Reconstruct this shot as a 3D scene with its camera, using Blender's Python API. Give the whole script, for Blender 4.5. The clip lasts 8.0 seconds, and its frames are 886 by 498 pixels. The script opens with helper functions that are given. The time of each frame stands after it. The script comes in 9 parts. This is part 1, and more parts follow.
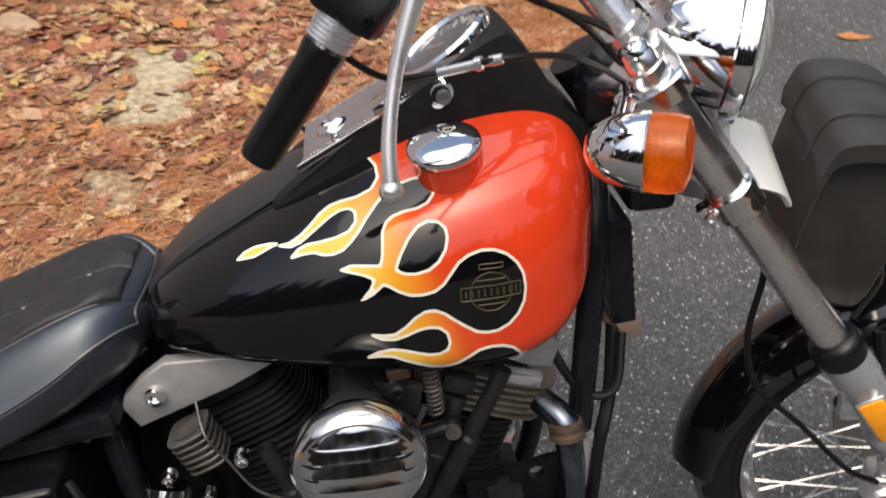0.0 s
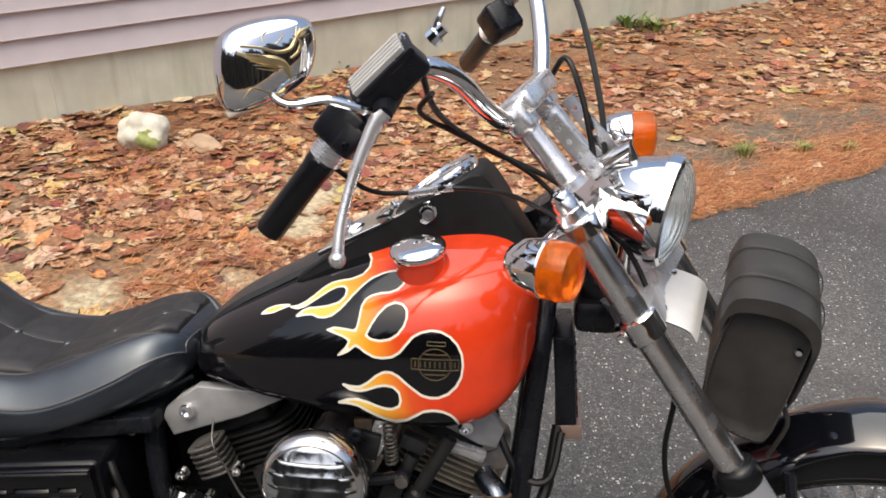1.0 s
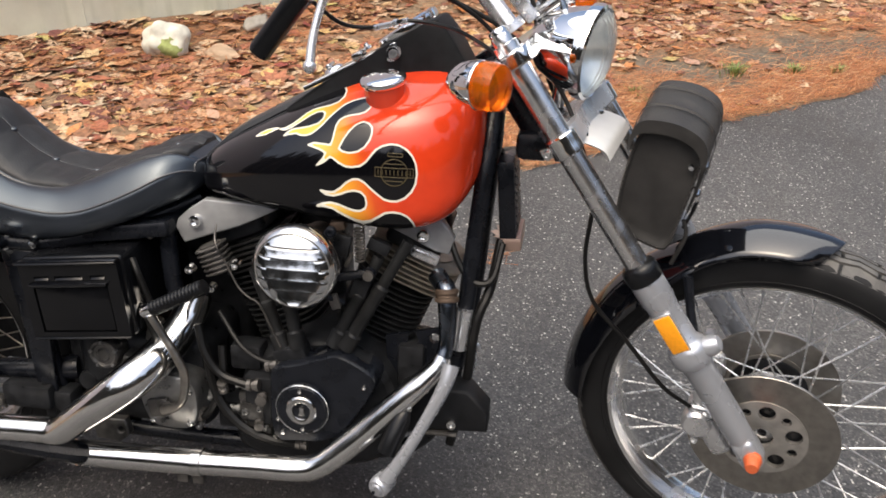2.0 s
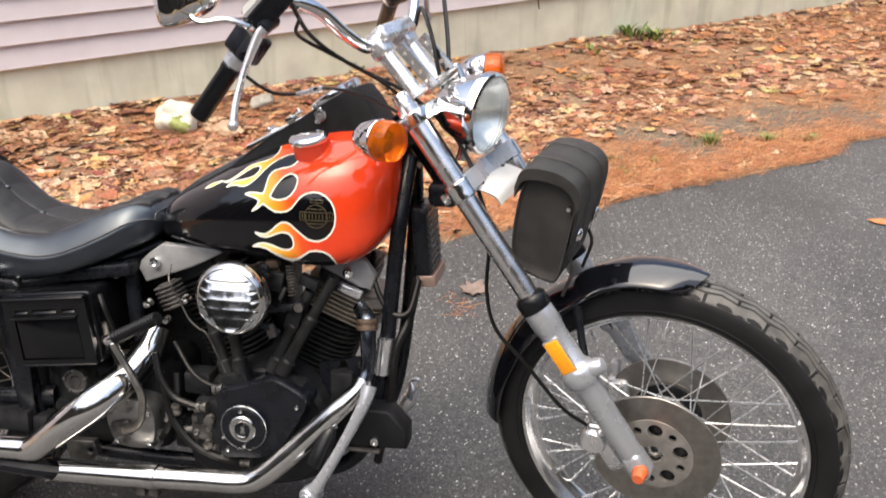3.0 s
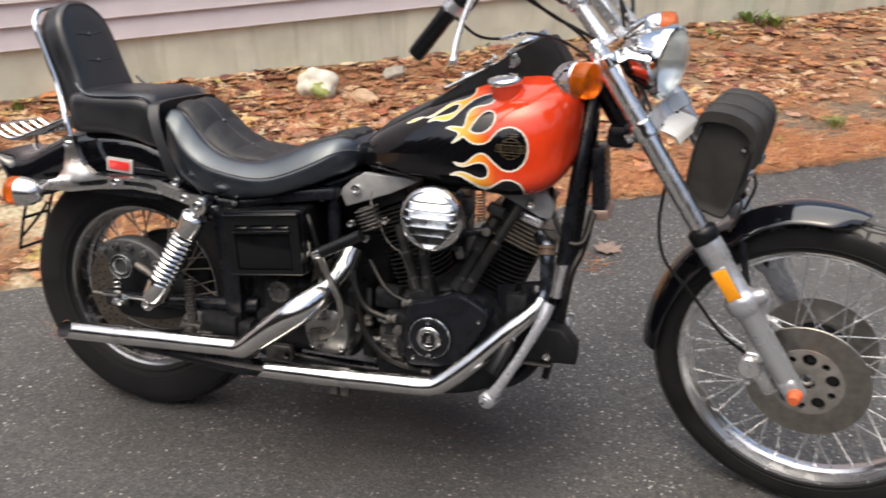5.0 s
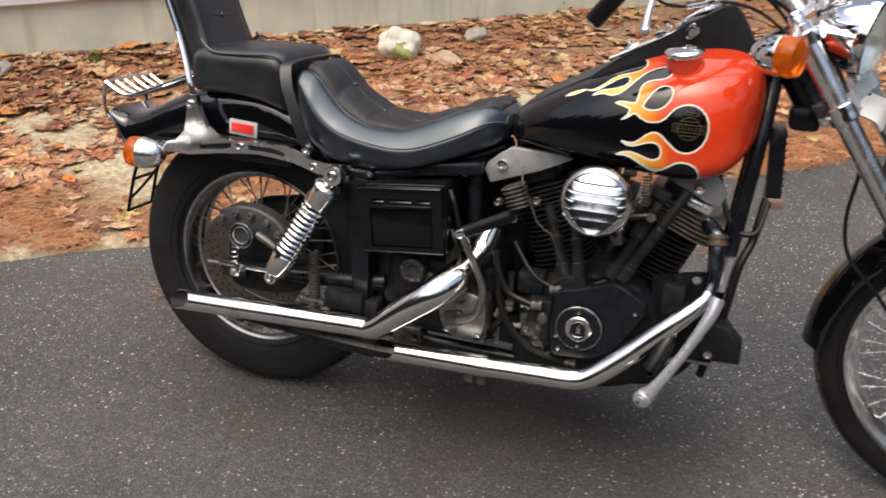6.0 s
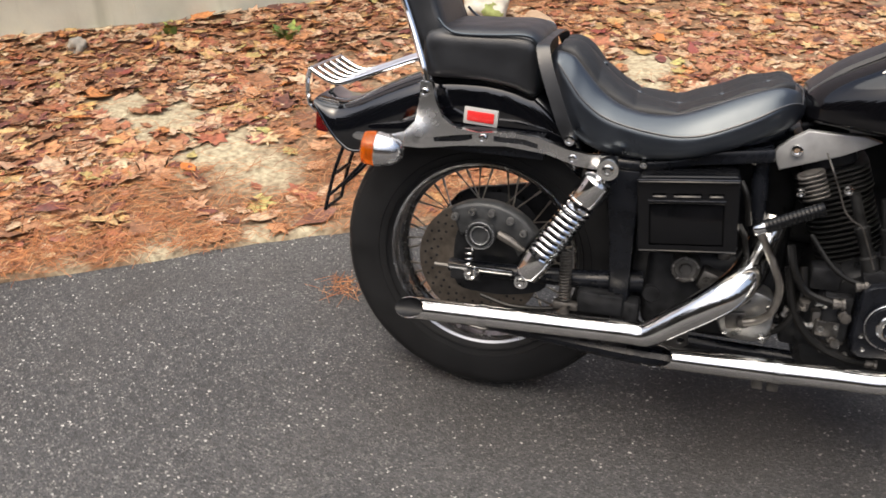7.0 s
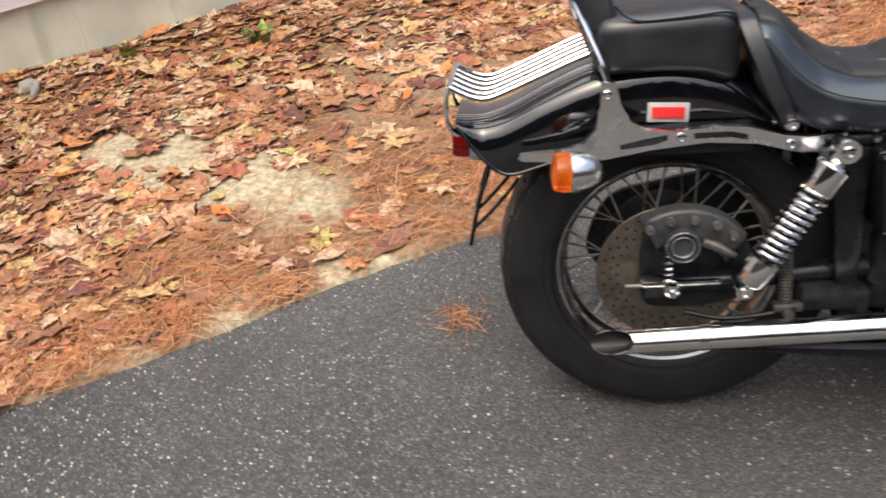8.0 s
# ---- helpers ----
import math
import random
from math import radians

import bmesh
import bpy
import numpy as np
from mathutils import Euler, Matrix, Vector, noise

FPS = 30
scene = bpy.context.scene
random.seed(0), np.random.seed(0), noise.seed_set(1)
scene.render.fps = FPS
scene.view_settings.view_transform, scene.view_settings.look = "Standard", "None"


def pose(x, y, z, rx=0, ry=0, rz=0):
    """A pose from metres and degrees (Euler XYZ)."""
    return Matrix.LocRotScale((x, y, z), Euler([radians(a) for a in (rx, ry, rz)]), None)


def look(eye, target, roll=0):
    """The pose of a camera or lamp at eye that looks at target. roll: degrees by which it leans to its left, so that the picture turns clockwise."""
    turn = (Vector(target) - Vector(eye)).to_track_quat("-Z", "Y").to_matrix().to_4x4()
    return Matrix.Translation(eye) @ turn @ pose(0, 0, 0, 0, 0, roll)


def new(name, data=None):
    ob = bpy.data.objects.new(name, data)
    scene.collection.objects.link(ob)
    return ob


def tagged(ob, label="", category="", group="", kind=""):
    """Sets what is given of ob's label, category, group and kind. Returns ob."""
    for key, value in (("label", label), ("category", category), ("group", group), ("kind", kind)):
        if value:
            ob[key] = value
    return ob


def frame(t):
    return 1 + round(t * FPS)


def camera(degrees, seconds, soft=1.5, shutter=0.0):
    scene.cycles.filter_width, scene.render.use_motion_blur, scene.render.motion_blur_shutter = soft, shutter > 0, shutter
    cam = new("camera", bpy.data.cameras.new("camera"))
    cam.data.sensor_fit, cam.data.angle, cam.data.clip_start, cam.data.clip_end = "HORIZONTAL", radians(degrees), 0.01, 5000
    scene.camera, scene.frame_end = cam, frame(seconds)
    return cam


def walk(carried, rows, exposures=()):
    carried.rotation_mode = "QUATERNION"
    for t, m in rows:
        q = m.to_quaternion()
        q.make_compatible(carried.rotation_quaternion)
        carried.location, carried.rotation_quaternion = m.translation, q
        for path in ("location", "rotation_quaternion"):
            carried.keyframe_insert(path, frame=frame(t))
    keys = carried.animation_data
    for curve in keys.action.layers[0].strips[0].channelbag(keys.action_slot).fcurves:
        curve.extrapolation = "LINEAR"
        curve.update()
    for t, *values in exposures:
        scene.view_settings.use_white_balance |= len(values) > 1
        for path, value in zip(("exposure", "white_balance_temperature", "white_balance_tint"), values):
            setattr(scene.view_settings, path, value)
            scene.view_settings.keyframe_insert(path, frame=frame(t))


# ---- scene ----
cam = camera(54.1, 8.0, soft=1.6, shutter=0.28)
PATH = [
    (0, (0.9137, -0.6879, 1.4093), (1.0549, 0.8763, 0.1711), -2.88),
    (0.5, (0.9752, -0.8612, 1.4579), (0.9659, 0.858, 0.4361), 0.52),
    (1, (1.1418, -0.9646, 1.4856), (0.9327, 0.7997, 0.5672), -0.19),
    (1.5, (1.2251, -1.0955, 1.4564), (0.9516, 0.6279, 0.4791), -0.27),
    (1.7, (1.2403, -1.1688, 1.4355), (0.9913, 0.5315, 0.4124), 0.46),
    (2.8, (1.4929, -1.4363, 1.4563), (1.1752, 0.3068, 0.5285), -0.73),
    (3, (1.5397, -1.4577, 1.473), (1.1954, 0.3131, 0.6095), -1.09),
    (3.5, (1.5642, -1.5253, 1.4908), (1.2099, 0.277, 0.6996), -1.46),
    (4, (1.5319, -1.619, 1.4649), (1.2745, 0.1794, 0.6283), -0.61),
    (4.5, (1.4707, -1.7293, 1.4567), (1.1774, 0.0573, 0.6068), 0.05),
    (5, (1.3855, -1.7376, 1.4442), (0.8637, -0.0177, 0.5668), -0.85),
    (5.2, (1.347, -1.7373, 1.4439), (0.7571, -0.0397, 0.5664), -1.05),
    (6.3, (0.9162, -1.6485, 1.415), (0.3492, -0.0185, 0.4043), 0.85),
    (6.5, (0.7765, -1.635, 1.4264), (0.1623, -0.0379, 0.391), -0.39),
    (7, (0.4111, -1.6714, 1.4151), (-0.0759, -0.0394, 0.3666), -0.56),
    (7.5, (0.105, -1.6344, 1.4162), (-0.2094, 0.0173, 0.3331), -3.51),
    (8, (-0.2268, -1.4586, 1.4293), (-0.476, 0.1621, 0.2843), -6.85),
]
walk(cam, [(t, look(eye, target, roll)) for t, eye, target, roll in PATH], [(0.0, 0.76, 6800, 8), (0.5, 0.93, 6800, 8), (1.0, 0.96, 6800, 8), (1.5, 0.95, 6800, 8), (3.0, 1.37, 6800, 8), (3.5, 1.34, 6800, 8), (4.0, 1.19, 6800, 8), (4.5, 1.13, 6800, 8), (5.2, 1.0, 6800, 8), (6.5, 0.89, 6800, 8), (7.0, 1.06, 6800, 8), (8.0, 1.08, 6800, 8)])

# ---- world and light: an overcast autumn day ----
world = bpy.data.worlds.new("overcast_sky")
scene.world = world
world.use_nodes = True
wn = world.node_tree
sky = wn.nodes.new("ShaderNodeTexSky")
sky.sky_type = "NISHITA"
sky.sun_disc = False
sky.sun_elevation = radians(65)
sky.sun_rotation = radians(200)
sky.air_density, sky.dust_density, sky.ozone_density = 1.0, 6.0, 1.0
wn.links.new(sky.outputs[0], wn.nodes["Background"].inputs[0])
wn.nodes["Background"].inputs[1].default_value = 0.127
sun = new("sun", bpy.data.lights.new("sun", "SUN"))
sun.data.energy, sun.data.angle, sun.data.color = 1.2, radians(75), (1.0, 0.98, 0.95)
sun.matrix_world = look((0.7, 0.6, 8), (0.8, 0.3, 0))


# ---- materials ----
def material(name, color=(0.5, 0.5, 0.5), rough=0.5, metal=0.0, coat=0.0, var=0.0, scale=20.0, bump=0.0, bscale=200.0, rvar=0.0, spec=0.5, detail=4.0):
    """A surface with cloudy variation of colour and gloss, and fine relief."""
    m = bpy.data.materials.new(name)
    m.use_nodes = True
    nt = m.node_tree
    b = nt.nodes["Principled BSDF"]
    b.inputs["Base Color"].default_value = (*color, 1)
    b.inputs["Roughness"].default_value = rough
    b.inputs["Metallic"].default_value = metal
    b.inputs["Coat Weight"].default_value = coat
    b.inputs["Coat Roughness"].default_value = 0.04
    b.inputs["Specular IOR Level"].default_value = spec
    co = nt.nodes.new("ShaderNodeTexCoord")
    if var or rvar:
        n = nt.nodes.new("ShaderNodeTexNoise")
        n.inputs["Scale"].default_value, n.inputs["Detail"].default_value = scale, detail
        nt.links.new(co.outputs["Object"], n.inputs["Vector"])
        if var:
            mr = nt.nodes.new("ShaderNodeMapRange")
            mr.inputs[1].default_value, mr.inputs[2].default_value = 0.3, 0.7
            mr.inputs[3].default_value, mr.inputs[4].default_value = 1 - var, 1 + var
            nt.links.new(n.outputs[0], mr.inputs[0])
            mul = nt.nodes.new("ShaderNodeVectorMath")
            mul.operation = "SCALE"
            mul.inputs[0].default_value = color
            nt.links.new(mr.outputs[0], mul.inputs["Scale"])
            nt.links.new(mul.outputs[0], b.inputs["Base Color"])
        if rvar:
            mr = nt.nodes.new("ShaderNodeMapRange")
            mr.inputs[1].default_value, mr.inputs[2].default_value = 0.3, 0.7
            mr.inputs[3].default_value, mr.inputs[4].default_value = max(0.02, rough - rvar), rough + rvar
            nt.links.new(n.outputs[0], mr.inputs[0])
            nt.links.new(mr.outputs[0], b.inputs["Roughness"])
    if bump:
        n2 = nt.nodes.new("ShaderNodeTexNoise")
        n2.inputs["Scale"].default_value, n2.inputs["Detail"].default_value = bscale, 3
        nt.links.new(co.outputs["Object"], n2.inputs["Vector"])
        bp = nt.nodes.new("ShaderNodeBump")
        bp.inputs["Strength"].default_value, bp.inputs["Distance"].default_value = bump, 0.002
        nt.links.new(n2.outputs[0], bp.inputs["Height"])
        nt.links.new(bp.outputs[0], b.inputs["Normal"])
    return m


def ramp(nt, stops, interp="LINEAR"):
    r = nt.nodes.new("ShaderNodeValToRGB")
    r.color_ramp.interpolation = interp
    while len(r.color_ramp.elements) < len(stops):
        r.color_ramp.elements.new(0.5)
    for e, (p, c) in zip(r.color_ramp.elements, stops):
        e.position, e.color = p, (*c, 1)
    return r


CHROME = material("chrome", (0.80, 0.81, 0.82), 0.055, 1.0, rvar=0.03, scale=30, bump=0.006, bscale=60)
CHROME_OLD = material("pitted_chrome", (0.62, 0.62, 0.61), 0.14, 1.0, var=0.10, scale=45, rvar=0.07, bump=0.012, bscale=300)
ALU = material("cast_aluminium", (0.74, 0.75, 0.765), 0.28, 0.85, var=0.05, scale=25, rvar=0.08, bump=0.03, bscale=400)
SLIDER = material("satin_slider_alloy", (0.46, 0.48, 0.515), 0.28, 0.6, var=0.04, scale=15, rvar=0.05, bump=0.03, bscale=500)
ALU_DIRTY = material("dirty_aluminium", (0.125, 0.118, 0.11), 0.45, 0.7, var=0.4, scale=40, rvar=0.12, bump=0.15, bscale=300)
STEEL = material("brushed_steel", (0.36, 0.34, 0.31), 0.36, 1.0, var=0.15, scale=60, rvar=0.08, bump=0.05, bscale=500)
DARK_STEEL = material("dark_disc_steel", (0.15, 0.13, 0.11), 0.42, 0.9, var=0.25, scale=60, rvar=0.08, bump=0.05, bscale=500)
BLUED = material("heat_blued_steel", (0.12, 0.14, 0.17), 0.25, 1.0, var=0.3, scale=30, rvar=0.08)
# dusty tread, paled further: the sky's light on it is put into the colour
TREAD = material("skylit_dusty_tread", (0.088, 0.085, 0.080), 0.55, 0.0, var=0.35, scale=30, rvar=0.1, bump=0.15, bscale=400, spec=0.4)
HEAD_FINS = material("brassy_dirty_alloy", (0.34, 0.31, 0.26), 0.42, 0.75, var=0.35, scale=30, rvar=0.1, bump=0.12, bscale=300)
MOUNT_GREY = material("grey_mount_paint", (0.29, 0.295, 0.30), 0.42, 0.3, var=0.12, scale=40, rvar=0.08, bump=0.06, bscale=300)
LOUVRE = material("hazed_chrome", (0.58, 0.60, 0.615), 0.13, 1.0, var=0.10, scale=45, rvar=0.06, bump=0.015, bscale=120)
CARRIER = material("disc_carrier_steel", (0.44, 0.42, 0.39), 0.38, 0.8, var=0.2, scale=40, rvar=0.08, bump=0.06, bscale=300)
CYLINDER = material("black_cylinder_fins", (0.013, 0.0135, 0.014), 0.48, 0.0, var=0.4, scale=35, rvar=0.1, bump=0.2, bscale=250, spec=0.3)
RUST = material("brown_steel", (0.12, 0.085, 0.062), 0.55, 0.6, var=0.3, scale=60, bump=0.1)
BLACK_GLOSS = material("black_lacquer", (0.003, 0.0034, 0.005), 0.08, 0.0, coat=0.9, rvar=0.03, scale=8, spec=0.5)
BLACK = material("black_enamel", (0.0068, 0.0080, 0.0112), 0.29, 0.0, var=0.3, scale=30, rvar=0.1, bump=0.05, bscale=300, spec=0.30)
BLACK_MATT = material("matt_black_crinkle", (0.0075, 0.008, 0.0092), 0.55, 0.0, var=0.3, scale=50, bump=0.25, bscale=900, spec=0.22)
ENGINE = material("oily_black_casting", (0.014, 0.0148, 0.0165), 0.40, 0.0, var=0.5, scale=35, rvar=0.15, bump=0.25, bscale=250, spec=0.22)
RUBBER = material("tyre_rubber", (0.0095, 0.0098, 0.0106), 0.65, 0.0, var=0.3, scale=18, rvar=0.1, bump=0.12, bscale=500, spec=0.25)
GRIP = material("smooth_rubber", (0.006, 0.0065, 0.0075), 0.26, 0.0, var=0.2, scale=40, bump=0.04, spec=0.3)
CABLE = material("cable_sheath", (0.006, 0.006, 0.006), 0.42, spec=0.3)
VINYL = material("seat_vinyl", (0.011, 0.013, 0.018), 0.34, 0.0, coat=0.05, var=0.25, scale=14, rvar=0.08, bump=0.06, bscale=500, spec=1.0)
# bluish specular tint puts the sky's cool sheen into the vinyl
VINYL.node_tree.nodes["Principled BSDF"].inputs["Specular Tint"].default_value = (0.78, 0.90, 1.0, 1)
VINYL_MATT = material("seat_vinyl_grained", (0.0085, 0.0098, 0.0125), 0.38, 0.0, var=0.3, scale=20, rvar=0.06, bump=0.15, bscale=700, spec=0.75)
PIPING = material("seat_piping", (0.045, 0.047, 0.052), 0.32)
INSERT = material("quilted_vinyl", (0.010, 0.0105, 0.012), 0.55, 0.0, var=0.3, scale=60, bump=0.3, bscale=350, spec=0.5)
LEATHER = material("bag_leather", (0.030, 0.029, 0.028), 0.55, 0.0, var=0.3, scale=22, rvar=0.08, bump=0.3, bscale=600, spec=0.3)
THREAD = material("thread", (0.07, 0.07, 0.068), 0.7)
BOX_BLACK = material("black_moulded_plastic", (0.0045, 0.0048, 0.0058), 0.16, 0.0, var=0.2, scale=25, rvar=0.05, bump=0.02, bscale=200, spec=0.3)
PIPE = material("worn_pipe_chrome", (0.80, 0.80, 0.79), 0.13, 1.0, var=0.05, scale=24, rvar=0.06, bump=0.008, bscale=250)
SATIN = material("satin_plated_steel", (0.80, 0.80, 0.80), 0.24, 1.0, var=0.05, scale=30, rvar=0.06, bump=0.01, bscale=250)
RIM_DULL = material("dusty_rim_chrome", (0.45, 0.45, 0.455), 0.22, 1.0, var=0.15, scale=30, rvar=0.08, bump=0.01, bscale=250)
SPOKE_DULL = material("tarnished_spoke_steel", (0.30, 0.28, 0.25), 0.38, 0.8, var=0.3, scale=40)
DIAL_FACE = material("grey_dial", (0.045, 0.046, 0.048), 0.5, var=0.15, scale=60)
GOLD = material("gilt_badge", (0.60, 0.47, 0.25), 0.34, 0.9, var=0.15, scale=50)
DULL_GOLD = material("dull_gold_print", (0.085, 0.065, 0.03), 0.5, 0.3, var=0.2, scale=90)
WHITE_PRINT = material("pale_print", (0.5, 0.5, 0.48), 0.5)
NUT_ORANGE = material("orange_rubber_cap", (0.60, 0.12, 0.04), 0.5, var=0.1)
KICK = material("worn_grey_alloy", (0.30, 0.30, 0.295), 0.34, 0.85, var=0.25, scale=40, rvar=0.12, bump=0.10, bscale=300)
ORANGE_REFLECTION = material("orange_red_reflection", (0.66, 0.050, 0.014), 0.12, 0.0, coat=0.8, var=0.05, scale=12, rvar=0.03)
KICK_DARK = material("oily_grey_alloy", (0.105, 0.102, 0.098), 0.42, 0.7, var=0.45, scale=45, rvar=0.15, bump=0.15, bscale=250)
COPPER = material("bare_metal_edge", (0.50, 0.36, 0.30), 0.4, 0.8)


def lens(name, color, rough=0.12):
    m = bpy.data.materials.new(name)
    m.use_nodes = True
    nt = m.node_tree
    b = nt.nodes["Principled BSDF"]
    b.inputs["Base Color"].default_value = (*color, 1)
    b.inputs["Roughness"].default_value = rough
    b.inputs["Transmission Weight"].default_value, b.inputs["IOR"].default_value = 0.72, 1.35
    w = nt.nodes.new("ShaderNodeTexWave")
    w.inputs["Scale"].default_value = 55
    co = nt.nodes.new("ShaderNodeTexCoord")
    nt.links.new(co.outputs["Object"], w.inputs["Vector"])
    bp = nt.nodes.new("ShaderNodeBump")
    bp.inputs["Strength"].default_value, bp.inputs["Distance"].default_value = 0.12, 0.001
    nt.links.new(w.outputs[1], bp.inputs["Height"])
    nt.links.new(bp.outputs[0], b.inputs["Normal"])
    return m


REFLECTOR = material("lamp_reflector", (0.82, 0.83, 0.83), 0.22, 1.0, var=0.05, scale=40)
ZINC = material("zinc_plate", (0.56, 0.56, 0.55), 0.42, 0.25, var=0.06, scale=30, rvar=0.08, bump=0.04, bscale=300)
AMBER = lens("amber_plastic", (0.92, 0.20, 0.010))
AMBER_FLAT = material("amber_reflector", (0.95, 0.36, 0.015), 0.3, 0.0, var=0.08, scale=200, bump=0.1, bscale=900)
RED_LENS = lens("red_plastic", (0.30, 0.008, 0.012))
RED_FLAT = material("red_reflector", (0.72, 0.03, 0.03), 0.3, 0.0, var=0.08, scale=200, bump=0.1, bscale=900)
GLASS = bpy.data.materials.new("fluted_lamp_glass")
GLASS.use_nodes = True
g = GLASS.node_tree.nodes["Principled BSDF"]
g.inputs["Base Color"].default_value = (0.93, 0.96, 0.95, 1)
g.inputs["Transmission Weight"].default_value, g.inputs["Roughness"].default_value, g.inputs["IOR"].default_value = 0.92, 0.03, 1.2
gw = GLASS.node_tree.nodes.new("ShaderNodeTexWave")
gw.bands_direction = "Y"
gw.inputs["Scale"].default_value, gw.inputs["Distortion"].default_value = 26, 0.6
gb = GLASS.node_tree.nodes.new("ShaderNodeBump")
gb.inputs["Strength"].default_value, gb.inputs["Distance"].default_value = 0.14, 0.002
gc = GLASS.node_tree.nodes.new("ShaderNodeTexCoord")
GLASS.node_tree.links.new(gc.outputs["Object"], gw.inputs["Vector"])
GLASS.node_tree.links.new(gw.outputs[1], gb.inputs["Height"])
GLASS.node_tree.links.new(gb.outputs[0], g.inputs["Normal"])


DIAL_GLASS = bpy.data.materials.new("dial_glass")
DIAL_GLASS.use_nodes = True
dg = DIAL_GLASS.node_tree.nodes["Principled BSDF"]
dg.inputs["Transmission Weight"].default_value, dg.inputs["Roughness"].default_value, dg.inputs["IOR"].default_value = 1.0, 0.03, 1.3


def asphalt_material():
    m = material("asphalt", (0.05, 0.05, 0.05), 0.62)
    nt = m.node_tree
    b = nt.nodes["Principled BSDF"]
    co = nt.nodes.new("ShaderNodeTexCoord")
    big = nt.nodes.new("ShaderNodeTexNoise")
    big.inputs["Scale"].default_value, big.inputs["Detail"].default_value = 1.1, 6
    grain = nt.nodes.new("ShaderNodeTexVoronoi")
    grain.inputs["Scale"].default_value = 170
    chips = nt.nodes.new("ShaderNodeTexVoronoi")
    chips.inputs["Scale"].default_value = 128
    # crooked chips: the cells are laid out in a warped space
    bend = nt.nodes.new("ShaderNodeTexNoise")
    bend.inputs["Scale"].default_value, bend.inputs["Detail"].default_value = 140, 2
    nt.links.new(co.outputs["Object"], bend.inputs["Vector"])
    push = nt.nodes.new("ShaderNodeVectorMath")
    push.operation = "MULTIPLY_ADD"
    push.inputs[1].default_value = (0.012, 0.012, 0.012)
    nt.links.new(bend.outputs["Color"], push.inputs[0])
    nt.links.new(co.outputs["Object"], push.inputs[2])
    nt.links.new(co.outputs["Object"], big.inputs["Vector"])
    for n in (grain, chips):
        nt.links.new(push.outputs[0], n.inputs["Vector"])
    base = ramp(nt, [(0.32, (0.0385, 0.039, 0.041)), (0.5, (0.0575, 0.058, 0.060)), (0.68, (0.079, 0.079, 0.0795))])
    nt.links.new(big.outputs[0], base.inputs[0])
    tone = ramp(nt, [(0.0, (0.58, 0.58, 0.58)), (0.5, (0.95, 0.95, 0.95)), (1.0, (1.5, 1.48, 1.44))])
    sep = nt.nodes.new("ShaderNodeSeparateColor")
    nt.links.new(grain.outputs["Color"], sep.inputs[0])
    nt.links.new(sep.outputs[0], tone.inputs[0])
    mul = nt.nodes.new("ShaderNodeMix")
    mul.data_type, mul.blend_type = "RGBA", "MULTIPLY"
    mul.inputs[0].default_value = 1
    nt.links.new(base.outputs[0], mul.inputs[6])
    nt.links.new(tone.outputs[0], mul.inputs[7])
    # pale stone chips: a few cells in a hundred
    sep2 = nt.nodes.new("ShaderNodeSeparateColor")
    nt.links.new(chips.outputs["Color"], sep2.inputs[0])
    few = nt.nodes.new("ShaderNodeMath")
    few.operation = "GREATER_THAN"
    few.inputs[1].default_value = 0.885
    nt.links.new(sep2.outputs[1], few.inputs[0])
    near = nt.nodes.new("ShaderNodeMath")
    near.operation = "LESS_THAN"
    near.inputs[1].default_value = 0.36
    nt.links.new(chips.outputs["Distance"], near.inputs[0])
    both = nt.nodes.new("ShaderNodeMath")
    both.operation = "MULTIPLY"
    nt.links.new(few.outputs[0], both.inputs[0])
    nt.links.new(near.outputs[0], both.inputs[1])
    mix = nt.nodes.new("ShaderNodeMix")
    mix.data_type = "RGBA"
    pale = ramp(nt, [(0.0, (0.16, 0.155, 0.15)), (0.6, (0.32, 0.31, 0.29)), (1.0, (0.72, 0.70, 0.66))])
    nt.links.new(sep2.outputs[2], pale.inputs[0])
    nt.links.new(pale.outputs[0], mix.inputs[7])
    nt.links.new(both.outputs[0], mix.inputs[0])
    fine = nt.nodes.new("ShaderNodeTexVoronoi")
    fine.inputs["Scale"].default_value = 260
    nt.links.new(push.outputs[0], fine.inputs["Vector"])
    sep3 = nt.nodes.new("ShaderNodeSeparateColor")
    nt.links.new(fine.outputs["Color"], sep3.inputs[0])
    dust = nt.nodes.new("ShaderNodeMath")
    dust.operation = "GREATER_THAN"
    dust.inputs[1].default_value = 0.90
    nt.links.new(sep3.outputs[0], dust.inputs[0])
    mix3 = nt.nodes.new("ShaderNodeMix")
    mix3.data_type = "RGBA"
    mix3.inputs[7].default_value = (0.165, 0.16, 0.155, 1)
    nt.links.new(dust.outputs[0], mix3.inputs[0])
    nt.links.new(mul.outputs[2], mix3.inputs[6])
    nt.links.new(mix3.outputs[2], mix.inputs[6])
    # brown oily dampness in broad stains
    st = nt.nodes.new("ShaderNodeTexNoise")
    st.inputs["Scale"].default_value, st.inputs["Detail"].default_value = 2.3, 5
    nt.links.new(co.outputs["Object"], st.inputs["Vector"])
    sr = nt.nodes.new("ShaderNodeMapRange")
    sr.inputs[1].default_value, sr.inputs[2].default_value, sr.inputs[3].default_value, sr.inputs[4].default_value = 0.52, 0.70, 0.0, 0.45
    nt.links.new(st.outputs[0], sr.inputs[0])
    mix2 = nt.nodes.new("ShaderNodeMix")
    mix2.data_type = "RGBA"
    mix2.inputs[7].default_value = (0.029, 0.0265, 0.0245, 1)
    nt.links.new(sr.outputs[0], mix2.inputs[0])
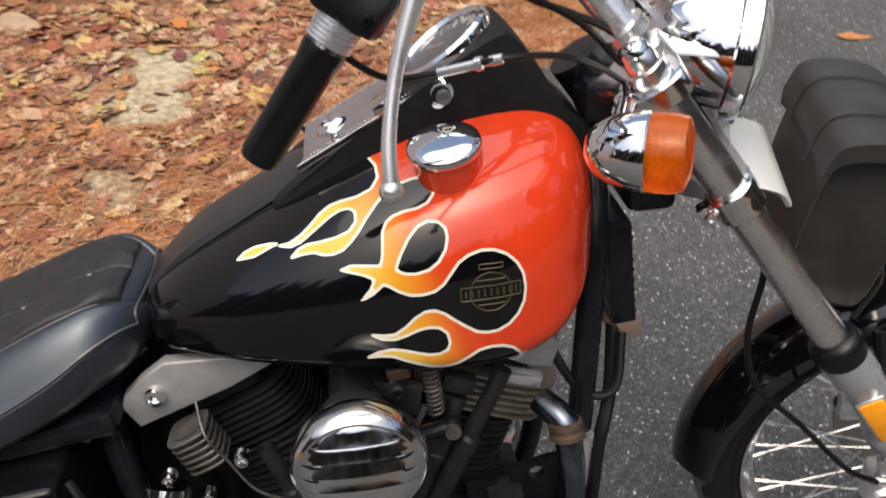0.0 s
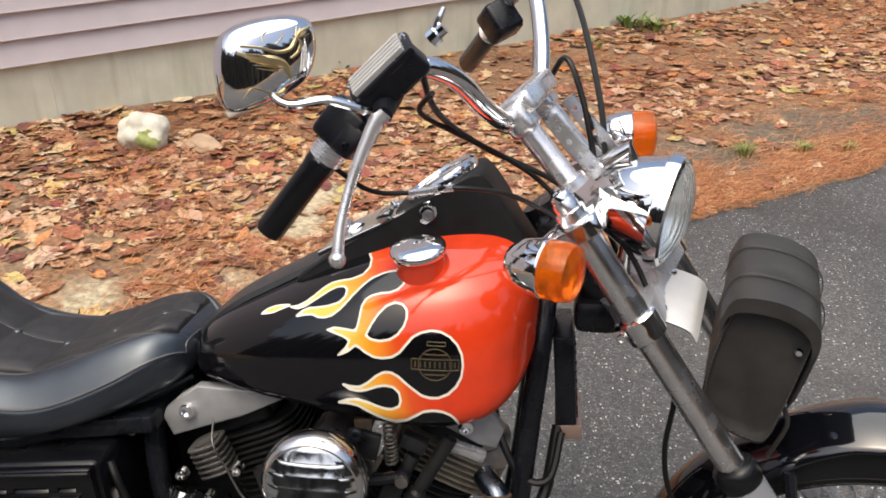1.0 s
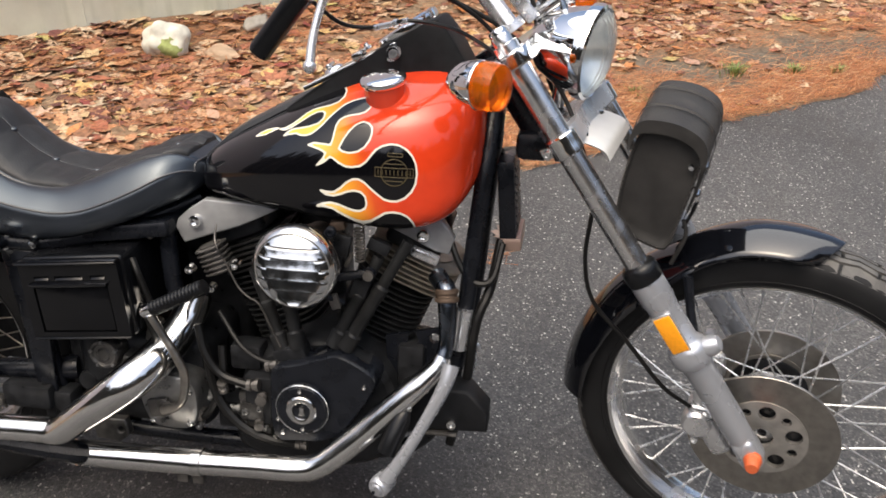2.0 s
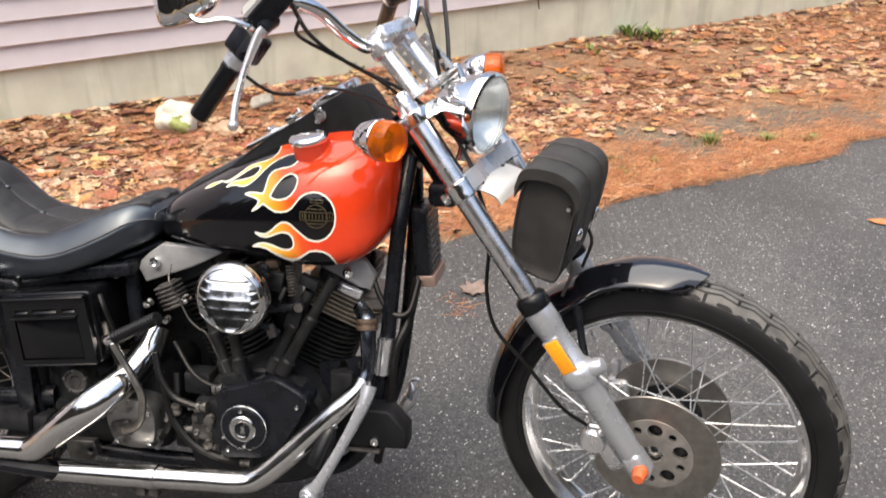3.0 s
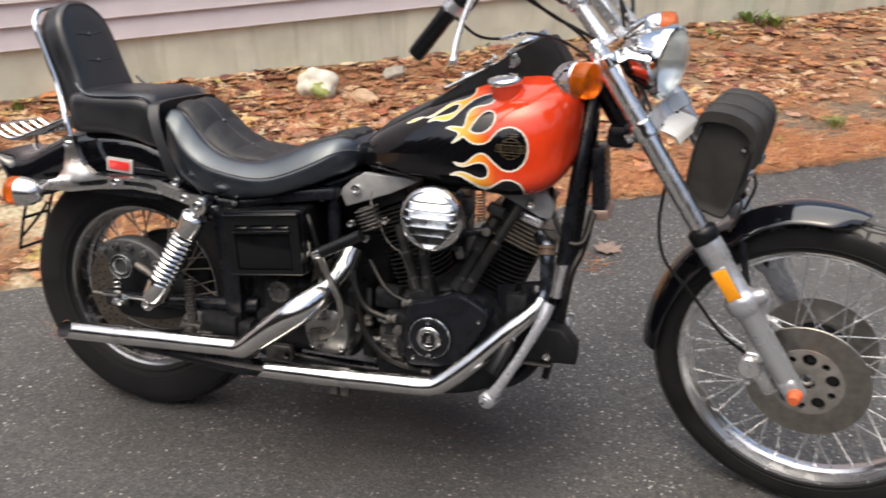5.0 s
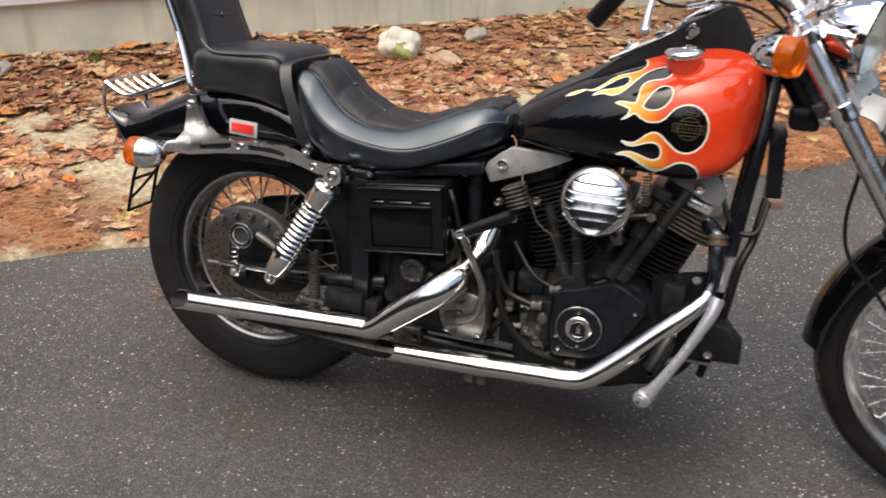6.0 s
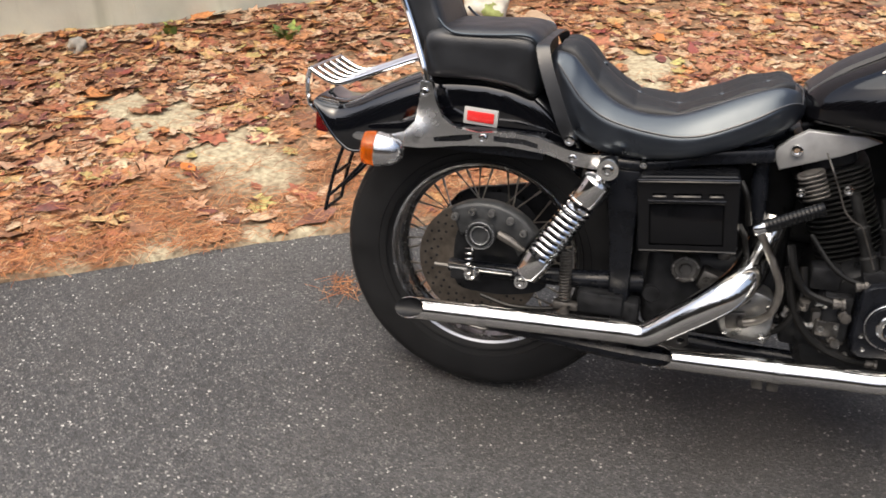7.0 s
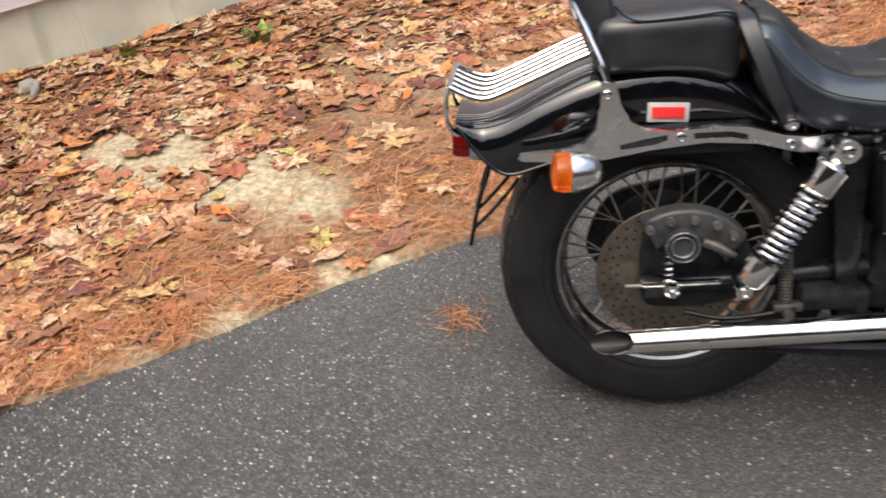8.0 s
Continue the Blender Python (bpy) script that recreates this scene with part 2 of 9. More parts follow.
    nt.links.new(mix.outputs[2], mix2.inputs[6])
    # old oil, and shade painted into the colour, where the machine stands
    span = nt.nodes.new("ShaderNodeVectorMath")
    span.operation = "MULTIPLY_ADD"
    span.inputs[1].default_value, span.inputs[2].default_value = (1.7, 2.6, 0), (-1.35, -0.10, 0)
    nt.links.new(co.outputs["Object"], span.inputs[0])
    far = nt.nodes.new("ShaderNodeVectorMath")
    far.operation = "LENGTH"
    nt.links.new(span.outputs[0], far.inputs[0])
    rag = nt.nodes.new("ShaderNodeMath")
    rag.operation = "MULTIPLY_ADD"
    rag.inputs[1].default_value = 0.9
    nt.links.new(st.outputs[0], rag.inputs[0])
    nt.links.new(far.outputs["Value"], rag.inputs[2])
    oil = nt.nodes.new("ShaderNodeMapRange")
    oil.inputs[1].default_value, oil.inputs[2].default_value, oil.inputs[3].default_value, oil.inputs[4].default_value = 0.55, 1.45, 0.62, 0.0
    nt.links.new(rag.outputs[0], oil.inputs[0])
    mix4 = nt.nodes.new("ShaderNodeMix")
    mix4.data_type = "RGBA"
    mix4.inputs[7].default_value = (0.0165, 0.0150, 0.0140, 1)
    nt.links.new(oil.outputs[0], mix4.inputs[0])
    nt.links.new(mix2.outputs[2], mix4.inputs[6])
    # a broad patch of painted shade and dampness beside the machine, ragged at its edge
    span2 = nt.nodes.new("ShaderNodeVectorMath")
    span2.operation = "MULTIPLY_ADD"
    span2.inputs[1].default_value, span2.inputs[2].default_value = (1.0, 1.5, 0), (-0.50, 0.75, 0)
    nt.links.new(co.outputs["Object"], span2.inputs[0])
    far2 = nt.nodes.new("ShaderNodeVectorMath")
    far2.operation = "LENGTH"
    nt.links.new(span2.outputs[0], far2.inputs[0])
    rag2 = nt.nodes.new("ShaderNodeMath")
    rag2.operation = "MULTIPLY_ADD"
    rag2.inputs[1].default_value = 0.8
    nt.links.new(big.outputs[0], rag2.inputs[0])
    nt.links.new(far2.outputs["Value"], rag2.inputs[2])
    damp_shade = nt.nodes.new("ShaderNodeMapRange")
    damp_shade.inputs[1].default_value, damp_shade.inputs[2].default_value, damp_shade.inputs[3].default_value, damp_shade.inputs[4].default_value = 0.6, 1.7, 0.60, 0.0
    nt.links.new(rag2.outputs[0], damp_shade.inputs[0])
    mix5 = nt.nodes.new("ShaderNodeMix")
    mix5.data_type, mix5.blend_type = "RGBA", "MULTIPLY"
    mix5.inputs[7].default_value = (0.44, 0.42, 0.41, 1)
    nt.links.new(damp_shade.outputs[0], mix5.inputs[0])
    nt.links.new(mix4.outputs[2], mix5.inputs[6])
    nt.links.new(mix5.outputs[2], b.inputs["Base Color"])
    rr = nt.nodes.new("ShaderNodeMapRange")
    rr.inputs[3].default_value, rr.inputs[4].default_value = 0.42, 0.8
    nt.links.new(big.outputs[0], rr.inputs[0])
    nt.links.new(rr.outputs[0], b.inputs["Roughness"])
    bp = nt.nodes.new("ShaderNodeBump")
    bp.inputs["Strength"].default_value, bp.inputs["Distance"].default_value = 0.8, 0.004
    nt.links.new(grain.outputs["Distance"], bp.inputs["Height"])
    nt.links.new(bp.outputs[0], b.inputs["Normal"])
    return m


def soil_material():
    m = material("soil", (0.1, 0.07, 0.05), 0.9)
    nt = m.node_tree
    b = nt.nodes["Principled BSDF"]
    co = nt.nodes.new("ShaderNodeTexCoord")
    n1 = nt.nodes.new("ShaderNodeTexNoise")
    n1.inputs["Scale"].default_value, n1.inputs["Detail"].default_value = 1.6, 6
    n2 = nt.nodes.new("ShaderNodeTexNoise")
    n2.inputs["Scale"].default_value, n2.inputs["Detail"].default_value = 45, 6
    for n in (n1, n2):
        nt.links.new(co.outputs["Object"], n.inputs["Vector"])
    r1 = ramp(nt, [(0.36, (0.20, 0.115, 0.066)), (0.5, (0.235, 0.150, 0.092)), (0.64, (0.235, 0.17, 0.112)), (0.75, (0.27, 0.21, 0.145))])
    r2 = ramp(nt, [(0.3, (0.55, 0.5, 0.45)), (0.7, (1.3, 1.3, 1.25))])
    nt.links.new(n1.outputs[0], r1.inputs[0])
    nt.links.new(n2.outputs[0], r2.inputs[0])
    mul = nt.nodes.new("ShaderNodeMix")
    mul.data_type, mul.blend_type = "RGBA", "MULTIPLY"
    mul.inputs[0].default_value = 1
    nt.links.new(r2.outputs[0], mul.inputs[7])
    sandy = nt.nodes.new("ShaderNodeAttribute")
    sandy.attribute_name = "sandiness"
    mix = nt.nodes.new("ShaderNodeMix")
    mix.data_type = "RGBA"
    mix.inputs[7].default_value = (0.42, 0.375, 0.27, 1)
    nt.links.new(sandy.outputs["Fac"], mix.inputs[0])
    nt.links.new(r1.outputs[0], mix.inputs[6])
    muddy = nt.nodes.new("ShaderNodeAttribute")
    muddy.attribute_name = "muddiness"
    mixm = nt.nodes.new("ShaderNodeMix")
    mixm.data_type = "RGBA"
    mixm.inputs[7].default_value = (0.125, 0.105, 0.082, 1)
    nt.links.new(muddy.outputs["Fac"], mixm.inputs[0])
    nt.links.new(mix.outputs[2], mixm.inputs[6])
    nt.links.new(mixm.outputs[2], mul.inputs[6])
    nt.links.new(mul.outputs[2], b.inputs["Base Color"])
    bp = nt.nodes.new("ShaderNodeBump")
    bp.inputs["Strength"].default_value, bp.inputs["Distance"].default_value = 0.8, 0.01
    nt.links.new(n2.outputs[0], bp.inputs["Height"])
    nt.links.new(bp.outputs[0], b.inputs["Normal"])
    return m


def island_material(name, stops, rough=0.6, trans=0.0, spots=0.0):
    """Each loose piece of a joined mesh takes its own colour, drawn a little towards grey by the weather."""
    stops = [(p, tuple(0.94 * (0.94 * c + 0.06 * sum(col) / 3) for c in col)) for p, col in stops]
    m = material(name, (0.2, 0.1, 0.05), rough)
    nt = m.node_tree
    b = nt.nodes["Principled BSDF"]
    ge = nt.nodes.new("ShaderNodeNewGeometry")
    r = ramp(nt, stops)
    nt.links.new(ge.outputs["Random Per Island"], r.inputs[0])
    out = r.outputs[0]
    co = nt.nodes.new("ShaderNodeTexCoord")
    n = nt.nodes.new("ShaderNodeTexNoise")
    n.inputs["Scale"].default_value, n.inputs["Detail"].default_value = 60, 3
    nt.links.new(co.outputs["Object"], n.inputs["Vector"])
    r2 = ramp(nt, [(0.35, (1 - spots,) * 3), (0.6, (1.1, 1.1, 1.1))])
    nt.links.new(n.outputs[0], r2.inputs[0])
    mul = nt.nodes.new("ShaderNodeMix")
    mul.data_type, mul.blend_type = "RGBA", "MULTIPLY"
    mul.inputs[0].default_value = 1
    nt.links.new(out, mul.inputs[6])
    nt.links.new(r2.outputs[0], mul.inputs[7])
    nt.links.new(mul.outputs[2], b.inputs["Base Color"])
    b.inputs["Subsurface Weight"].default_value = 0.0
    return m


ASPHALT = asphalt_material()
SOIL = soil_material()
LEAF = island_material("dead_leaf", [(0.0, (0.13, 0.060, 0.042)), (0.08, (0.20, 0.060, 0.050)), (0.15, (0.24, 0.115, 0.065)), (0.27, (0.35, 0.165, 0.080)), (0.38, (0.44, 0.215, 0.105)), (0.47, (0.40, 0.120, 0.065)), (0.54, (0.54, 0.315, 0.180)), (0.62, (0.58, 0.225, 0.065)), (0.70, (0.60, 0.415, 0.265)), (0.79, (0.61, 0.435, 0.275)), (0.86, (0.60, 0.385, 0.125)), (0.92, (0.68, 0.550, 0.385)), (0.96, (0.36, 0.090, 0.070)), (1.0, (0.54, 0.520, 0.170))], 0.5, spots=0.45)
NEEDLE = island_material("pine_needle", [(0.0, (0.18, 0.056, 0.017)), (0.4, (0.38, 0.122, 0.033)), (0.75, (0.51, 0.192, 0.052)), (1.0, (0.60, 0.37, 0.18))], 0.55, spots=0.2)
GRASS = island_material("grass_blade", [(0.0, (0.10, 0.16, 0.03)), (0.6, (0.20, 0.30, 0.06)), (1.0, (0.36, 0.40, 0.12))], 0.5, spots=0.15)
GREEN_LEAF = island_material("green_weed_leaf", [(0.0, (0.07, 0.14, 0.03)), (0.6, (0.14, 0.24, 0.05)), (1.0, (0.34, 0.40, 0.08))], 0.5, spots=0.2)
SIDING = material("vinyl_siding", (0.60, 0.558, 0.592), 0.5, var=0.05, scale=6, bump=0.06, bscale=120)
CONCRETE = material("concrete", (0.62, 0.635, 0.53), 0.85, var=0.12, scale=5, bump=0.3, bscale=80, detail=8)


def streak(mat, strength=0.10):
    """Faint vertical run marks over a surface's colour."""
    nt = mat.node_tree
    b = nt.nodes["Principled BSDF"]
    old = b.inputs["Base Color"].links[0].from_socket
    co = nt.nodes.new("ShaderNodeTexCoord")
    flat = nt.nodes.new("ShaderNodeVectorMath")
    flat.operation = "MULTIPLY"
    flat.inputs[1].default_value = (9.0, 9.0, 0.8)
    nt.links.new(co.outputs["Object"], flat.inputs[0])
    n = nt.nodes.new("ShaderNodeTexNoise")
    n.inputs["Scale"].default_value, n.inputs["Detail"].default_value = 1.0, 6
    nt.links.new(flat.outputs[0], n.inputs["Vector"])
    r = ramp(nt, [(0.32, (1 - 2.2 * strength, 1 - 2.1 * strength, 1 - 2.4 * strength)), (0.46, (1, 1, 1)), (0.62, (1, 1, 1)), (0.8, (1 - strength, 1 - strength, 1 - 1.3 * strength))])
    nt.links.new(n.outputs[0], r.inputs[0])
    mul = nt.nodes.new("ShaderNodeMix")
    mul.data_type, mul.blend_type = "RGBA", "MULTIPLY"
    mul.inputs[0].default_value = 1
    nt.links.new(old, mul.inputs[6])
    nt.links.new(r.outputs[0], mul.inputs[7])
    nt.links.new(mul.outputs[2], b.inputs["Base Color"])


streak(CONCRETE)
STONE_WHITE = material("white_stone", (0.64, 0.63, 0.54), 0.8, var=0.2, scale=18, bump=0.5, bscale=60)
STONE = material("field_stone", (0.30, 0.28, 0.24), 0.85, var=0.25, scale=18, bump=0.5, bscale=60)
MOSS = material("moss", (0.31, 0.36, 0.13), 0.9, var=0.3, scale=40, bump=0.6, bscale=300)


# ---- mesh helpers ----
def part(name, bm, mat, parent=None, label="", m=None, smooth=True, angle=35):
    """Link a bmesh as one mesh object under a thing or a part."""
    if m is not None:
        bm.transform(m)
    bmesh.ops.recalc_face_normals(bm, faces=bm.faces)
    me = bpy.data.meshes.new(name)
    bm.to_mesh(me)
    bm.free()
    for one in mat if isinstance(mat, (list, tuple)) else (mat,):
        me.materials.append(one)
    if smooth:
        me.shade_smooth()
        me.set_sharp_from_angle(angle=radians(angle))
    ob = new(name, me)
    if parent is not None:
        ob.parent = parent
    if label:
        ob["label"] = label
    return ob


def spline(pts, k=6):
    """Catmull-Rom through the points."""
    p = [Vector(q) for q in pts]
    p = [2 * p[0] - p[1], *p, 2 * p[-1] - p[-2]]
    out = []
    for i in range(1, len(p) - 2):
        a, b, c, d = p[i - 1 : i + 3]
        for j in range(k):
            t = j / k
            out.append(0.5 * (2 * b + (c - a) * t + (2 * a - 5 * b + 4 * c - d) * t * t + (3 * b - a - 3 * c + d) * t**3))
    return [*out, p[-2]]


def tube(bm, pts, r, n=10, k=0, cap=True):
    """A round tube along the points; r: one radius or one for each given point."""
    pts = [Vector(p) for p in pts]
    rad = list(r) if isinstance(r, (list, tuple)) else [r] * len(pts)
    if k:
        rad = [q.x for q in spline([(s, 0, 0) for s in rad], k)]
        pts = spline(pts, k)
    up = Vector((0.123, 0.31, 0.94))
    rings = []
    for i, p in enumerate(pts):
        d = (pts[min(i + 1, len(pts) - 1)] - pts[max(i - 1, 0)]).normalized()
        side = d.cross(up)
        if side.length < 0.05:
            side = d.cross(Vector((1, 0, 0)))
        side.normalize()
        up = side.cross(d).normalized()
        rings.append([bm.verts.new(p + rad[i] * (math.cos(2 * math.pi * j / n) * side + math.sin(2 * math.pi * j / n) * up)) for j in range(n)])
    for a, b in zip(rings, rings[1:]):
        for j in range(n):
            bm.faces.new((a[j], a[(j + 1) % n], b[(j + 1) % n], b[j]))
    if cap:
        bm.faces.new(rings[0])
        bm.faces.new(rings[-1])
    return bm


def loft(bm, rings, cap=True, closed=True):
    vr = [[bm.verts.new(p) for p in ring] for ring in rings]
    n = len(vr[0])
    for a, b in zip(vr, vr[1:]):
        for j in range(n if closed else n - 1):
            bm.faces.new((a[j], a[(j + 1) % n], b[(j + 1) % n], b[j]))
    if cap and closed:
        bm.faces.new(vr[0])
        bm.faces.new(vr[-1])
    return bm


def aim(origin, axis, up=(0, 0, 1)):
    """A frame at origin whose z runs along axis."""
    z = Vector(axis).normalized()
    x = Vector(up).cross(z)
    if x.length < 1e-3:
        x = Vector((1, 0, 0)).cross(z)
    x.normalize()
    y = z.cross(x)
    return Matrix(((x.x, y.x, z.x, origin[0]), (x.y, y.y, z.y, origin[1]), (x.z, y.z, z.z, origin[2]), (0, 0, 0, 1)))


def lathe(bm, profile, origin, axis, n=28, closed=False):
    """Turn (radius, height) pairs round the axis; closed: the profile is a loop."""
    m = aim(origin, axis)
    cols = []
    for j in range(n):
        c, s = math.cos(2 * math.pi * j / n), math.sin(2 * math.pi * j / n)
        cols.append([bm.verts.new(m @ Vector((max(r, 1e-5) * c, max(r, 1e-5) * s, h))) for r, h in profile])
    k = len(profile)
    for j in range(n):
        a, b = cols[j], cols[(j + 1) % n]
        for i in range(k if closed else k - 1):
            bm.faces.new((a[i], b[i], b[(i + 1) % k], a[(i + 1) % k]))
    if not closed:
        bmesh.ops.remove_doubles(bm, verts=[v for c in cols for v in (c[0], c[-1])], dist=2e-5)
    return bm


def rbox(bm, size, m=None, bevel=0.004, seg=2):
    r = bmesh.ops.create_cube(bm, size=1.0)
    bmesh.ops.scale(bm, vec=size, verts=r["verts"])
    if bevel:
        e = list({e for v in r["verts"] for e in v.link_edges})
        out = bmesh.ops.bevel(bm, geom=e, offset=bevel, segments=seg, affect="EDGES", profile=0.5)
        vs = list({v for f in out["faces"] for v in f.verts} | {v for v in r["verts"] if v.is_valid})
    else:
        vs = r["verts"]
    if m is not None:
        bmesh.ops.transform(bm, matrix=m, verts=vs)
    return bm


def plate(bm, outline, y0, y1, holes=(), bevel=0.0):
    """An outline in x and z, filled and given thickness from y0 to y1. holes: further outlines."""
    edges = []
    for loop in (outline, *holes):
        vs = [bm.verts.new((x, y0, z)) for x, z in loop]
        edges += [bm.edges.new((vs[i], vs[(i + 1) % len(vs)])) for i in range(len(vs))]
    if holes:
        fs = [f for f in bmesh.ops.triangle_fill(bm, edges=edges, use_beauty=True)["geom"] if isinstance(f, bmesh.types.BMFace)]
    else:
        fs = [bm.faces.new([e.verts[0] if e.verts[0] in edges[i - 1].verts else e.verts[1] for i, e in enumerate(edges)])]
    rim = {e for f in fs for e in f.edges if e.is_boundary}
    out = bmesh.ops.extrude_face_region(bm, geom=fs)["geom"]
    vs = [v for v in out if isinstance(v, bmesh.types.BMVert)]
    bmesh.ops.translate(bm, vec=(0, y1 - y0, 0), verts=vs)
    if bevel:
        top = [e for e in out if isinstance(e, bmesh.types.BMEdge) and any(f not in out for f in e.link_faces)]
        bmesh.ops.bevel(bm, geom=top + [e for e in rim if e.is_valid], offset=bevel, segments=2, affect="EDGES", profile=0.5)
    return bm


def circle(cx, cz, r, n=20):
    return [(cx + r * math.cos(2 * math.pi * i / n), cz + r * math.sin(2 * math.pi * i / n)) for i in range(n)]


def curve2(pts, k=5):
    """A smooth closed outline in x and z."""
    n = len(pts)
    out = []
    for i in range(n):
        a, b, c, d = (Vector(pts[(i + j) % n]) for j in (-1, 0, 1, 2))
        for j in range(k):
            t = j / k
            q = 0.5 * (2 * b + (c - a) * t + (2 * a - 5 * b + 4 * c - d) * t * t + (3 * b - a - 3 * c + d) * t**3)
            out.append((q.x, q.y))
    return out


def squircle(cx, cy, r, n=28, e=3.2):
    out = []
    for i in range(n):
        a = 2 * math.pi * i / n
        c, s = math.cos(a), math.sin(a)
        k = (abs(c) ** e + abs(s) ** e) ** (-1 / e)
        out.append((cx + r * c * k, cy + r * s * k))
    return out


def bolt(bm, at, axis, r=0.008, h=0.006):
    """A domed bolt head with a socket."""
    lathe(bm, [(0, h * 0.4), (r * 0.45, h * 0.4), (r * 0.5, h), (r * 0.85, h * 0.95), (r, h * 0.5), (r, -0.004)], at, axis, 12)
    return bm


# ---- ground, driveway and house ----
WALL_DIR = radians(40)
U, N = Vector((math.cos(WALL_DIR), math.sin(WALL_DIR), 0)), Vector((-math.sin(WALL_DIR), math.cos(WALL_DIR), 0))
EDGE_0 = Vector((-0.93, 0.36, 0))


def place(u, n, z=0.0):
    """A point by its run along the house, its distance from the driveway's edge, and its height."""
    q = EDGE_0 + u * U + n * N
    return Vector((q.x, q.y, z))


def edge_wobble(u):
    return 0.03 * noise.noise(Vector((u * 2.1, 3.3, 0))) + 0.018 * noise.noise(Vector((u * 9.0, 7.7, 0)))


def step(a, b, x):
    t = min(1.0, max(0.0, (x - a) / (b - a)))
    return t * t * (3 - 2 * t)


BANK_EDGE = [(-3.0, 0.16), (-0.77, 0.08), (-0.43, 0.03), (0.0, -0.01), (0.27, -0.055), (0.58, -0.12), (2.3, -0.23), (2.83, -0.28), (3.15, -0.28), (3.64, -0.32), (4.16, -0.36), (4.4, -0.37), (4.62, -0.28), (4.9, -0.34), (5.2, -0.28), (6.0, -0.25), (9.0, -0.15)]
BANK_RISE = [(0.0, 0.012), (0.2, 0.030), (0.45, 0.060), (0.72, 0.088), (1.14, 0.116), (1.48, 0.152), (1.7, 0.195), (1.8, 0.215), (2.2, 0.225)]
BANK_FALL = [(-0.7, 1.14), (0.0, 1.0), (1.3, 0.92), (2.5, 0.80), (4.5, 0.71), (6.0, 0.52), (9.0, 0.45)]


def along(table, x):
    return float(np.interp(x, [a for a, b in table], [b for a, b in table]))


def bulge(u):
    """How far the bank's edge bows from a straight line."""
    return along(BANK_EDGE, u)


def bank(u, n):
    """The true distance from the driveway's straight edge of a point n into the bank."""
    b = bulge(u)
    return n if n >= 1 else b + n * (1 - b) if n >= 0 else n + b


MUD = [(1.94, 2.90, 0.20), (2.22, 3.19, 0.24), (2.54, 3.41, 0.24), (2.92, 3.48, 0.26), (1.69, 2.95, 0.16), (3.27, 3.73, 0.25)]
SAND = [(-1.70, 1.03, 0.17), (-1.48, 0.97, 0.19), (-1.20, 0.86, 0.21), (-1.02, 0.80, 0.15), (-1.51, 1.23, 0.11), (0.185, 1.94, 0.18), (0.16, 1.48, 0.10), (0.25, 2.20, 0.18), (-0.30, 1.33, 0.12), (-1.08, 0.27, 0.07), (-0.84, 0.43, 0.09), (-0.70, 0.51, 0.08), (-1.28, 0.13, 0.05)]


def sandiness(x, y):
    """Bare pale sand: 1 in the middle of a patch, ragged towards its edge."""
    best = 0.0
    for px, py, r in SAND:
        d = math.hypot(x - px, y - py) / r + 0.45 * noise.noise(Vector((x * 5, y * 5, 8.0)))
        best = max(best, 1.25 - d)
    return min(1.0, max(0.0, best * 1.6))


def muddiness(x, y):
    best = 0.0
    for px, py, r in MUD:
        d = math.hypot(x - px, y - py) / r + 0.5 * noise.noise(Vector((x * 4, y * 4, 3.0)))
        best = max(best, 1.2 - d)
    return min(1.0, max(0.0, best * 1.6))


def rise(u, n):
    """Height of the leaf-strewn bank over the driveway."""
    lift = along(BANK_RISE, max(n, 0.0)) * along(BANK_FALL, u)
    rough_bit = 0.012 * noise.noise(Vector((u * 2.3, n * 2.3, 1.0))) + 0.006 * noise.noise(Vector((u * 9, n * 9, 2.0)))
    return lift + rough_bit * min(1.0, max(n, 0) * 4)


def sag(x, y):
    """The driveway settles a little where the rear tyre stands."""
    return -0.020 * math.exp(-(x * x + y * y) / 0.18)


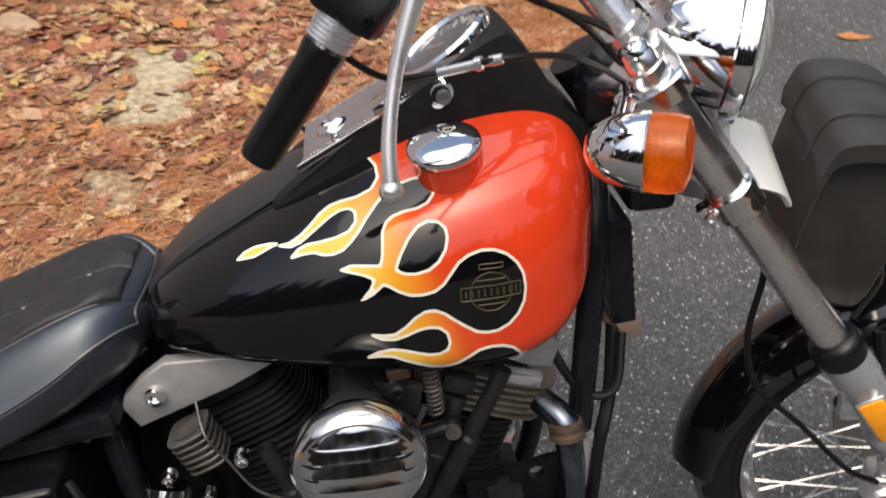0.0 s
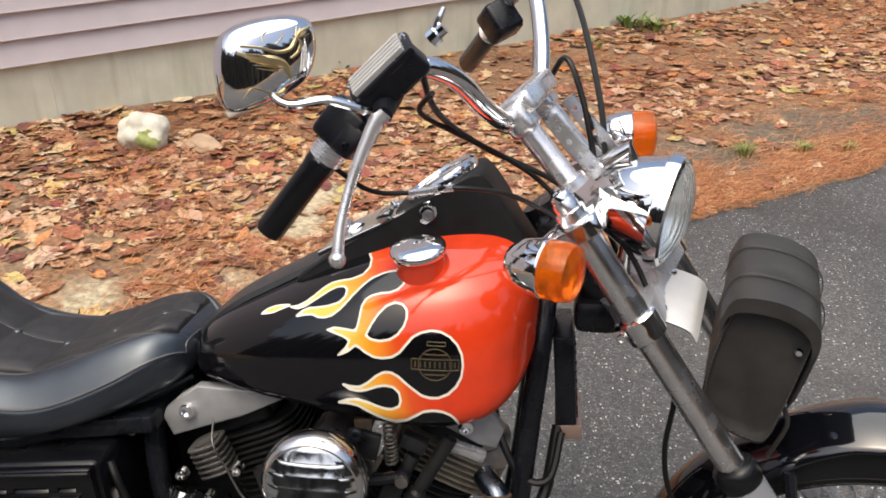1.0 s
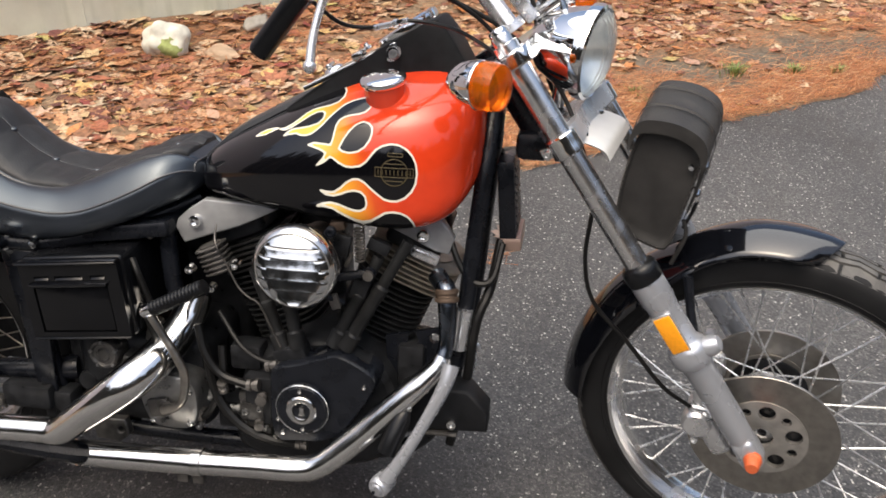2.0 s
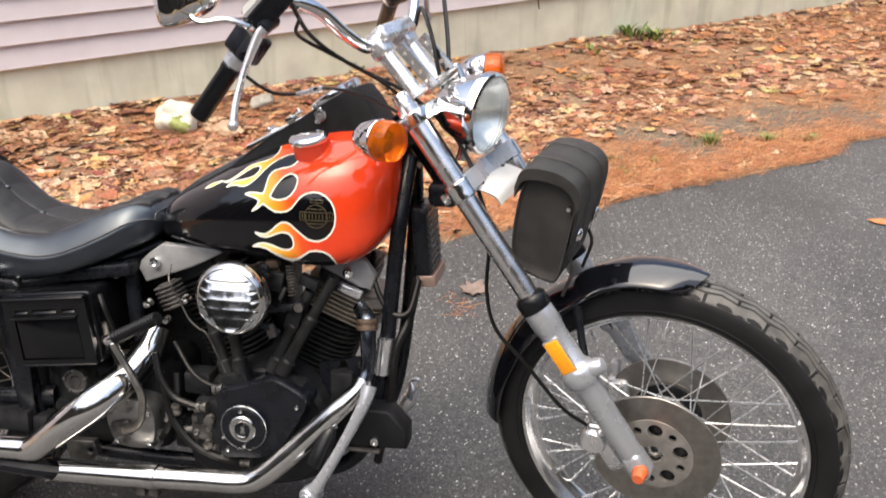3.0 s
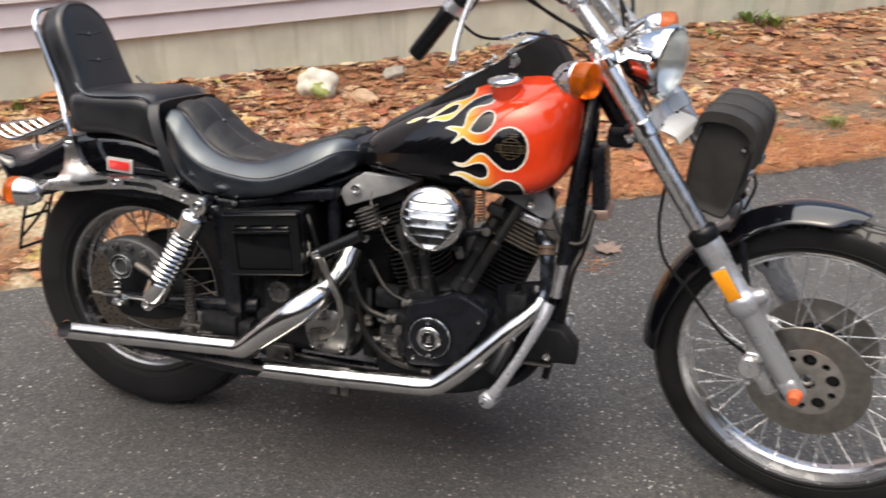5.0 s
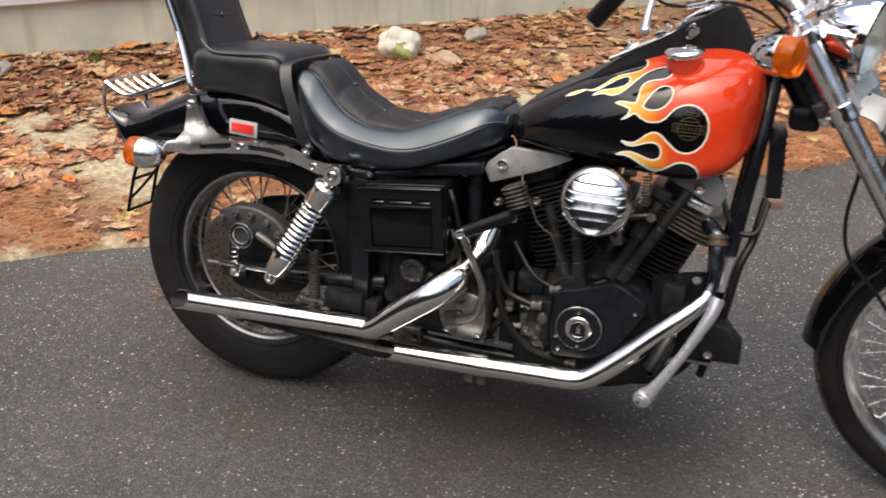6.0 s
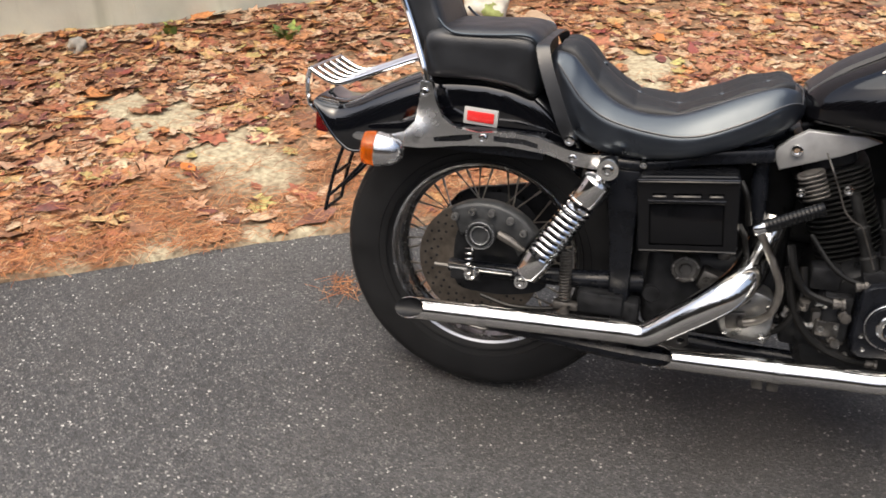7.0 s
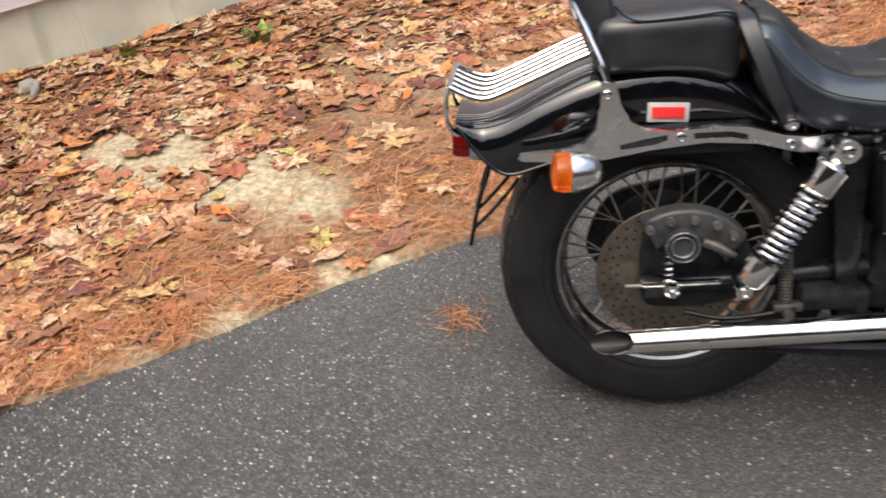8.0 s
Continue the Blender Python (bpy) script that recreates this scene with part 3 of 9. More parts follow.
def build_ground():
    bm = bmesh.new()
    us = [-300, -60, -12, *[-5 + 0.08 * i for i in range(176)], 14, 60, 300]
    ns = [-300, -40, -9, -0.25, -0.06, 0.0, *[0.04 + 0.06 * i for i in range(32)], 2.6, 6, 40, 300]
    grid = []
    for u in us:
        row = []
        for n in ns:
            z = -0.05 if n < -0.01 else rise(u, min(n, 2.0))
            row.append(bm.verts.new(place(u, bank(u, n) + (edge_wobble(u) if abs(n) < 0.5 else 0), z)))
        grid.append(row)
    for a, b in zip(grid, grid[1:]):
        for j in range(len(ns) - 1):
            bm.faces.new((a[j], b[j], b[j + 1], a[j + 1]))
    gr = part("ground", bm, SOIL)
    at = gr.data.attributes.new("sandiness", "FLOAT", "POINT")
    at.data.foreach_set("value", [sandiness(v.co.x, v.co.y) for v in gr.data.vertices])
    at = gr.data.attributes.new("muddiness", "FLOAT", "POINT")
    at.data.foreach_set("value", [muddiness(v.co.x, v.co.y) for v in gr.data.vertices])
    tagged(gr, "bare sandy brown soil bank beside the driveway", "ground", kind="structure")
    bm = bmesh.new()
    us = [-45, *[-6 + 0.125 * i for i in range(140)], 45]
    ns = [-9, -4, -2.5, *[-2.1 + 0.1 * i for i in range(19)], 0.05, 0.16]
    grid = []
    for u in us:
        row = [place(u, n + (edge_wobble(u) + bulge(u)) * step(-0.9, -0.3, n), 0.004 if n > 0.1 else 0.0) for n in ns]
        grid.append([bm.verts.new(q + Vector((0, 0, sag(q.x, q.y)))) for q in row])
    for a, b in zip(grid, grid[1:]):
        for j in range(len(ns) - 1):
            bm.faces.new((a[j], b[j], b[j + 1], a[j + 1]))
    tagged(part("road", bm, ASPHALT), "moist dark grey asphalt driveway with pale stone chips and painted shade", "driveway", kind="structure")


build_ground()


# ---- the house wall ----
HOUSE_DIR, HOUSE_OFF = radians(41.46), 2.661
HU, HN = Vector((math.cos(HOUSE_DIR), math.sin(HOUSE_DIR), 0)), Vector((-math.sin(HOUSE_DIR), math.cos(HOUSE_DIR), 0))
SLOPE = 0.0044


def wall_at(u, n, z):
    """A point by its run along the house, its depth behind the foundation's face, and its height."""
    q = HU * u + HN * (HOUSE_OFF + n)
    return Vector((q.x, q.y, z))


def build_house():
    base = new("wall_north")
    tagged(base, "house wall of mauve-grey vinyl siding over a concrete foundation", "house wall", kind="structure")
    length0, length1 = -7.0, 16.0
    sill = lambda u: 0.455 + SLOPE * u
    bm = bmesh.new()
    rows = []
    for i in range(43):
        u = length0 + (length1 - length0) * i / 42
        rows.append([wall_at(u, 0, -0.3), wall_at(u, 0, sill(u) + 0.02), wall_at(u, 0.2, sill(u) + 0.02), wall_at(u, 0.2, -0.3)])
    loft(bm, rows)
    part("foundation", bm, CONCRETE, base, "pale stained concrete foundation", smooth=False)
    # vertical casting seams, a few millimetres wide and proud
    for u in (-0.40, 0.265, 0.94, 1.66, 3.19, 6.75):
        bm = bmesh.new()
        pts = [wall_at(u + 0.010 * noise.noise(Vector((u, i * 0.7, 0))), -0.0005, 0.05 + (sill(u) - 0.05) * i / 8) for i in range(9)]
        tube(bm, pts, 0.0024, 5)
        part("seam", bm, CONCRETE, base)
    # rusty clips that hang below the lowest board
    for u, drop in ((3.765, 0.07), (4.70, 0.065), (4.99, 0.03)):
        bm = bmesh.new()
        loft(bm, [[wall_at(u + x + k * 0.012, n, sill(u) - z) for x, n in ((-0.004, -0.004), (0.004, -0.004), (0.004, 0.002), (-0.004, 0.002))] for k, z in ((0, -0.01), (0.4, drop * 0.5), (1, drop))])
        part("siding_clip", bm, RUST, base, "small rusty siding clip", smooth=False)
    exposure, count = 0.1145, 28
    bm = bmesh.new()
    lip = [(-0.022, 0.0), (-0.024, 0.004), (-0.022, 0.012), (-0.006, exposure - 0.004), (-0.004, exposure + 0.006), (0.02, exposure + 0.006), (0.02, 0.004), (-0.012, 0.0)]
    tilt = math.atan(SLOPE)
    loft(bm, [[Vector((u, n, z)) for n, z in lip] for u in (length0, length1)])
    bmesh.ops.recalc_face_normals(bm, faces=bm.faces)
    me = bpy.data.meshes.new("siding_board")
    bm.to_mesh(me)
    bm.free()
    me.materials.append(SIDING)
    for i in range(count):
        ob = new("siding_board", me)
        ob.parent = base
        ob.matrix_basis = Matrix.Translation(wall_at(0, 0, 0.455 + i * exposure)) @ Matrix.Rotation(HOUSE_DIR, 4, "Z") @ Matrix.Rotation(-tilt, 4, "Y")
    bm = bmesh.new()
    loft(bm, [[wall_at(u, a, b) for a, b in ((0.03, 0.3), (0.03, 3.6), (0.25, 3.6), (0.25, 0.3))] for u in (length0, length1)])
    part("sheathing", bm, SIDING, base, smooth=False)


build_house()

# ---- the motorcycle: x ahead, y to its left, z up, before it leans on its stand ----
BIKE = Matrix.Translation((0, 0.01, 0)) @ Matrix.Rotation(radians(-10), 4, "X")
HEAD = Vector((1.18, 0, 0.95))
RAKE = radians(33)
STEER = Matrix.Translation(HEAD) @ Matrix.Rotation(radians(-16), 4, Vector((-math.sin(RAKE), 0, math.cos(RAKE)))) @ Matrix.Translation(-HEAD)
bike = new("motorcycle")
bike.matrix_world = BIKE
tagged(bike, "black chopper motorcycle with orange flame tank leaning on its stand", "motorcycle")


def wheel(name, centre, radius, width, rim_r, m, tread, spokes, hub_r, hub_w, label, square, proud):
    """A spoked wheel: rim with tyre, hub and single spokes below it."""
    c = Vector(centre)
    ax = (0, 1, 0)
    bm = bmesh.new()
    w = width * 0.36
    half = [(rim_r - 0.014, 0.005), (rim_r - 0.013, 0.010), (rim_r - 0.006, 0.015), (rim_r - 0.004, w - 0.010), (rim_r - 0.001, w - 0.006), (rim_r + 0.001, w - 0.002), (rim_r + 0.004, w + 0.003), (rim_r + 0.010, w + 0.006), (rim_r + 0.013, w + 0.004)]
    prof = [(r, -y) for r, y in reversed(half)][::1] + half + [(rim_r + 0.006, w - 0.004), (rim_r, 0.0), (rim_r + 0.006, -w + 0.004)]
    lathe(bm, prof, c, ax, 96, closed=True)
    rim = part(name, bm, SATIN if m else RIM_DULL, bike, label, m, angle=28)
    bm = bmesh.new()
    h = radius - rim_r
    prof = []
    for i in range(25):
        a = math.pi * (i / 24 - 0.5)
        y = width / 2 * math.sin(a) * (1.0 if abs(math.sin(a)) < 0.9 else 1.0)
        prof.append((rim_r + h * (0.42 + 0.58 * abs(math.cos(a)) ** square), y))
    prof = [(rim_r + 0.006, -w - 0.001), (rim_r + h * 0.18, -width * 0.46), *prof, (rim_r + h * 0.18, width * 0.46), (rim_r + 0.006, w + 0.001)]
    lathe(bm, prof, c, ax, 96)
    part("tyre", bm, RUBBER, rim, "black rubber tyre with blocky tread", m)
    for s in (-1, 1):
        for rr in (0.16, 0.30):
            bm = bmesh.new()
            lathe(bm, [(rim_r + h * rr - 0.0015, s * width * 0.47), (rim_r + h * rr, s * (width * 0.475 + 0.0022)), (rim_r + h * rr + 0.0015, s * width * 0.47)], c, ax, 72)
            part("bead_line", bm, RUBBER, rim, m=m)
    # tread: ribs with zigzag edges, cut across now and then
    bm = bmesh.new()
    count = 2 * int(math.pi * radius / tread)
    for row, (ya, yb) in enumerate(((-0.44, -0.285), (-0.230, -0.125), (-0.07, 0.07), (0.125, 0.230), (0.285, 0.44))):
        for i in range(count):
            quad = []
            cut = 0.22 if (i + 2 * row) % 4 == 3 else 0.0
            for u, f in ((0, ya), (1 - cut, ya), (1 - cut, yb), (0, yb)):
                edge = abs(f) > 0.4
                f += 0.0 if edge else 0.034 * (1 if i % 2 else -1) * (1 if u == 0 else -1)
                a = 2 * math.pi * (i + u) / count
                lift = rim_r + h * (0.42 + 0.58 * max(0.0, 1 - (2 * min(abs(f), 0.495)) ** 2) ** (square / 2))
                quad.append((a, f * width, lift - (proud + 0.0005 if edge else 0)))
            low = [bm.verts.new(c + Vector((math.cos(a) * (r - 0.002), y, math.sin(a) * (r - 0.002)))) for a, y, r in quad]
            top = [bm.verts.new(c + Vector((math.cos(a) * (r + proud), y * 1.01, math.sin(a) * (r + proud)))) for a, y, r in quad]
            bm.faces.new(top)
            for k in range(4):
                bm.faces.new((low[k], low[(k + 1) % 4], top[(k + 1) % 4], top[k]))
    tagged(part("tread", bm, TREAD, rim, m=m, smooth=False), kind="stuff")
    bm = bmesh.new()
    lathe(bm, [(0.008, -hub_w - 0.02), (0.02, -hub_w - 0.018), (0.022, -hub_w), (hub_r, -hub_w), (hub_r, -hub_w + 0.008), (hub_r * 0.6, -hub_w + 0.02), (hub_r * 0.55, 0), (hub_r * 0.6, hub_w - 0.02), (hub_r, hub_w - 0.008), (hub_r, hub_w), (0.022, hub_w), (0.02, hub_w + 0.018), (0.008, hub_w + 0.02)], c, ax, 32)
    part("hub", bm, ALU, rim, m=m)
    mesh = None
    for i in range(spokes):
        a = 2 * math.pi * i / spokes
        side = 1 if i % 2 else -1
        lead = (1.25 if (i // 2) % 2 else -1.25)
        p0 = Vector((math.cos(a + lead) * hub_r * 0.92, side * (hub_w - 0.004), math.sin(a + lead) * hub_r * 0.92))
        p1 = Vector((math.cos(a) * (rim_r - 0.012), side * 0.006, math.sin(a) * (rim_r - 0.012)))
        if mesh is None:
            bm = bmesh.new()
            ln = (p1 - p0).length
            lathe(bm, [(0, 0), (0.0018, 0), (0.0018, ln - 0.024), (0.0031, ln - 0.022), (0.0031, ln)], (0, 0, 0), (0, 0, 1), 6)
            mesh = bpy.data.meshes.new("spoke")
            bm.to_mesh(mesh)
            bm.free()
            mesh.materials.append(ALU if m is not None else SPOKE_DULL)
        ob = new("spoke", mesh)
        ob.parent = rim
        ob.matrix_basis = (m if m is not None else Matrix()) @ aim(c + p0, p1 - p0)
    return rim


def disc(name, centre, y, r_out, r_in, m, parent, holes=5, label="", mat=None):
    """A brake disc on a carrier with round holes."""
    face = -1 if y < 0 else 1
    bm = bmesh.new()
    lathe(bm, [(r_in - 0.012, -0.003), (r_out - 0.001, -0.003), (r_out, -0.002), (r_out, 0.002), (r_out - 0.001, 0.003), (r_in - 0.012, 0.003)], (centre[0], y, centre[2]), (0, 1, 0), 64, closed=True)
    ob = part(name, bm, mat or STEEL, parent, label, m, smooth=True, angle=25)
    bm = bmesh.new()
    out = [(centre[0] + a, centre[2] + b) for a, b in circle(0, 0, r_in - 0.010, 48)]
    cut = [[(centre[0] + a, centre[2] + b) for a, b in circle(0, 0, 0.02, 20)]]
    big_r = r_in * 0.62
    for i in range(holes):
        an = 2 * math.pi * i / holes + 0.3
        cut.append([(centre[0] + a, centre[2] + b) for a, b in circle(big_r * math.cos(an), big_r * math.sin(an), 0.0150, 16)])
        an += math.pi / holes
        cut.append([(centre[0] + a, centre[2] + b) for a, b in circle(big_r * 1.06 * math.cos(an), big_r * 1.06 * math.sin(an), 0.0085, 12)])
    plate(bm, out, y - 0.0045, y + 0.0045, cut)
    part("disc_carrier", bm, mat or CARRIER, ob, "pale drilled disc carrier", m, smooth=True, angle=25)
    bm = bmesh.new()
    q = (centre[0], y - face * 0.012, centre[2])
    lathe(bm, [(0.030, -0.002), (r_in - 0.014, -0.002), (r_in - 0.014, 0.002), (0.030, 0.002)], q, (0, 1, 0), 40, closed=True)
    part("hub_flange", bm, ENGINE, ob, m=m)
    if not holes:
        # dark discs laid on the steel stand in for the shaded drill holes
        bm = bmesh.new()
        for i in range(30):
            for r, turn_by in ((0.104, 0.0), (0.118, 0.4), (0.132, 0.8)):
                an = 2 * math.pi * (i + turn_by) / 30
                lathe(bm, [(0, 0.0004), (0.0032, 0.0004), (0.0034, 0.0)], (centre[0] + r * math.cos(an), y + face * 0.003, centre[2] + r * math.sin(an)), (0, face, 0), 8)
        tagged(part("dark_hole_discs", bm, ENGINE, ob, m=m), kind="stuff")
    return ob


AX_F, AX_R = (1.700, 0, 0.360), (0.007, 0, 0.325)
front_wheel = wheel("front_wheel", AX_F, 0.350, 0.090, 0.276, STEER, 0.030, 40, 0.058, 0.045, "wire-spoked chrome front wheel", 0.48, 0.0046)
rear_wheel = wheel("rear_wheel", AX_R, 0.346, 0.146, 0.216, None, 0.040, 40, 0.05, 0.05, "wire-spoked chrome rear wheel", 0.34, 0.0012)
disc("brake_disc", AX_F, -0.075, 0.130, 0.088, STEER, front_wheel, label="scored steel front brake disc")
disc("brake_disc", AX_F, 0.075, 0.130, 0.088, STEER, front_wheel)
bm = bmesh.new()
lathe(bm, [(0.03, -0.004), (0.112, -0.004), (0.118, 0.0), (0.112, 0.004), (0.03, 0.004)], (AX_R[0], 0.078, AX_R[2]), (0, 1, 0), 48, closed=True)
part("sprocket", bm, ENGINE, rear_wheel, "oily rear sprocket")
disc("brake_disc", AX_R, -0.085, 0.146, 0.088, None, rear_wheel, 0, "drilled steel rear brake disc", DARK_STEEL)


# ---- fork, trees and what turns with them ----
FORK_TOP, FORK_BOT = Vector((1.216, 0, 1.032)), Vector((1.684, 0, 0.36))
FD = (FORK_BOT - FORK_TOP).normalized()
FP = Vector((-FD.z, 0, FD.x))  # ahead of the leg, square to it


def on_leg(z, y=0.0):
    t = (z - FORK_TOP.z) / FD.z
    q = FORK_TOP + FD * t
    return Vector((q.x, y, q.z))


def fork_leg(side):
    y = side * 0.125
    bm = bmesh.new()
    lathe(bm, [(0, -0.022), (0.014, -0.022), (0.0165, -0.016), (0.0165, -0.004), (0.0205, -0.003), (0.0205, (on_leg(0.64) - FORK_TOP).length), (0, (on_leg(0.64) - FORK_TOP).length)], FORK_TOP + Vector((0, y, 0)), FD, 28)
    leg = part("fork_leg", bm, SATIN, bike, "chrome fork tube over a cast alloy slider", STEER)
    bm = bmesh.new()
    ln = (FORK_BOT - on_leg(0.665)).length
    lathe(bm, [(0.020, 0), (0.0285, 0), (0.0290, 0.004), (0.0290, 0.040), (0.0275, 0.046), (0.0265, 0.056), (0.0265, 0.124), (0.0295, 0.130), (0.0345, 0.136), (0.0362, 0.144), (0.0362, 0.158), (0.0345, 0.166), (0.0295, 0.174), (0.0262, 0.182), (0.025, ln - 0.08), (0.0225, ln - 0.02), (0.021, ln + 0.012), (0, ln + 0.014)], on_leg(0.665, y), FD, 32)
    # fender boss on the inside and front of the collar
    q = on_leg(0.665, y) + FD * 0.151
    tube(bm, [q, q + FP * 0.030, q + FP * 0.044, q + FP * 0.054, q + FP * 0.058], [0.020, 0.019, 0.0175, 0.013, 0.004], 16)
    # axle clamp
    rbox(bm, (0.05, 0.04, 0.06), aim(on_leg(0.365, y), FD), 0.012, 3)
    part("slider", bm, SLIDER, leg, "grey cast alloy slider", STEER)
    bm = bmesh.new()
    lathe(bm, [(0.0207, -0.004), (0.026, -0.002), (0.0305, 0.004), (0.0315, 0.012), (0.0315, 0.024), (0.0300, 0.03), (0.0207, 0.03)], on_leg(0.69, y), FD, 28)
    part("dust_boot", bm, GRIP, leg, "black rubber dust boot", STEER)
    bm = bmesh.new()
    m = aim(on_leg(0.586, y) + Vector((0, side * 0.0285, 0)), FD, (0, 1, 0))
    rbox(bm, (0.030, 0.006, 0.070), m, 0.002)
    part("reflector", bm, AMBER_FLAT, leg, "rectangular amber side reflector", STEER)
    bm = bmesh.new()
    rbox(bm, (0.035, 0.005, 0.076), aim(on_leg(0.586, y) + Vector((0, side * 0.0265, 0)), FD, (0, 1, 0)), 0.002)
    part("reflector_base", bm, ALU, leg, m=STEER)
    bm = bmesh.new()
    lathe(bm, [(0, 0.018), (0.010, 0.018), (0.0125, 0.013), (0.0135, 0), (0.0155, -0.002), (0.0155, -0.01)], on_leg(0.364, y + side * 0.03) + Vector((0.009, 0, 0)), (0, side, 0), 16)
    part("axle_cap", bm, NUT_ORANGE, leg, "orange-red axle nut cap", STEER)
    # clamp at the lower tree
    bm = bmesh.new()
    lathe(bm, [(0.0206, -0.018), (0.0245, -0.018), (0.0265, -0.0155), (0.0268, -0.006), (0.0262, 0.0), (0.0268, 0.006), (0.0265, 0.0155), (0.0245, 0.018), (0.0206, 0.018)], on_leg(0.884, y), FD, 28)
    rbox(bm, (0.020, 0.026, 0.022), aim(on_leg(0.884, y) - FP * 0.028, FD), 0.004)
    bolt(bm, on_leg(0.884, y) - FP * 0.029 + Vector((0, side * 0.012, 0)), (0, side, 0), 0.007)
    part("lower_clamp", bm, PIPE, leg, "chrome lower fork clamp", STEER)
    return leg


for side in (-1, 1):
    fork_leg(side)


def build_trees():
    bm = bmesh.new()
    mid = on_leg(1.012)
    # the top tree: a waisted plate square to the fork
    out = curve2([(-0.155, 0.0), (-0.145, 0.028), (-0.115, 0.03), (-0.07, 0.022), (0, 0.012), (0.07, 0.022), (0.115, 0.03), (0.145, 0.028), (0.155, 0), (0.145, -0.03), (0.11, -0.038), (0.05, -0.085), (0, -0.095), (-0.05, -0.085), (-0.11, -0.038), (-0.145, -0.03)], 4)
    ring = []
    for h in (-0.013, -0.010, 0.010, 0.013):
        sc = 1.0 if abs(h) < 0.012 else 0.97
        ring.append([mid + FD * h + Vector((0, a * sc, 0)) + FP * (b * sc) for a, b in out])
    loft(bm, ring)
    top = part("top_tree", bm, PIPE, bike, "chrome upper fork tree", STEER, angle=50)
    for s in (-1, 1):
        bm = bmesh.new()
        bolt(bm, FORK_TOP + Vector((0, s * 0.125, 0)) - FD * 0.022, -FD, 0.015, 0.008)
        part("fork_cap", bm, CHROME, top, m=STEER)
        bm = bmesh.new()
        rbox(bm, (0.03, 0.022, 0.028), aim(on_leg(1.012, s * 0.125) - FP * 0.033, FD), 0.004)
        bolt(bm, on_leg(1.012, s * 0.125) - FP * 0.045, -FP, 0.007)
        part("pinch_lug", bm, CHROME, top, m=STEER)
    bm = bmesh.new()
    mid = on_leg(0.888)
    loft(bm, [[mid + FD * h + Vector((0, a * 0.84, 0)) + FP * (b * 0.8) for a, b in out] for h in (-0.017, -0.013, 0.013, 0.017)])
    part("lower_tree", bm, SLIDER, bike, "grey cast lower fork tree", STEER, angle=50)
    bm = bmesh.new()
    tube(bm, [HEAD + Vector((0.012, 0, -0.02)) - FD * 0.075, HEAD + Vector((0.012, 0, -0.02)) + FD * 0.09], 0.032, 20)
    part("steering_neck", bm, BLACK, bike)
    # risers and the bar clamp
    for s in (-1, 1):
        bm = bmesh.new()
        a, b = Vector((1.205, s * 0.052, 1.035)), Vector((1.128, s * 0.052, 1.125))
        tube(bm, [a, a * 0.9 + b * 0.1, b], [0.021, 0.0165, 0.0165], 18)
        lathe(bm, [(0.0166, 0), (0.024, 0.0), (0.024, 0.014), (0.0166, 0.016)], a, b - a, 18)
        rbox(bm, (0.044, 0.038, 0.046), aim(b, b - a), 0.01, 3)
        part("riser", bm, ALU, bike, "chrome handlebar riser", STEER)
        # drilled brace beside the lamp
        bm = bmesh.new()
        p, q = Vector((1.236, s * 0.048, 1.055)), Vector((1.168, s * 0.052, 1.129))
        d = q - p
        w = Vector((d.z, 0, -d.x)).normalized() * 0.0105
        out4 = [(v.x, v.z) for v in (p - w * 0.75, p + w * 1.3, q + w, q - w)]
        cuts = [[(p.x + d.x * t + 0.0042 * math.cos(i * math.pi / 5), p.z + d.z * t + 0.0042 * math.sin(i * math.pi / 5)) for i in range(10)] for t in (0.16, 0.38, 0.60, 0.82)]
        plate(bm, out4, s * 0.046, s * 0.052, cuts)
        part("brace", bm, SATIN, bike, "drilled bright brace", STEER, smooth=False)
    bm = bmesh.new()
    rbox(bm, (0.050, 0.130, 0.032), Matrix.Translation((1.126, 0, 1.142)) @ Matrix.Rotation(radians(-38), 4, "Y"), 0.008, 3)
    part("bar_clamp", bm, ALU, bike, "flat-topped chrome bar clamp", STEER)


build_trees()
BAR_R = [(1.118, 0.0, 1.128), (1.118, -0.06, 1.128), (1.118, -0.095, 1.134), (1.105, -0.14, 1.165), (1.085, -0.19, 1.212), (1.055, -0.228, 1.232), (1.02, -0.247, 1.215), (0.985, -0.25, 1.178), (0.951, -0.262, 1.130), (0.882, -0.298, 1.036)]
BAR_L = [(1.118, 0.0, 1.128), (1.118, 0.06, 1.128), (1.117, 0.10, 1.133), (1.104, 0.155, 1.172), (1.083, 0.205, 1.226), (1.062, 0.240, 1.250), (1.034, 0.258, 1.240), (1.010, 0.268, 1.205), (0.985, 0.285, 1.165), (0.912, 0.374, 1.085)]
for rows in (BAR_R, BAR_L):
    b = bmesh.new()
    tube(b, rows, 0.0127, 14, 6)
    part("handlebar", b, CHROME, bike, "chrome pull-back handlebar", STEER)


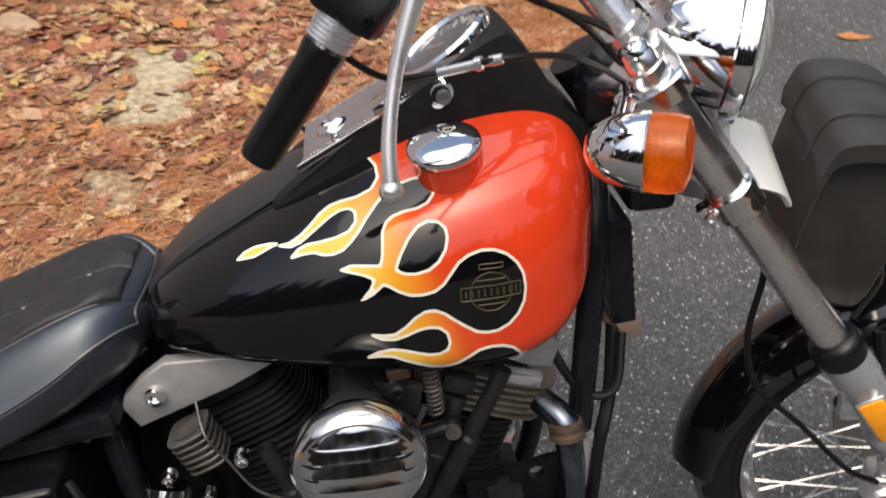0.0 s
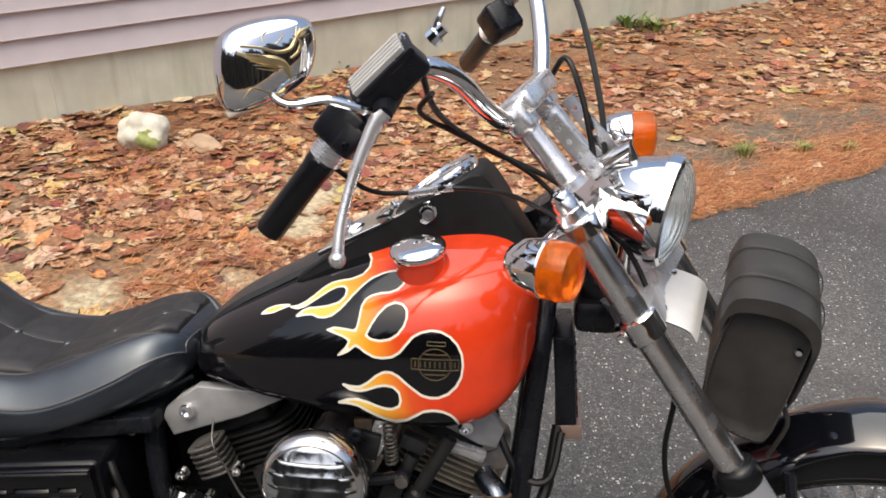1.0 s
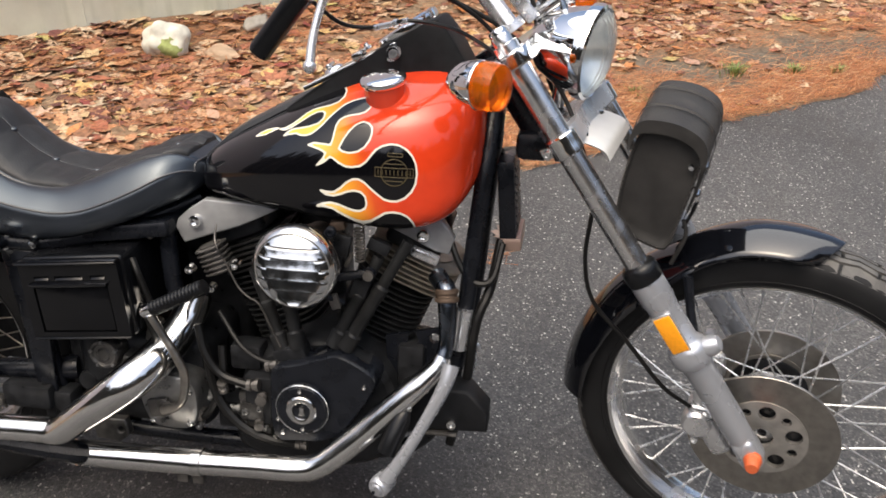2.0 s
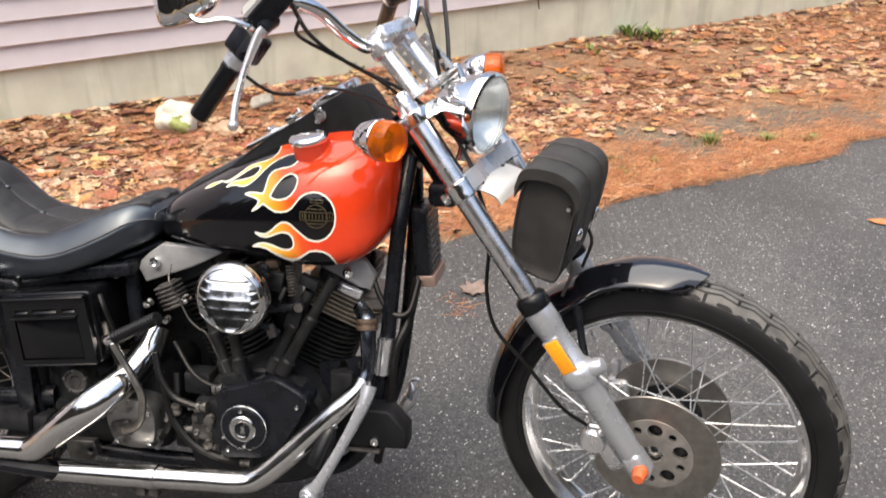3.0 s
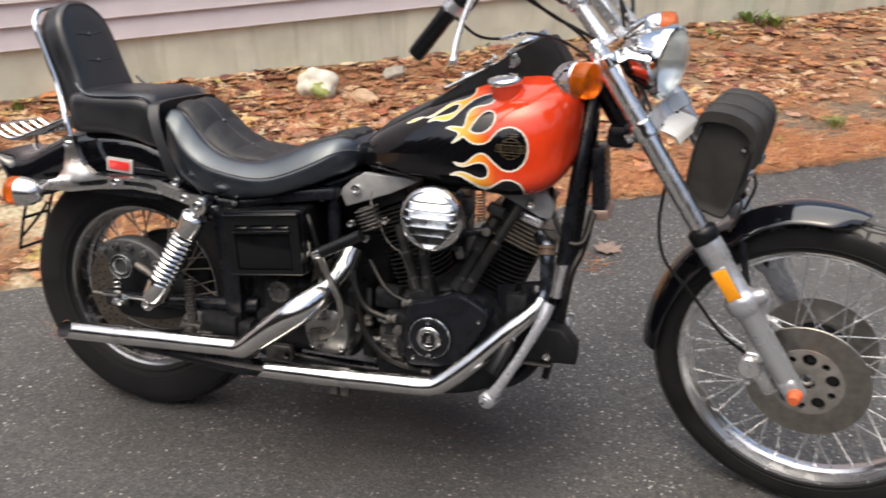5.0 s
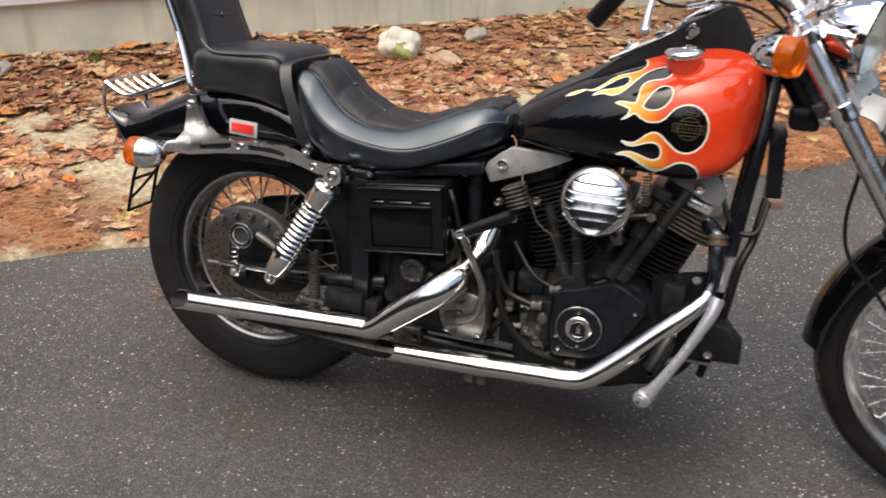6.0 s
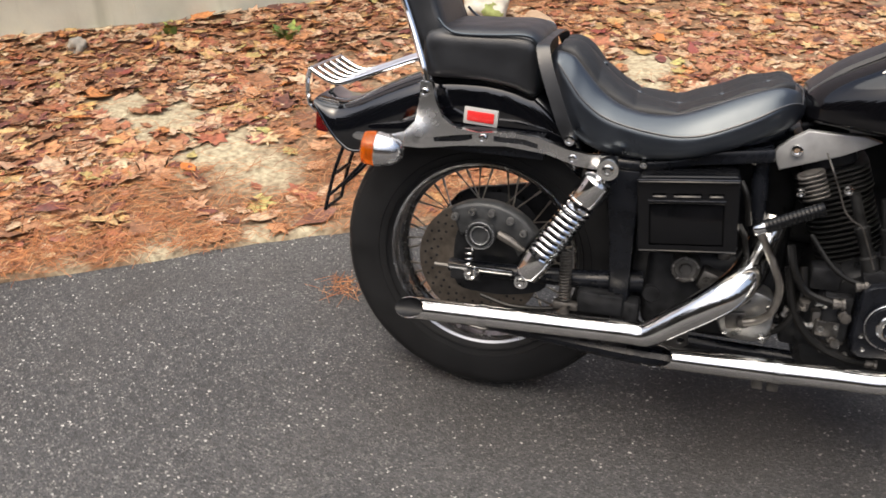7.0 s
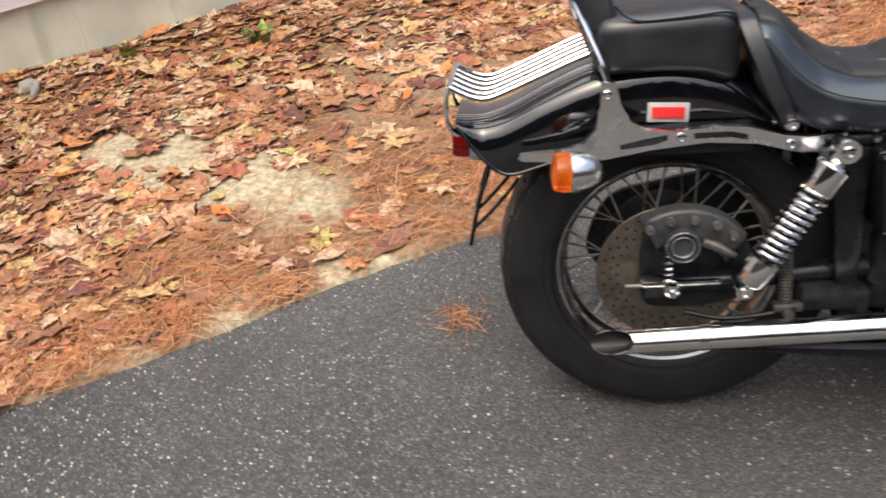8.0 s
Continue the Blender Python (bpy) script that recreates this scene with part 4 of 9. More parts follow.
def hand_controls(rows, right):
    p = [Vector(q) for q in rows]
    end, inner, sw = p[-1], p[-2], p[-3]
    d = (end - inner).normalized()
    bm = bmesh.new()
    a, b = inner + d * 0.012, end + d * 0.004
    tube(bm, [a, a + d * 0.006, a + d * 0.016, b - d * 0.006, b], [0.0190, 0.0192, 0.0176, 0.0178, 0.0155], 20)
    part("grip", bm, GRIP, bike, "smooth black rubber grip", STEER)
    bm = bmesh.new()
    prof = []
    for i in range(7):
        prof += [(0.0205, i * 0.004), (0.0205, i * 0.004 + 0.0022), (0.0188, i * 0.004 + 0.003)]
    lathe(bm, [(0.013, 0), *prof, (0.013, 0.028)], inner - d * 0.018, d, 20)
    part("throttle_ring", bm, ALU, bike, "ribbed alloy throttle ring", STEER)
    # switch housing
    bm = bmesh.new()
    c = inner - d * 0.040
    rbox(bm, (0.056, 0.050, 0.056), aim(c, d, (0.3, 1, 0)), 0.008, 3)
    rbox(bm, (0.030, 0.030, 0.040), aim(c + Vector((0.012, -0.016 if right else 0.016, -0.010)), d, (0.3, 1, 0)), 0.005, 2)
    bolt(bm, c + Vector((0.012, -0.032 if right else 0.032, -0.01)), (0, -1 if right else 1, 0), 0.004)
    part("switch_housing", bm, BLACK, bike, "black switch housing", STEER)
    return end, inner, sw, d


end, inner, sw, gd = hand_controls(BAR_R, True)
hand_controls(BAR_L, False)


def brake_side():
    # master cylinder with its ribbed lid
    c = Vector((1.040, -0.268, 1.228))
    d = (Vector(BAR_R[5]) - Vector(BAR_R[8])).normalized()
    m = aim(c, d, (0, -0.35, 1))
    bm = bmesh.new()
    rbox(bm, (0.034, 0.040, 0.084), m, 0.007, 3)
    rbox(bm, (0.037, 0.010, 0.090), m @ Matrix.Translation((0, 0.017, 0)), 0.003, 2)
    body = part("master_cylinder", bm, BLACK, bike, "black front brake master cylinder", STEER)
    bm = bmesh.new()
    for i in range(5):
        rbox(bm, (0.0030, 0.009, 0.074), m @ Matrix.Translation((-0.0134 + i * 0.0067, 0.0240, 0)), 0.0008, 1)
    tagged(part("ribbed_lid", bm, ZINC, body, "lid with alloy ribs", STEER), kind="stuff")
    for s in (-1, 1):
        bm = bmesh.new()
        bolt(bm, m @ Vector((0.010, 0.022, s * 0.040)), m.to_3x3() @ Vector((0, 1, 0)), 0.004, 0.004)
        part("lid_screw", bm, CHROME, body, m=STEER)
    # perch and lever
    bm = bmesh.new()
    tube(bm, [(1.030, -0.255, 1.205), (1.035, -0.278, 1.200), (1.040, -0.296, 1.194)], [0.017, 0.014, 0.011], 12)
    part("lever_perch", bm, BLACK, bike, m=STEER)
    bm = bmesh.new()
    pts = [(1.040, -0.290, 1.196), (1.028, -0.300, 1.178), (1.012, -0.325, 1.125), (1.006, -0.348, 1.08), (1.007, -0.364, 1.046)]
    tube(bm, pts, [0.011, 0.0085, 0.0062, 0.0062, 0.0072], 12, 4)
    bmesh.ops.create_uvsphere(bm, u_segments=14, v_segments=8, radius=0.0098, matrix=Matrix.Translation(pts[-1]))
    part("brake_lever", bm, ALU, bike, "polished alloy brake lever with ball end", STEER)
    # banjo bolt and brake hose
    bm = bmesh.new()
    e = m @ Vector((0, 0.0, 0.06))
    lathe(bm, [(0, 0.02), (0.007, 0.02), (0.007, 0.012), (0.010, 0.010), (0.010, 0), (0.006, 0)], e, d, 10)
    tube(bm, [e, e + Vector((0.006, 0.006, 0.02)), e + Vector((0.012, 0.010, 0.034))], [0.005, 0.005, 0.003], 8)
    part("banjo", bm, CHROME, body, m=STEER)
    # mirror: stalk, domed chrome back with a gilt scroll badge
    bm = bmesh.new()
    tube(bm, [(1.010, -0.268, 1.190), (1.018, -0.300, 1.200), (0.990, -0.325, 1.215), (0.955, -0.342, 1.212), (0.935, -0.345, 1.222), (0.928, -0.338, 1.24)], [0.0075, 0.006, 0.005, 0.005, 0.005, 0.006], 10, 5)
    part("mirror_stalk", bm, CHROME, bike, "bent chrome mirror stalk", STEER)
    mc, mn = Vector((0.922, -0.325, 1.250)), Vector((0.80, -0.55, 0.12)).normalized()
    mm = aim(mc, mn)
    egg = [(a * 0.82, b * 0.82) for a, b in curve2([(-0.072, -0.006), (-0.062, 0.036), (-0.030, 0.054), (0.030, 0.058), (0.066, 0.046), (0.068, 0.010), (0.050, -0.026), (0.010, -0.046), (-0.040, -0.056), (-0.068, -0.048)], 5)]
    rings = []
    for sc, h in ((0.90, -0.012), (0.985, -0.011), (1.0, -0.004), (0.985, 0.004), (0.93, 0.012), (0.80, 0.019), (0.55, 0.024), (0.25, 0.026), (0.02, 0.0265)):
        rings.append([mm @ Vector((a * sc, b * sc, h)) for a, b in egg])
    bm = bmesh.new()
    loft(bm, rings)
    mirror = part("mirror", bm, CHROME, bike, "egg-shaped chrome mirror back", STEER, angle=60)
    bm = bmesh.new()
    loft(bm, [[mm @ Vector((a * 0.9, b * 0.9, h)) for a, b in egg] for h in (-0.0135, -0.0125)])
    part("mirror_glass", bm, CHROME, mirror, m=STEER)

    def dome(a, b):
        k = max(abs(a) / 0.07, abs(b) / 0.056)
        return mm @ Vector((a * 0.82, b * 0.82, 0.0275 - 0.0165 * k * k))

    for pts, r in (([(-0.05, 0.022), (-0.03, 0.012), (-0.008, 0.006), (0.008, -0.002), (0.014, -0.02)], [0.002, 0.004, 0.006, 0.004, 0.0015]), ([(-0.045, 0.030), (-0.02, 0.024), (0.0, 0.016), (0.02, 0.018), (0.036, 0.034), (0.055, 0.040)], [0.001, 0.0016, 0.002, 0.002, 0.0024, 0.0014]), ([(0.018, 0.006), (0.03, 0.012), (0.036, 0.024), (0.026, 0.034)], [0.0012, 0.002, 0.002, 0.001]), *[([(-0.046 + 0.004 * i, 0.020 - 0.005 * i), (-0.026 + 0.003 * i, 0.016 - 0.005 * i), (-0.004, 0.006 - 0.003 * i)], [0.0005, 0.0011, 0.0014]) for i in range(5)], *[([(0.036 + 0.004 * i, 0.044 - 0.003 * i), (0.030 + 0.003 * i, 0.030)], [0.0005, 0.0012]) for i in range(5)], ([(0.0, 0.026), (0.012, 0.034), (0.004, 0.042), (-0.012, 0.040), (-0.016, 0.030)], [0.0008, 0.0011, 0.0011, 0.0011, 0.0006]), ([(-0.052, -0.036), (-0.040, -0.024), (-0.024, -0.030), (-0.006, -0.038), (0.008, -0.034)], [0.001, 0.0014, 0.0012, 0.0014, 0.001])):
        bm = bmesh.new()
        pp = spline([dome(a, b) for a, b in pts], 4)
        rr = [q.x for q in spline([(q, 0, 0) for q in r], 4)]
        nn = mm.to_3x3() @ Vector((0, 0, 1))
        ring = []
        for i, q in enumerate(pp):
            t = (pp[min(i + 1, len(pp) - 1)] - pp[max(i - 1, 0)]).normalized()
            s = t.cross(nn).normalized()
            ring.append([q - s * rr[i], q - s * rr[i] * 0.5 + nn * 0.0022, q + s * rr[i] * 0.5 + nn * 0.0022, q + s * rr[i], q - nn * 0.002])
        loft(bm, ring)
        part("scroll_badge", bm, GOLD, mirror, "gilt scroll ornament", STEER)


brake_side()


def headlamp():
    c, ax = Vector((1.326, -0.004, 1.0)), Vector((0.98, -0.13, -0.10)).normalized()
    bm = bmesh.new()
    lathe(bm, [(0, -0.105), (0.018, -0.104), (0.034, -0.098), (0.052, -0.078), (0.064, -0.05), (0.071, -0.022), (0.073, -0.012), (0.0785, -0.010), (0.0795, 0.0), (0.0785, 0.008), (0.0735, 0.011), (0.0715, 0.008)], c, ax, 48)
    lamp = part("headlamp", bm, CHROME, bike, "round chrome bullet headlamp with clear lens", STEER, angle=30)
    bm = bmesh.new()
    lathe(bm, [(0.0715, 0.009), (0.066, 0.015), (0.054, 0.0215), (0.036, 0.027), (0.018, 0.0294), (0, 0.030), (0, 0.027), (0.018, 0.0264), (0.036, 0.024), (0.054, 0.0185), (0.065, 0.012), (0.0705, 0.006)], c, ax, 40)
    part("lamp_lens", bm, GLASS, lamp, "clear fluted glass lens", STEER).visible_shadow = False
    bm = bmesh.new()
    lathe(bm, [(0.071, 0.006), (0.062, -0.012), (0.045, -0.032), (0.025, -0.044), (0.008, -0.05), (0.007, -0.02), (0.0, -0.016)], c, ax, 32)
    part("lamp_bowl", bm, REFLECTOR, lamp, m=STEER)
    bm = bmesh.new()
    tube(bm, [c - ax * 0.05 + Vector((0, 0, -0.05)), c - ax * 0.055 + Vector((0, 0, -0.085)), Vector((1.27, 0, 0.90))], [0.012, 0.010, 0.014], 12)
    part("lamp_mount", bm, CHROME_OLD, lamp, m=STEER)
    bm = bmesh.new()
    tube(bm, [c - ax * 0.05 + Vector((0, 0, 0.05)), c - ax * 0.06 + Vector((0, 0, 0.075)), Vector((1.225, 0, 1.05))], [0.010, 0.010, 0.012], 12)
    part("lamp_stay", bm, CHROME_OLD, lamp, m=STEER)
    # bent bright plate across the fork below the lamp
    bm = bmesh.new()
    rings = []
    for x, z, _ in spline([(1.322, 0.879, 0), (1.340, 0.878, 0), (1.362, 0.873, 0), (1.378, 0.866, 0), (1.388, 0.852, 0)], 4):
        rings.append([Vector((q, y, w)) for q, y, w in ((x, -0.092, z), (x + 0.001, -0.088, z + 0.002), (x + 0.001, 0.062, z + 0.002), (x, 0.066, z), (x - 0.004, 0.062, z - 0.003), (x - 0.004, -0.088, z - 0.003))])
    loft(bm, rings)
    plate_ = part("bracket_plate", bm, ZINC, bike, "bent bright steel bracket plate", STEER, angle=50)
    for y in (-0.066, 0.046):
        bm = bmesh.new()
        bolt(bm, (1.336, y, 0.879), (0.1, 0, 1), 0.008, 0.007)
        part("plate_bolt", bm, CHROME_OLD, plate_, m=STEER)


headlamp()


def signal(c, ax, stem_from, m, label, r=0.042, deep=0.046, shell=None):
    c, ax = Vector(c), Vector(ax).normalized()
    bm = bmesh.new()
    lathe(bm, [(0, -0.056), (r * 0.3, -0.055), (r * 0.6, -0.047), (r * 0.85, -0.031), (r * 0.97, -0.010), (r, 0.0), (r * 0.97, 0.002), (r * 0.5, 0.002)], c, ax, 28)
    tube(bm, [Vector(stem_from), c - ax * 0.025], [0.011, 0.013], 12)
    ob = part("turn_signal", bm, shell or CHROME, bike, label, m)
    bm = bmesh.new()
    lathe(bm, [(r * 0.94, 0.0), (r * 0.97, 0.004), (r * 0.97, deep - 0.018), (r * 0.90, deep - 0.006), (r * 0.55, deep - 0.001), (0, deep)], c, ax, 28)
    part("lens", bm, AMBER, ob, "amber plastic lens", m)
    return ob


signal((1.212, -0.226, 1.000), (0.97, -0.22, 0.05), (1.20, -0.14, 1.00), STEER, "chrome bullet turn signal with amber lens", 0.0375, 0.041)
signal((1.238, 0.215, 1.030), (0.97, 0.22, 0.05), (1.20, 0.14, 1.00), STEER, "chrome bullet turn signal with amber lens", 0.0375, 0.041)


def front_fender():
    bm = bmesh.new()
    c = Vector(AX_F)
    rings, count = [], 34
    for i in range(count + 1):
        t = i / count
        r = 0.375 + 0.012 * max(0.0, 1 - abs(t - 0.2) / 0.2) ** 0.7 + 0.008 * max(0.0, (t - 0.75) / 0.25)
        hw = 0.066 * min(1.0, 0.62 + t / 0.16)
        rr = []
        for j in range(17):
            f = -1 + 2 * j / 16
            # the tip is cut to a blunt point, so the flanks begin further back
            first = 80 + 4.5 * abs(f) ** 1.5
            a = radians(first + (184 - first) * t)
            drop = (0.026 + 0.024 * step(0.1, 0.6, t)) * abs(f) ** 1.9
            rr.append(c + Vector(((r - drop) * math.cos(a), f * hw, (r - drop) * math.sin(a))))
        inner = [c + (q - c) * (1 - 0.005) + Vector((0, 0, -0.001)) for q in reversed(rr)]
        rings.append(rr + inner)
    loft(bm, rings)
    f = part("front_fender", bm, BLACK_GLOSS, bike, "short glossy black front fender", STEER, angle=60)
    for s in (-1, 1):
        bm = bmesh.new()
        q = on_leg(0.665, s * 0.10) + FD * 0.166
        tube(bm, [q, q + Vector((-0.02, -s * 0.025, 0.06)), q + Vector((-0.034, -s * 0.034, 0.125))], [0.009, 0.008, 0.009], 8)
        part("fender_stay", bm, BLACK, f, m=STEER)


front_fender()


def calipers():
    for s in (-1, 1):
        bm = bmesh.new()
        c = Vector((1.588, s * 0.092, 0.382))
        lathe(bm, [(0, 0.028), (0.022, 0.028), (0.027, 0.022), (0.028, 0.0), (0.024, -0.02)], c, (0, s, 0), 18)
        rbox(bm, (0.05, 0.05, 0.075), aim(c + Vector((0.006, -s * 0.008, 0.0)), (-0.1, 0, 1)), 0.012, 3)
        rbox(bm, (0.022, 0.018, 0.05), aim(c + Vector((-0.005, 0, 0.045)), (-0.2, 0, 1)), 0.005)
        rbox(bm, (0.040, 0.034, 0.096), aim(c + Vector((0.026, s * 0.006, -0.016)), FD, (0, 1, 0)), 0.013, 3)
        bolt(bm, c + Vector((0.02, s * 0.02, 0.03)), (0, s, 0), 0.007)
        bolt(bm, c + Vector((0.0, s * 0.02, -0.035)), (0, s, 0), 0.007)
        part("brake_caliper", bm, ALU, bike, "alloy front brake caliper", STEER)


calipers()


def tool_bag():
    """The soft leather roll that hangs before the lower tree."""
    c = Vector((1.470, 0.012, 0.828))
    m = Matrix.Translation(c) @ Matrix.Rotation(radians(13), 4, "Y") @ Matrix.Diagonal((0.95, 1, 1.08, 1))
    # side outline: x ahead, z up, in the bag's own frame
    prof = curve2([(-0.060, 0.062), (-0.050, 0.080), (-0.01, 0.086), (0.034, 0.078), (0.050, 0.060), (0.054, 0.02), (0.056, -0.06), (0.055, -0.098), (0.040, -0.114), (-0.026, -0.108), (-0.048, -0.092), (-0.060, -0.04), (-0.064, 0.02)], 4)
    rings = []
    for f, sc in ((-0.94, 0.80), (-0.945, 0.885), (-0.985, 0.925), (-1, 0.955), (-0.99, 0.985), (-0.95, 1), (-0.6, 1), (-0.2, 1), (0.2, 1), (0.6, 1), (0.95, 1), (0.99, 0.985), (1, 0.955), (0.985, 0.925), (0.945, 0.885), (0.94, 0.80)):
        rings.append([m @ Vector((a * sc, f * 0.092, b * sc + 0.002 * math.sin(f * 7))) for a, b in prof])
    bm = bmesh.new()
    loft(bm, rings)
    bag = part("tool_bag", bm, LEATHER, bike, "worn black leather roll bag strapped to the fork", STEER, angle=40)
    # lid: a flap over the top and the front
    over = spline([(-0.074, 0.045, 0), (-0.064, 0.080, 0), (-0.012, 0.093, 0), (0.034, 0.086, 0), (0.056, 0.064, 0), (0.062, 0.02, 0), (0.063, -0.03, 0)], 5)
    rings = []
    for i, q in enumerate(over):
        hw = 0.104 - 0.012 * max(0, i - 22) / 8
        rings.append([m @ Vector((q.x * 0.93, -hw, q.y - 0.020)), m @ Vector((q.x, -hw, q.y)), m @ Vector((q.x * 1.01, -0.05, q.y * 1.02)), m @ Vector((q.x * 1.01, 0.05, q.y * 1.02)), m @ Vector((q.x, hw, q.y)), m @ Vector((q.x * 0.93, hw, q.y - 0.020)), m @ Vector((q.x * 0.95, 0, q.y * 0.95))])
    bm = bmesh.new()
    loft(bm, rings)
    part("flap", bm, LEATHER, bag, "black leather flap", STEER, angle=50)
    for y in (-0.045, 0.045):
        bm = bmesh.new()
        rings = []
        for q in spline([(-0.076, 0.03, 0), (-0.067, 0.083, 0), (-0.012, 0.097, 0), (0.036, 0.090, 0), (0.059, 0.066, 0), (0.065, 0.02, 0), (0.066, -0.05, 0)], 5):
            rings.append([m @ Vector((q.x, y - 0.002, q.y)), m @ Vector((q.x * 1.02, y, q.y * 1.025)), m @ Vector((q.x, y + 0.002, q.y))])
        loft(bm, rings)
        part("strap_edge", bm, LEATHER, bag, m=STEER)
    for y in (-0.06, 0.06):
        bm = bmesh.new()
        lathe(bm, [(0, 0.006), (0.009, 0.006), (0.013, 0.003), (0.014, 0)], m @ Vector((0.065, y, -0.02)), m.to_3x3() @ Vector((1, 0, 0)), 16)
        part("concho", bm, CHROME, bag, "round chrome stud", STEER)
    bm = bmesh.new()
    lathe(bm, [(0, 0.004), (0.004, 0.004), (0.006, 0.001), (0.0065, 0)], m @ Vector((0.039, -0.0925, 0.034)), (0, -1, 0), 12)
    part("rivet", bm, CHROME, bag, m=STEER)
    # stitching round the end panel
    bm = bmesh.new()
    inner_path = [m @ Vector((a * 0.955, -0.0925, b * 0.955)) for a, b in prof]
    for i in range(0, len(inner_path)):
        a, b = inner_path[i], inner_path[(i + 1) % len(inner_path)]
        for t in (0.1, 0.6):
            tube(bm, [a.lerp(b, t), a.lerp(b, t + 0.28)], 0.0007, 4)
    tagged(part("stitching", bm, THREAD, bag, "pale stitching", STEER), kind="stuff")
    for y in (-0.07, 0.07):
        bm = bmesh.new()
        tube(bm, [m @ Vector((0.06, y, -0.06)), m @ Vector((0.075, y, -0.085)), m @ Vector((0.07, y, -0.14))], 0.0035, 6, 3)
        part("strap_end", bm, LEATHER, bag, m=STEER)


tool_bag()


def clutch_side():
    """Lever and perch at the far grip."""
    p = [Vector(q) for q in BAR_L]
    c = p[6]
    bm = bmesh.new()
    rbox(bm, (0.034, 0.034, 0.05), aim(c, p[7] - p[5], (0, 1, 0)), 0.008, 2)
    part("clutch_perch", bm, ALU, bike, "alloy clutch lever perch", STEER)
    bm = bmesh.new()
    tube(bm, [c + Vector((0.022, 0.010, 0.0)), c + Vector((0.030, 0.035, -0.03)), c + Vector((0.020, 0.060, -0.08)), c + Vector((0.012, 0.085, -0.145))], [0.009, 0.007, 0.006, 0.007], 10, 4)
    part("clutch_lever", bm, ALU, bike, "alloy clutch lever", STEER)


clutch_side()


# ---- tank, console and seat ----
TANK_MID, TANK_BELLY = 0.38, 6.0


def section(x, zb, zt, hw, n=56, e_top=2.3, e_bot=3.0, mid=0.45):
    """A rounded cross-section square to x."""
    zc, out = zb + (zt - zb) * mid, []
    for i in range(n):
        a = 2 * math.pi * i / n
        c, s = math.cos(a), math.sin(a)
        e = e_top if s >= 0 else e_bot
        k = (abs(c) ** e + abs(s) ** e) ** (-1 / e)
        out.append(Vector((x, hw * c * k, zc + (zt - zc if s >= 0 else zc - zb) * s * k)))
    return out


TANK = [(0.638, 0.742, 0.764, 0.045), (0.644, 0.730, 0.776, 0.068), (0.662, 0.719, 0.794, 0.092), (0.70, 0.717, 0.820, 0.115), (0.76, 0.713, 0.852, 0.143), (0.83, 0.710, 0.888, 0.165), (0.90, 0.702, 0.920, 0.179), (0.97, 0.697, 0.945, 0.185), (1.025, 0.696, 0.957, 0.184), (1.07, 0.703, 0.961, 0.176), (1.103, 0.719, 0.956, 0.162), (1.127, 0.745, 0.942, 0.140), (1.143, 0.774, 0.920, 0.108), (1.152, 0.804, 0.894, 0.070), (1.155, 0.828, 0.874, 0.035)]


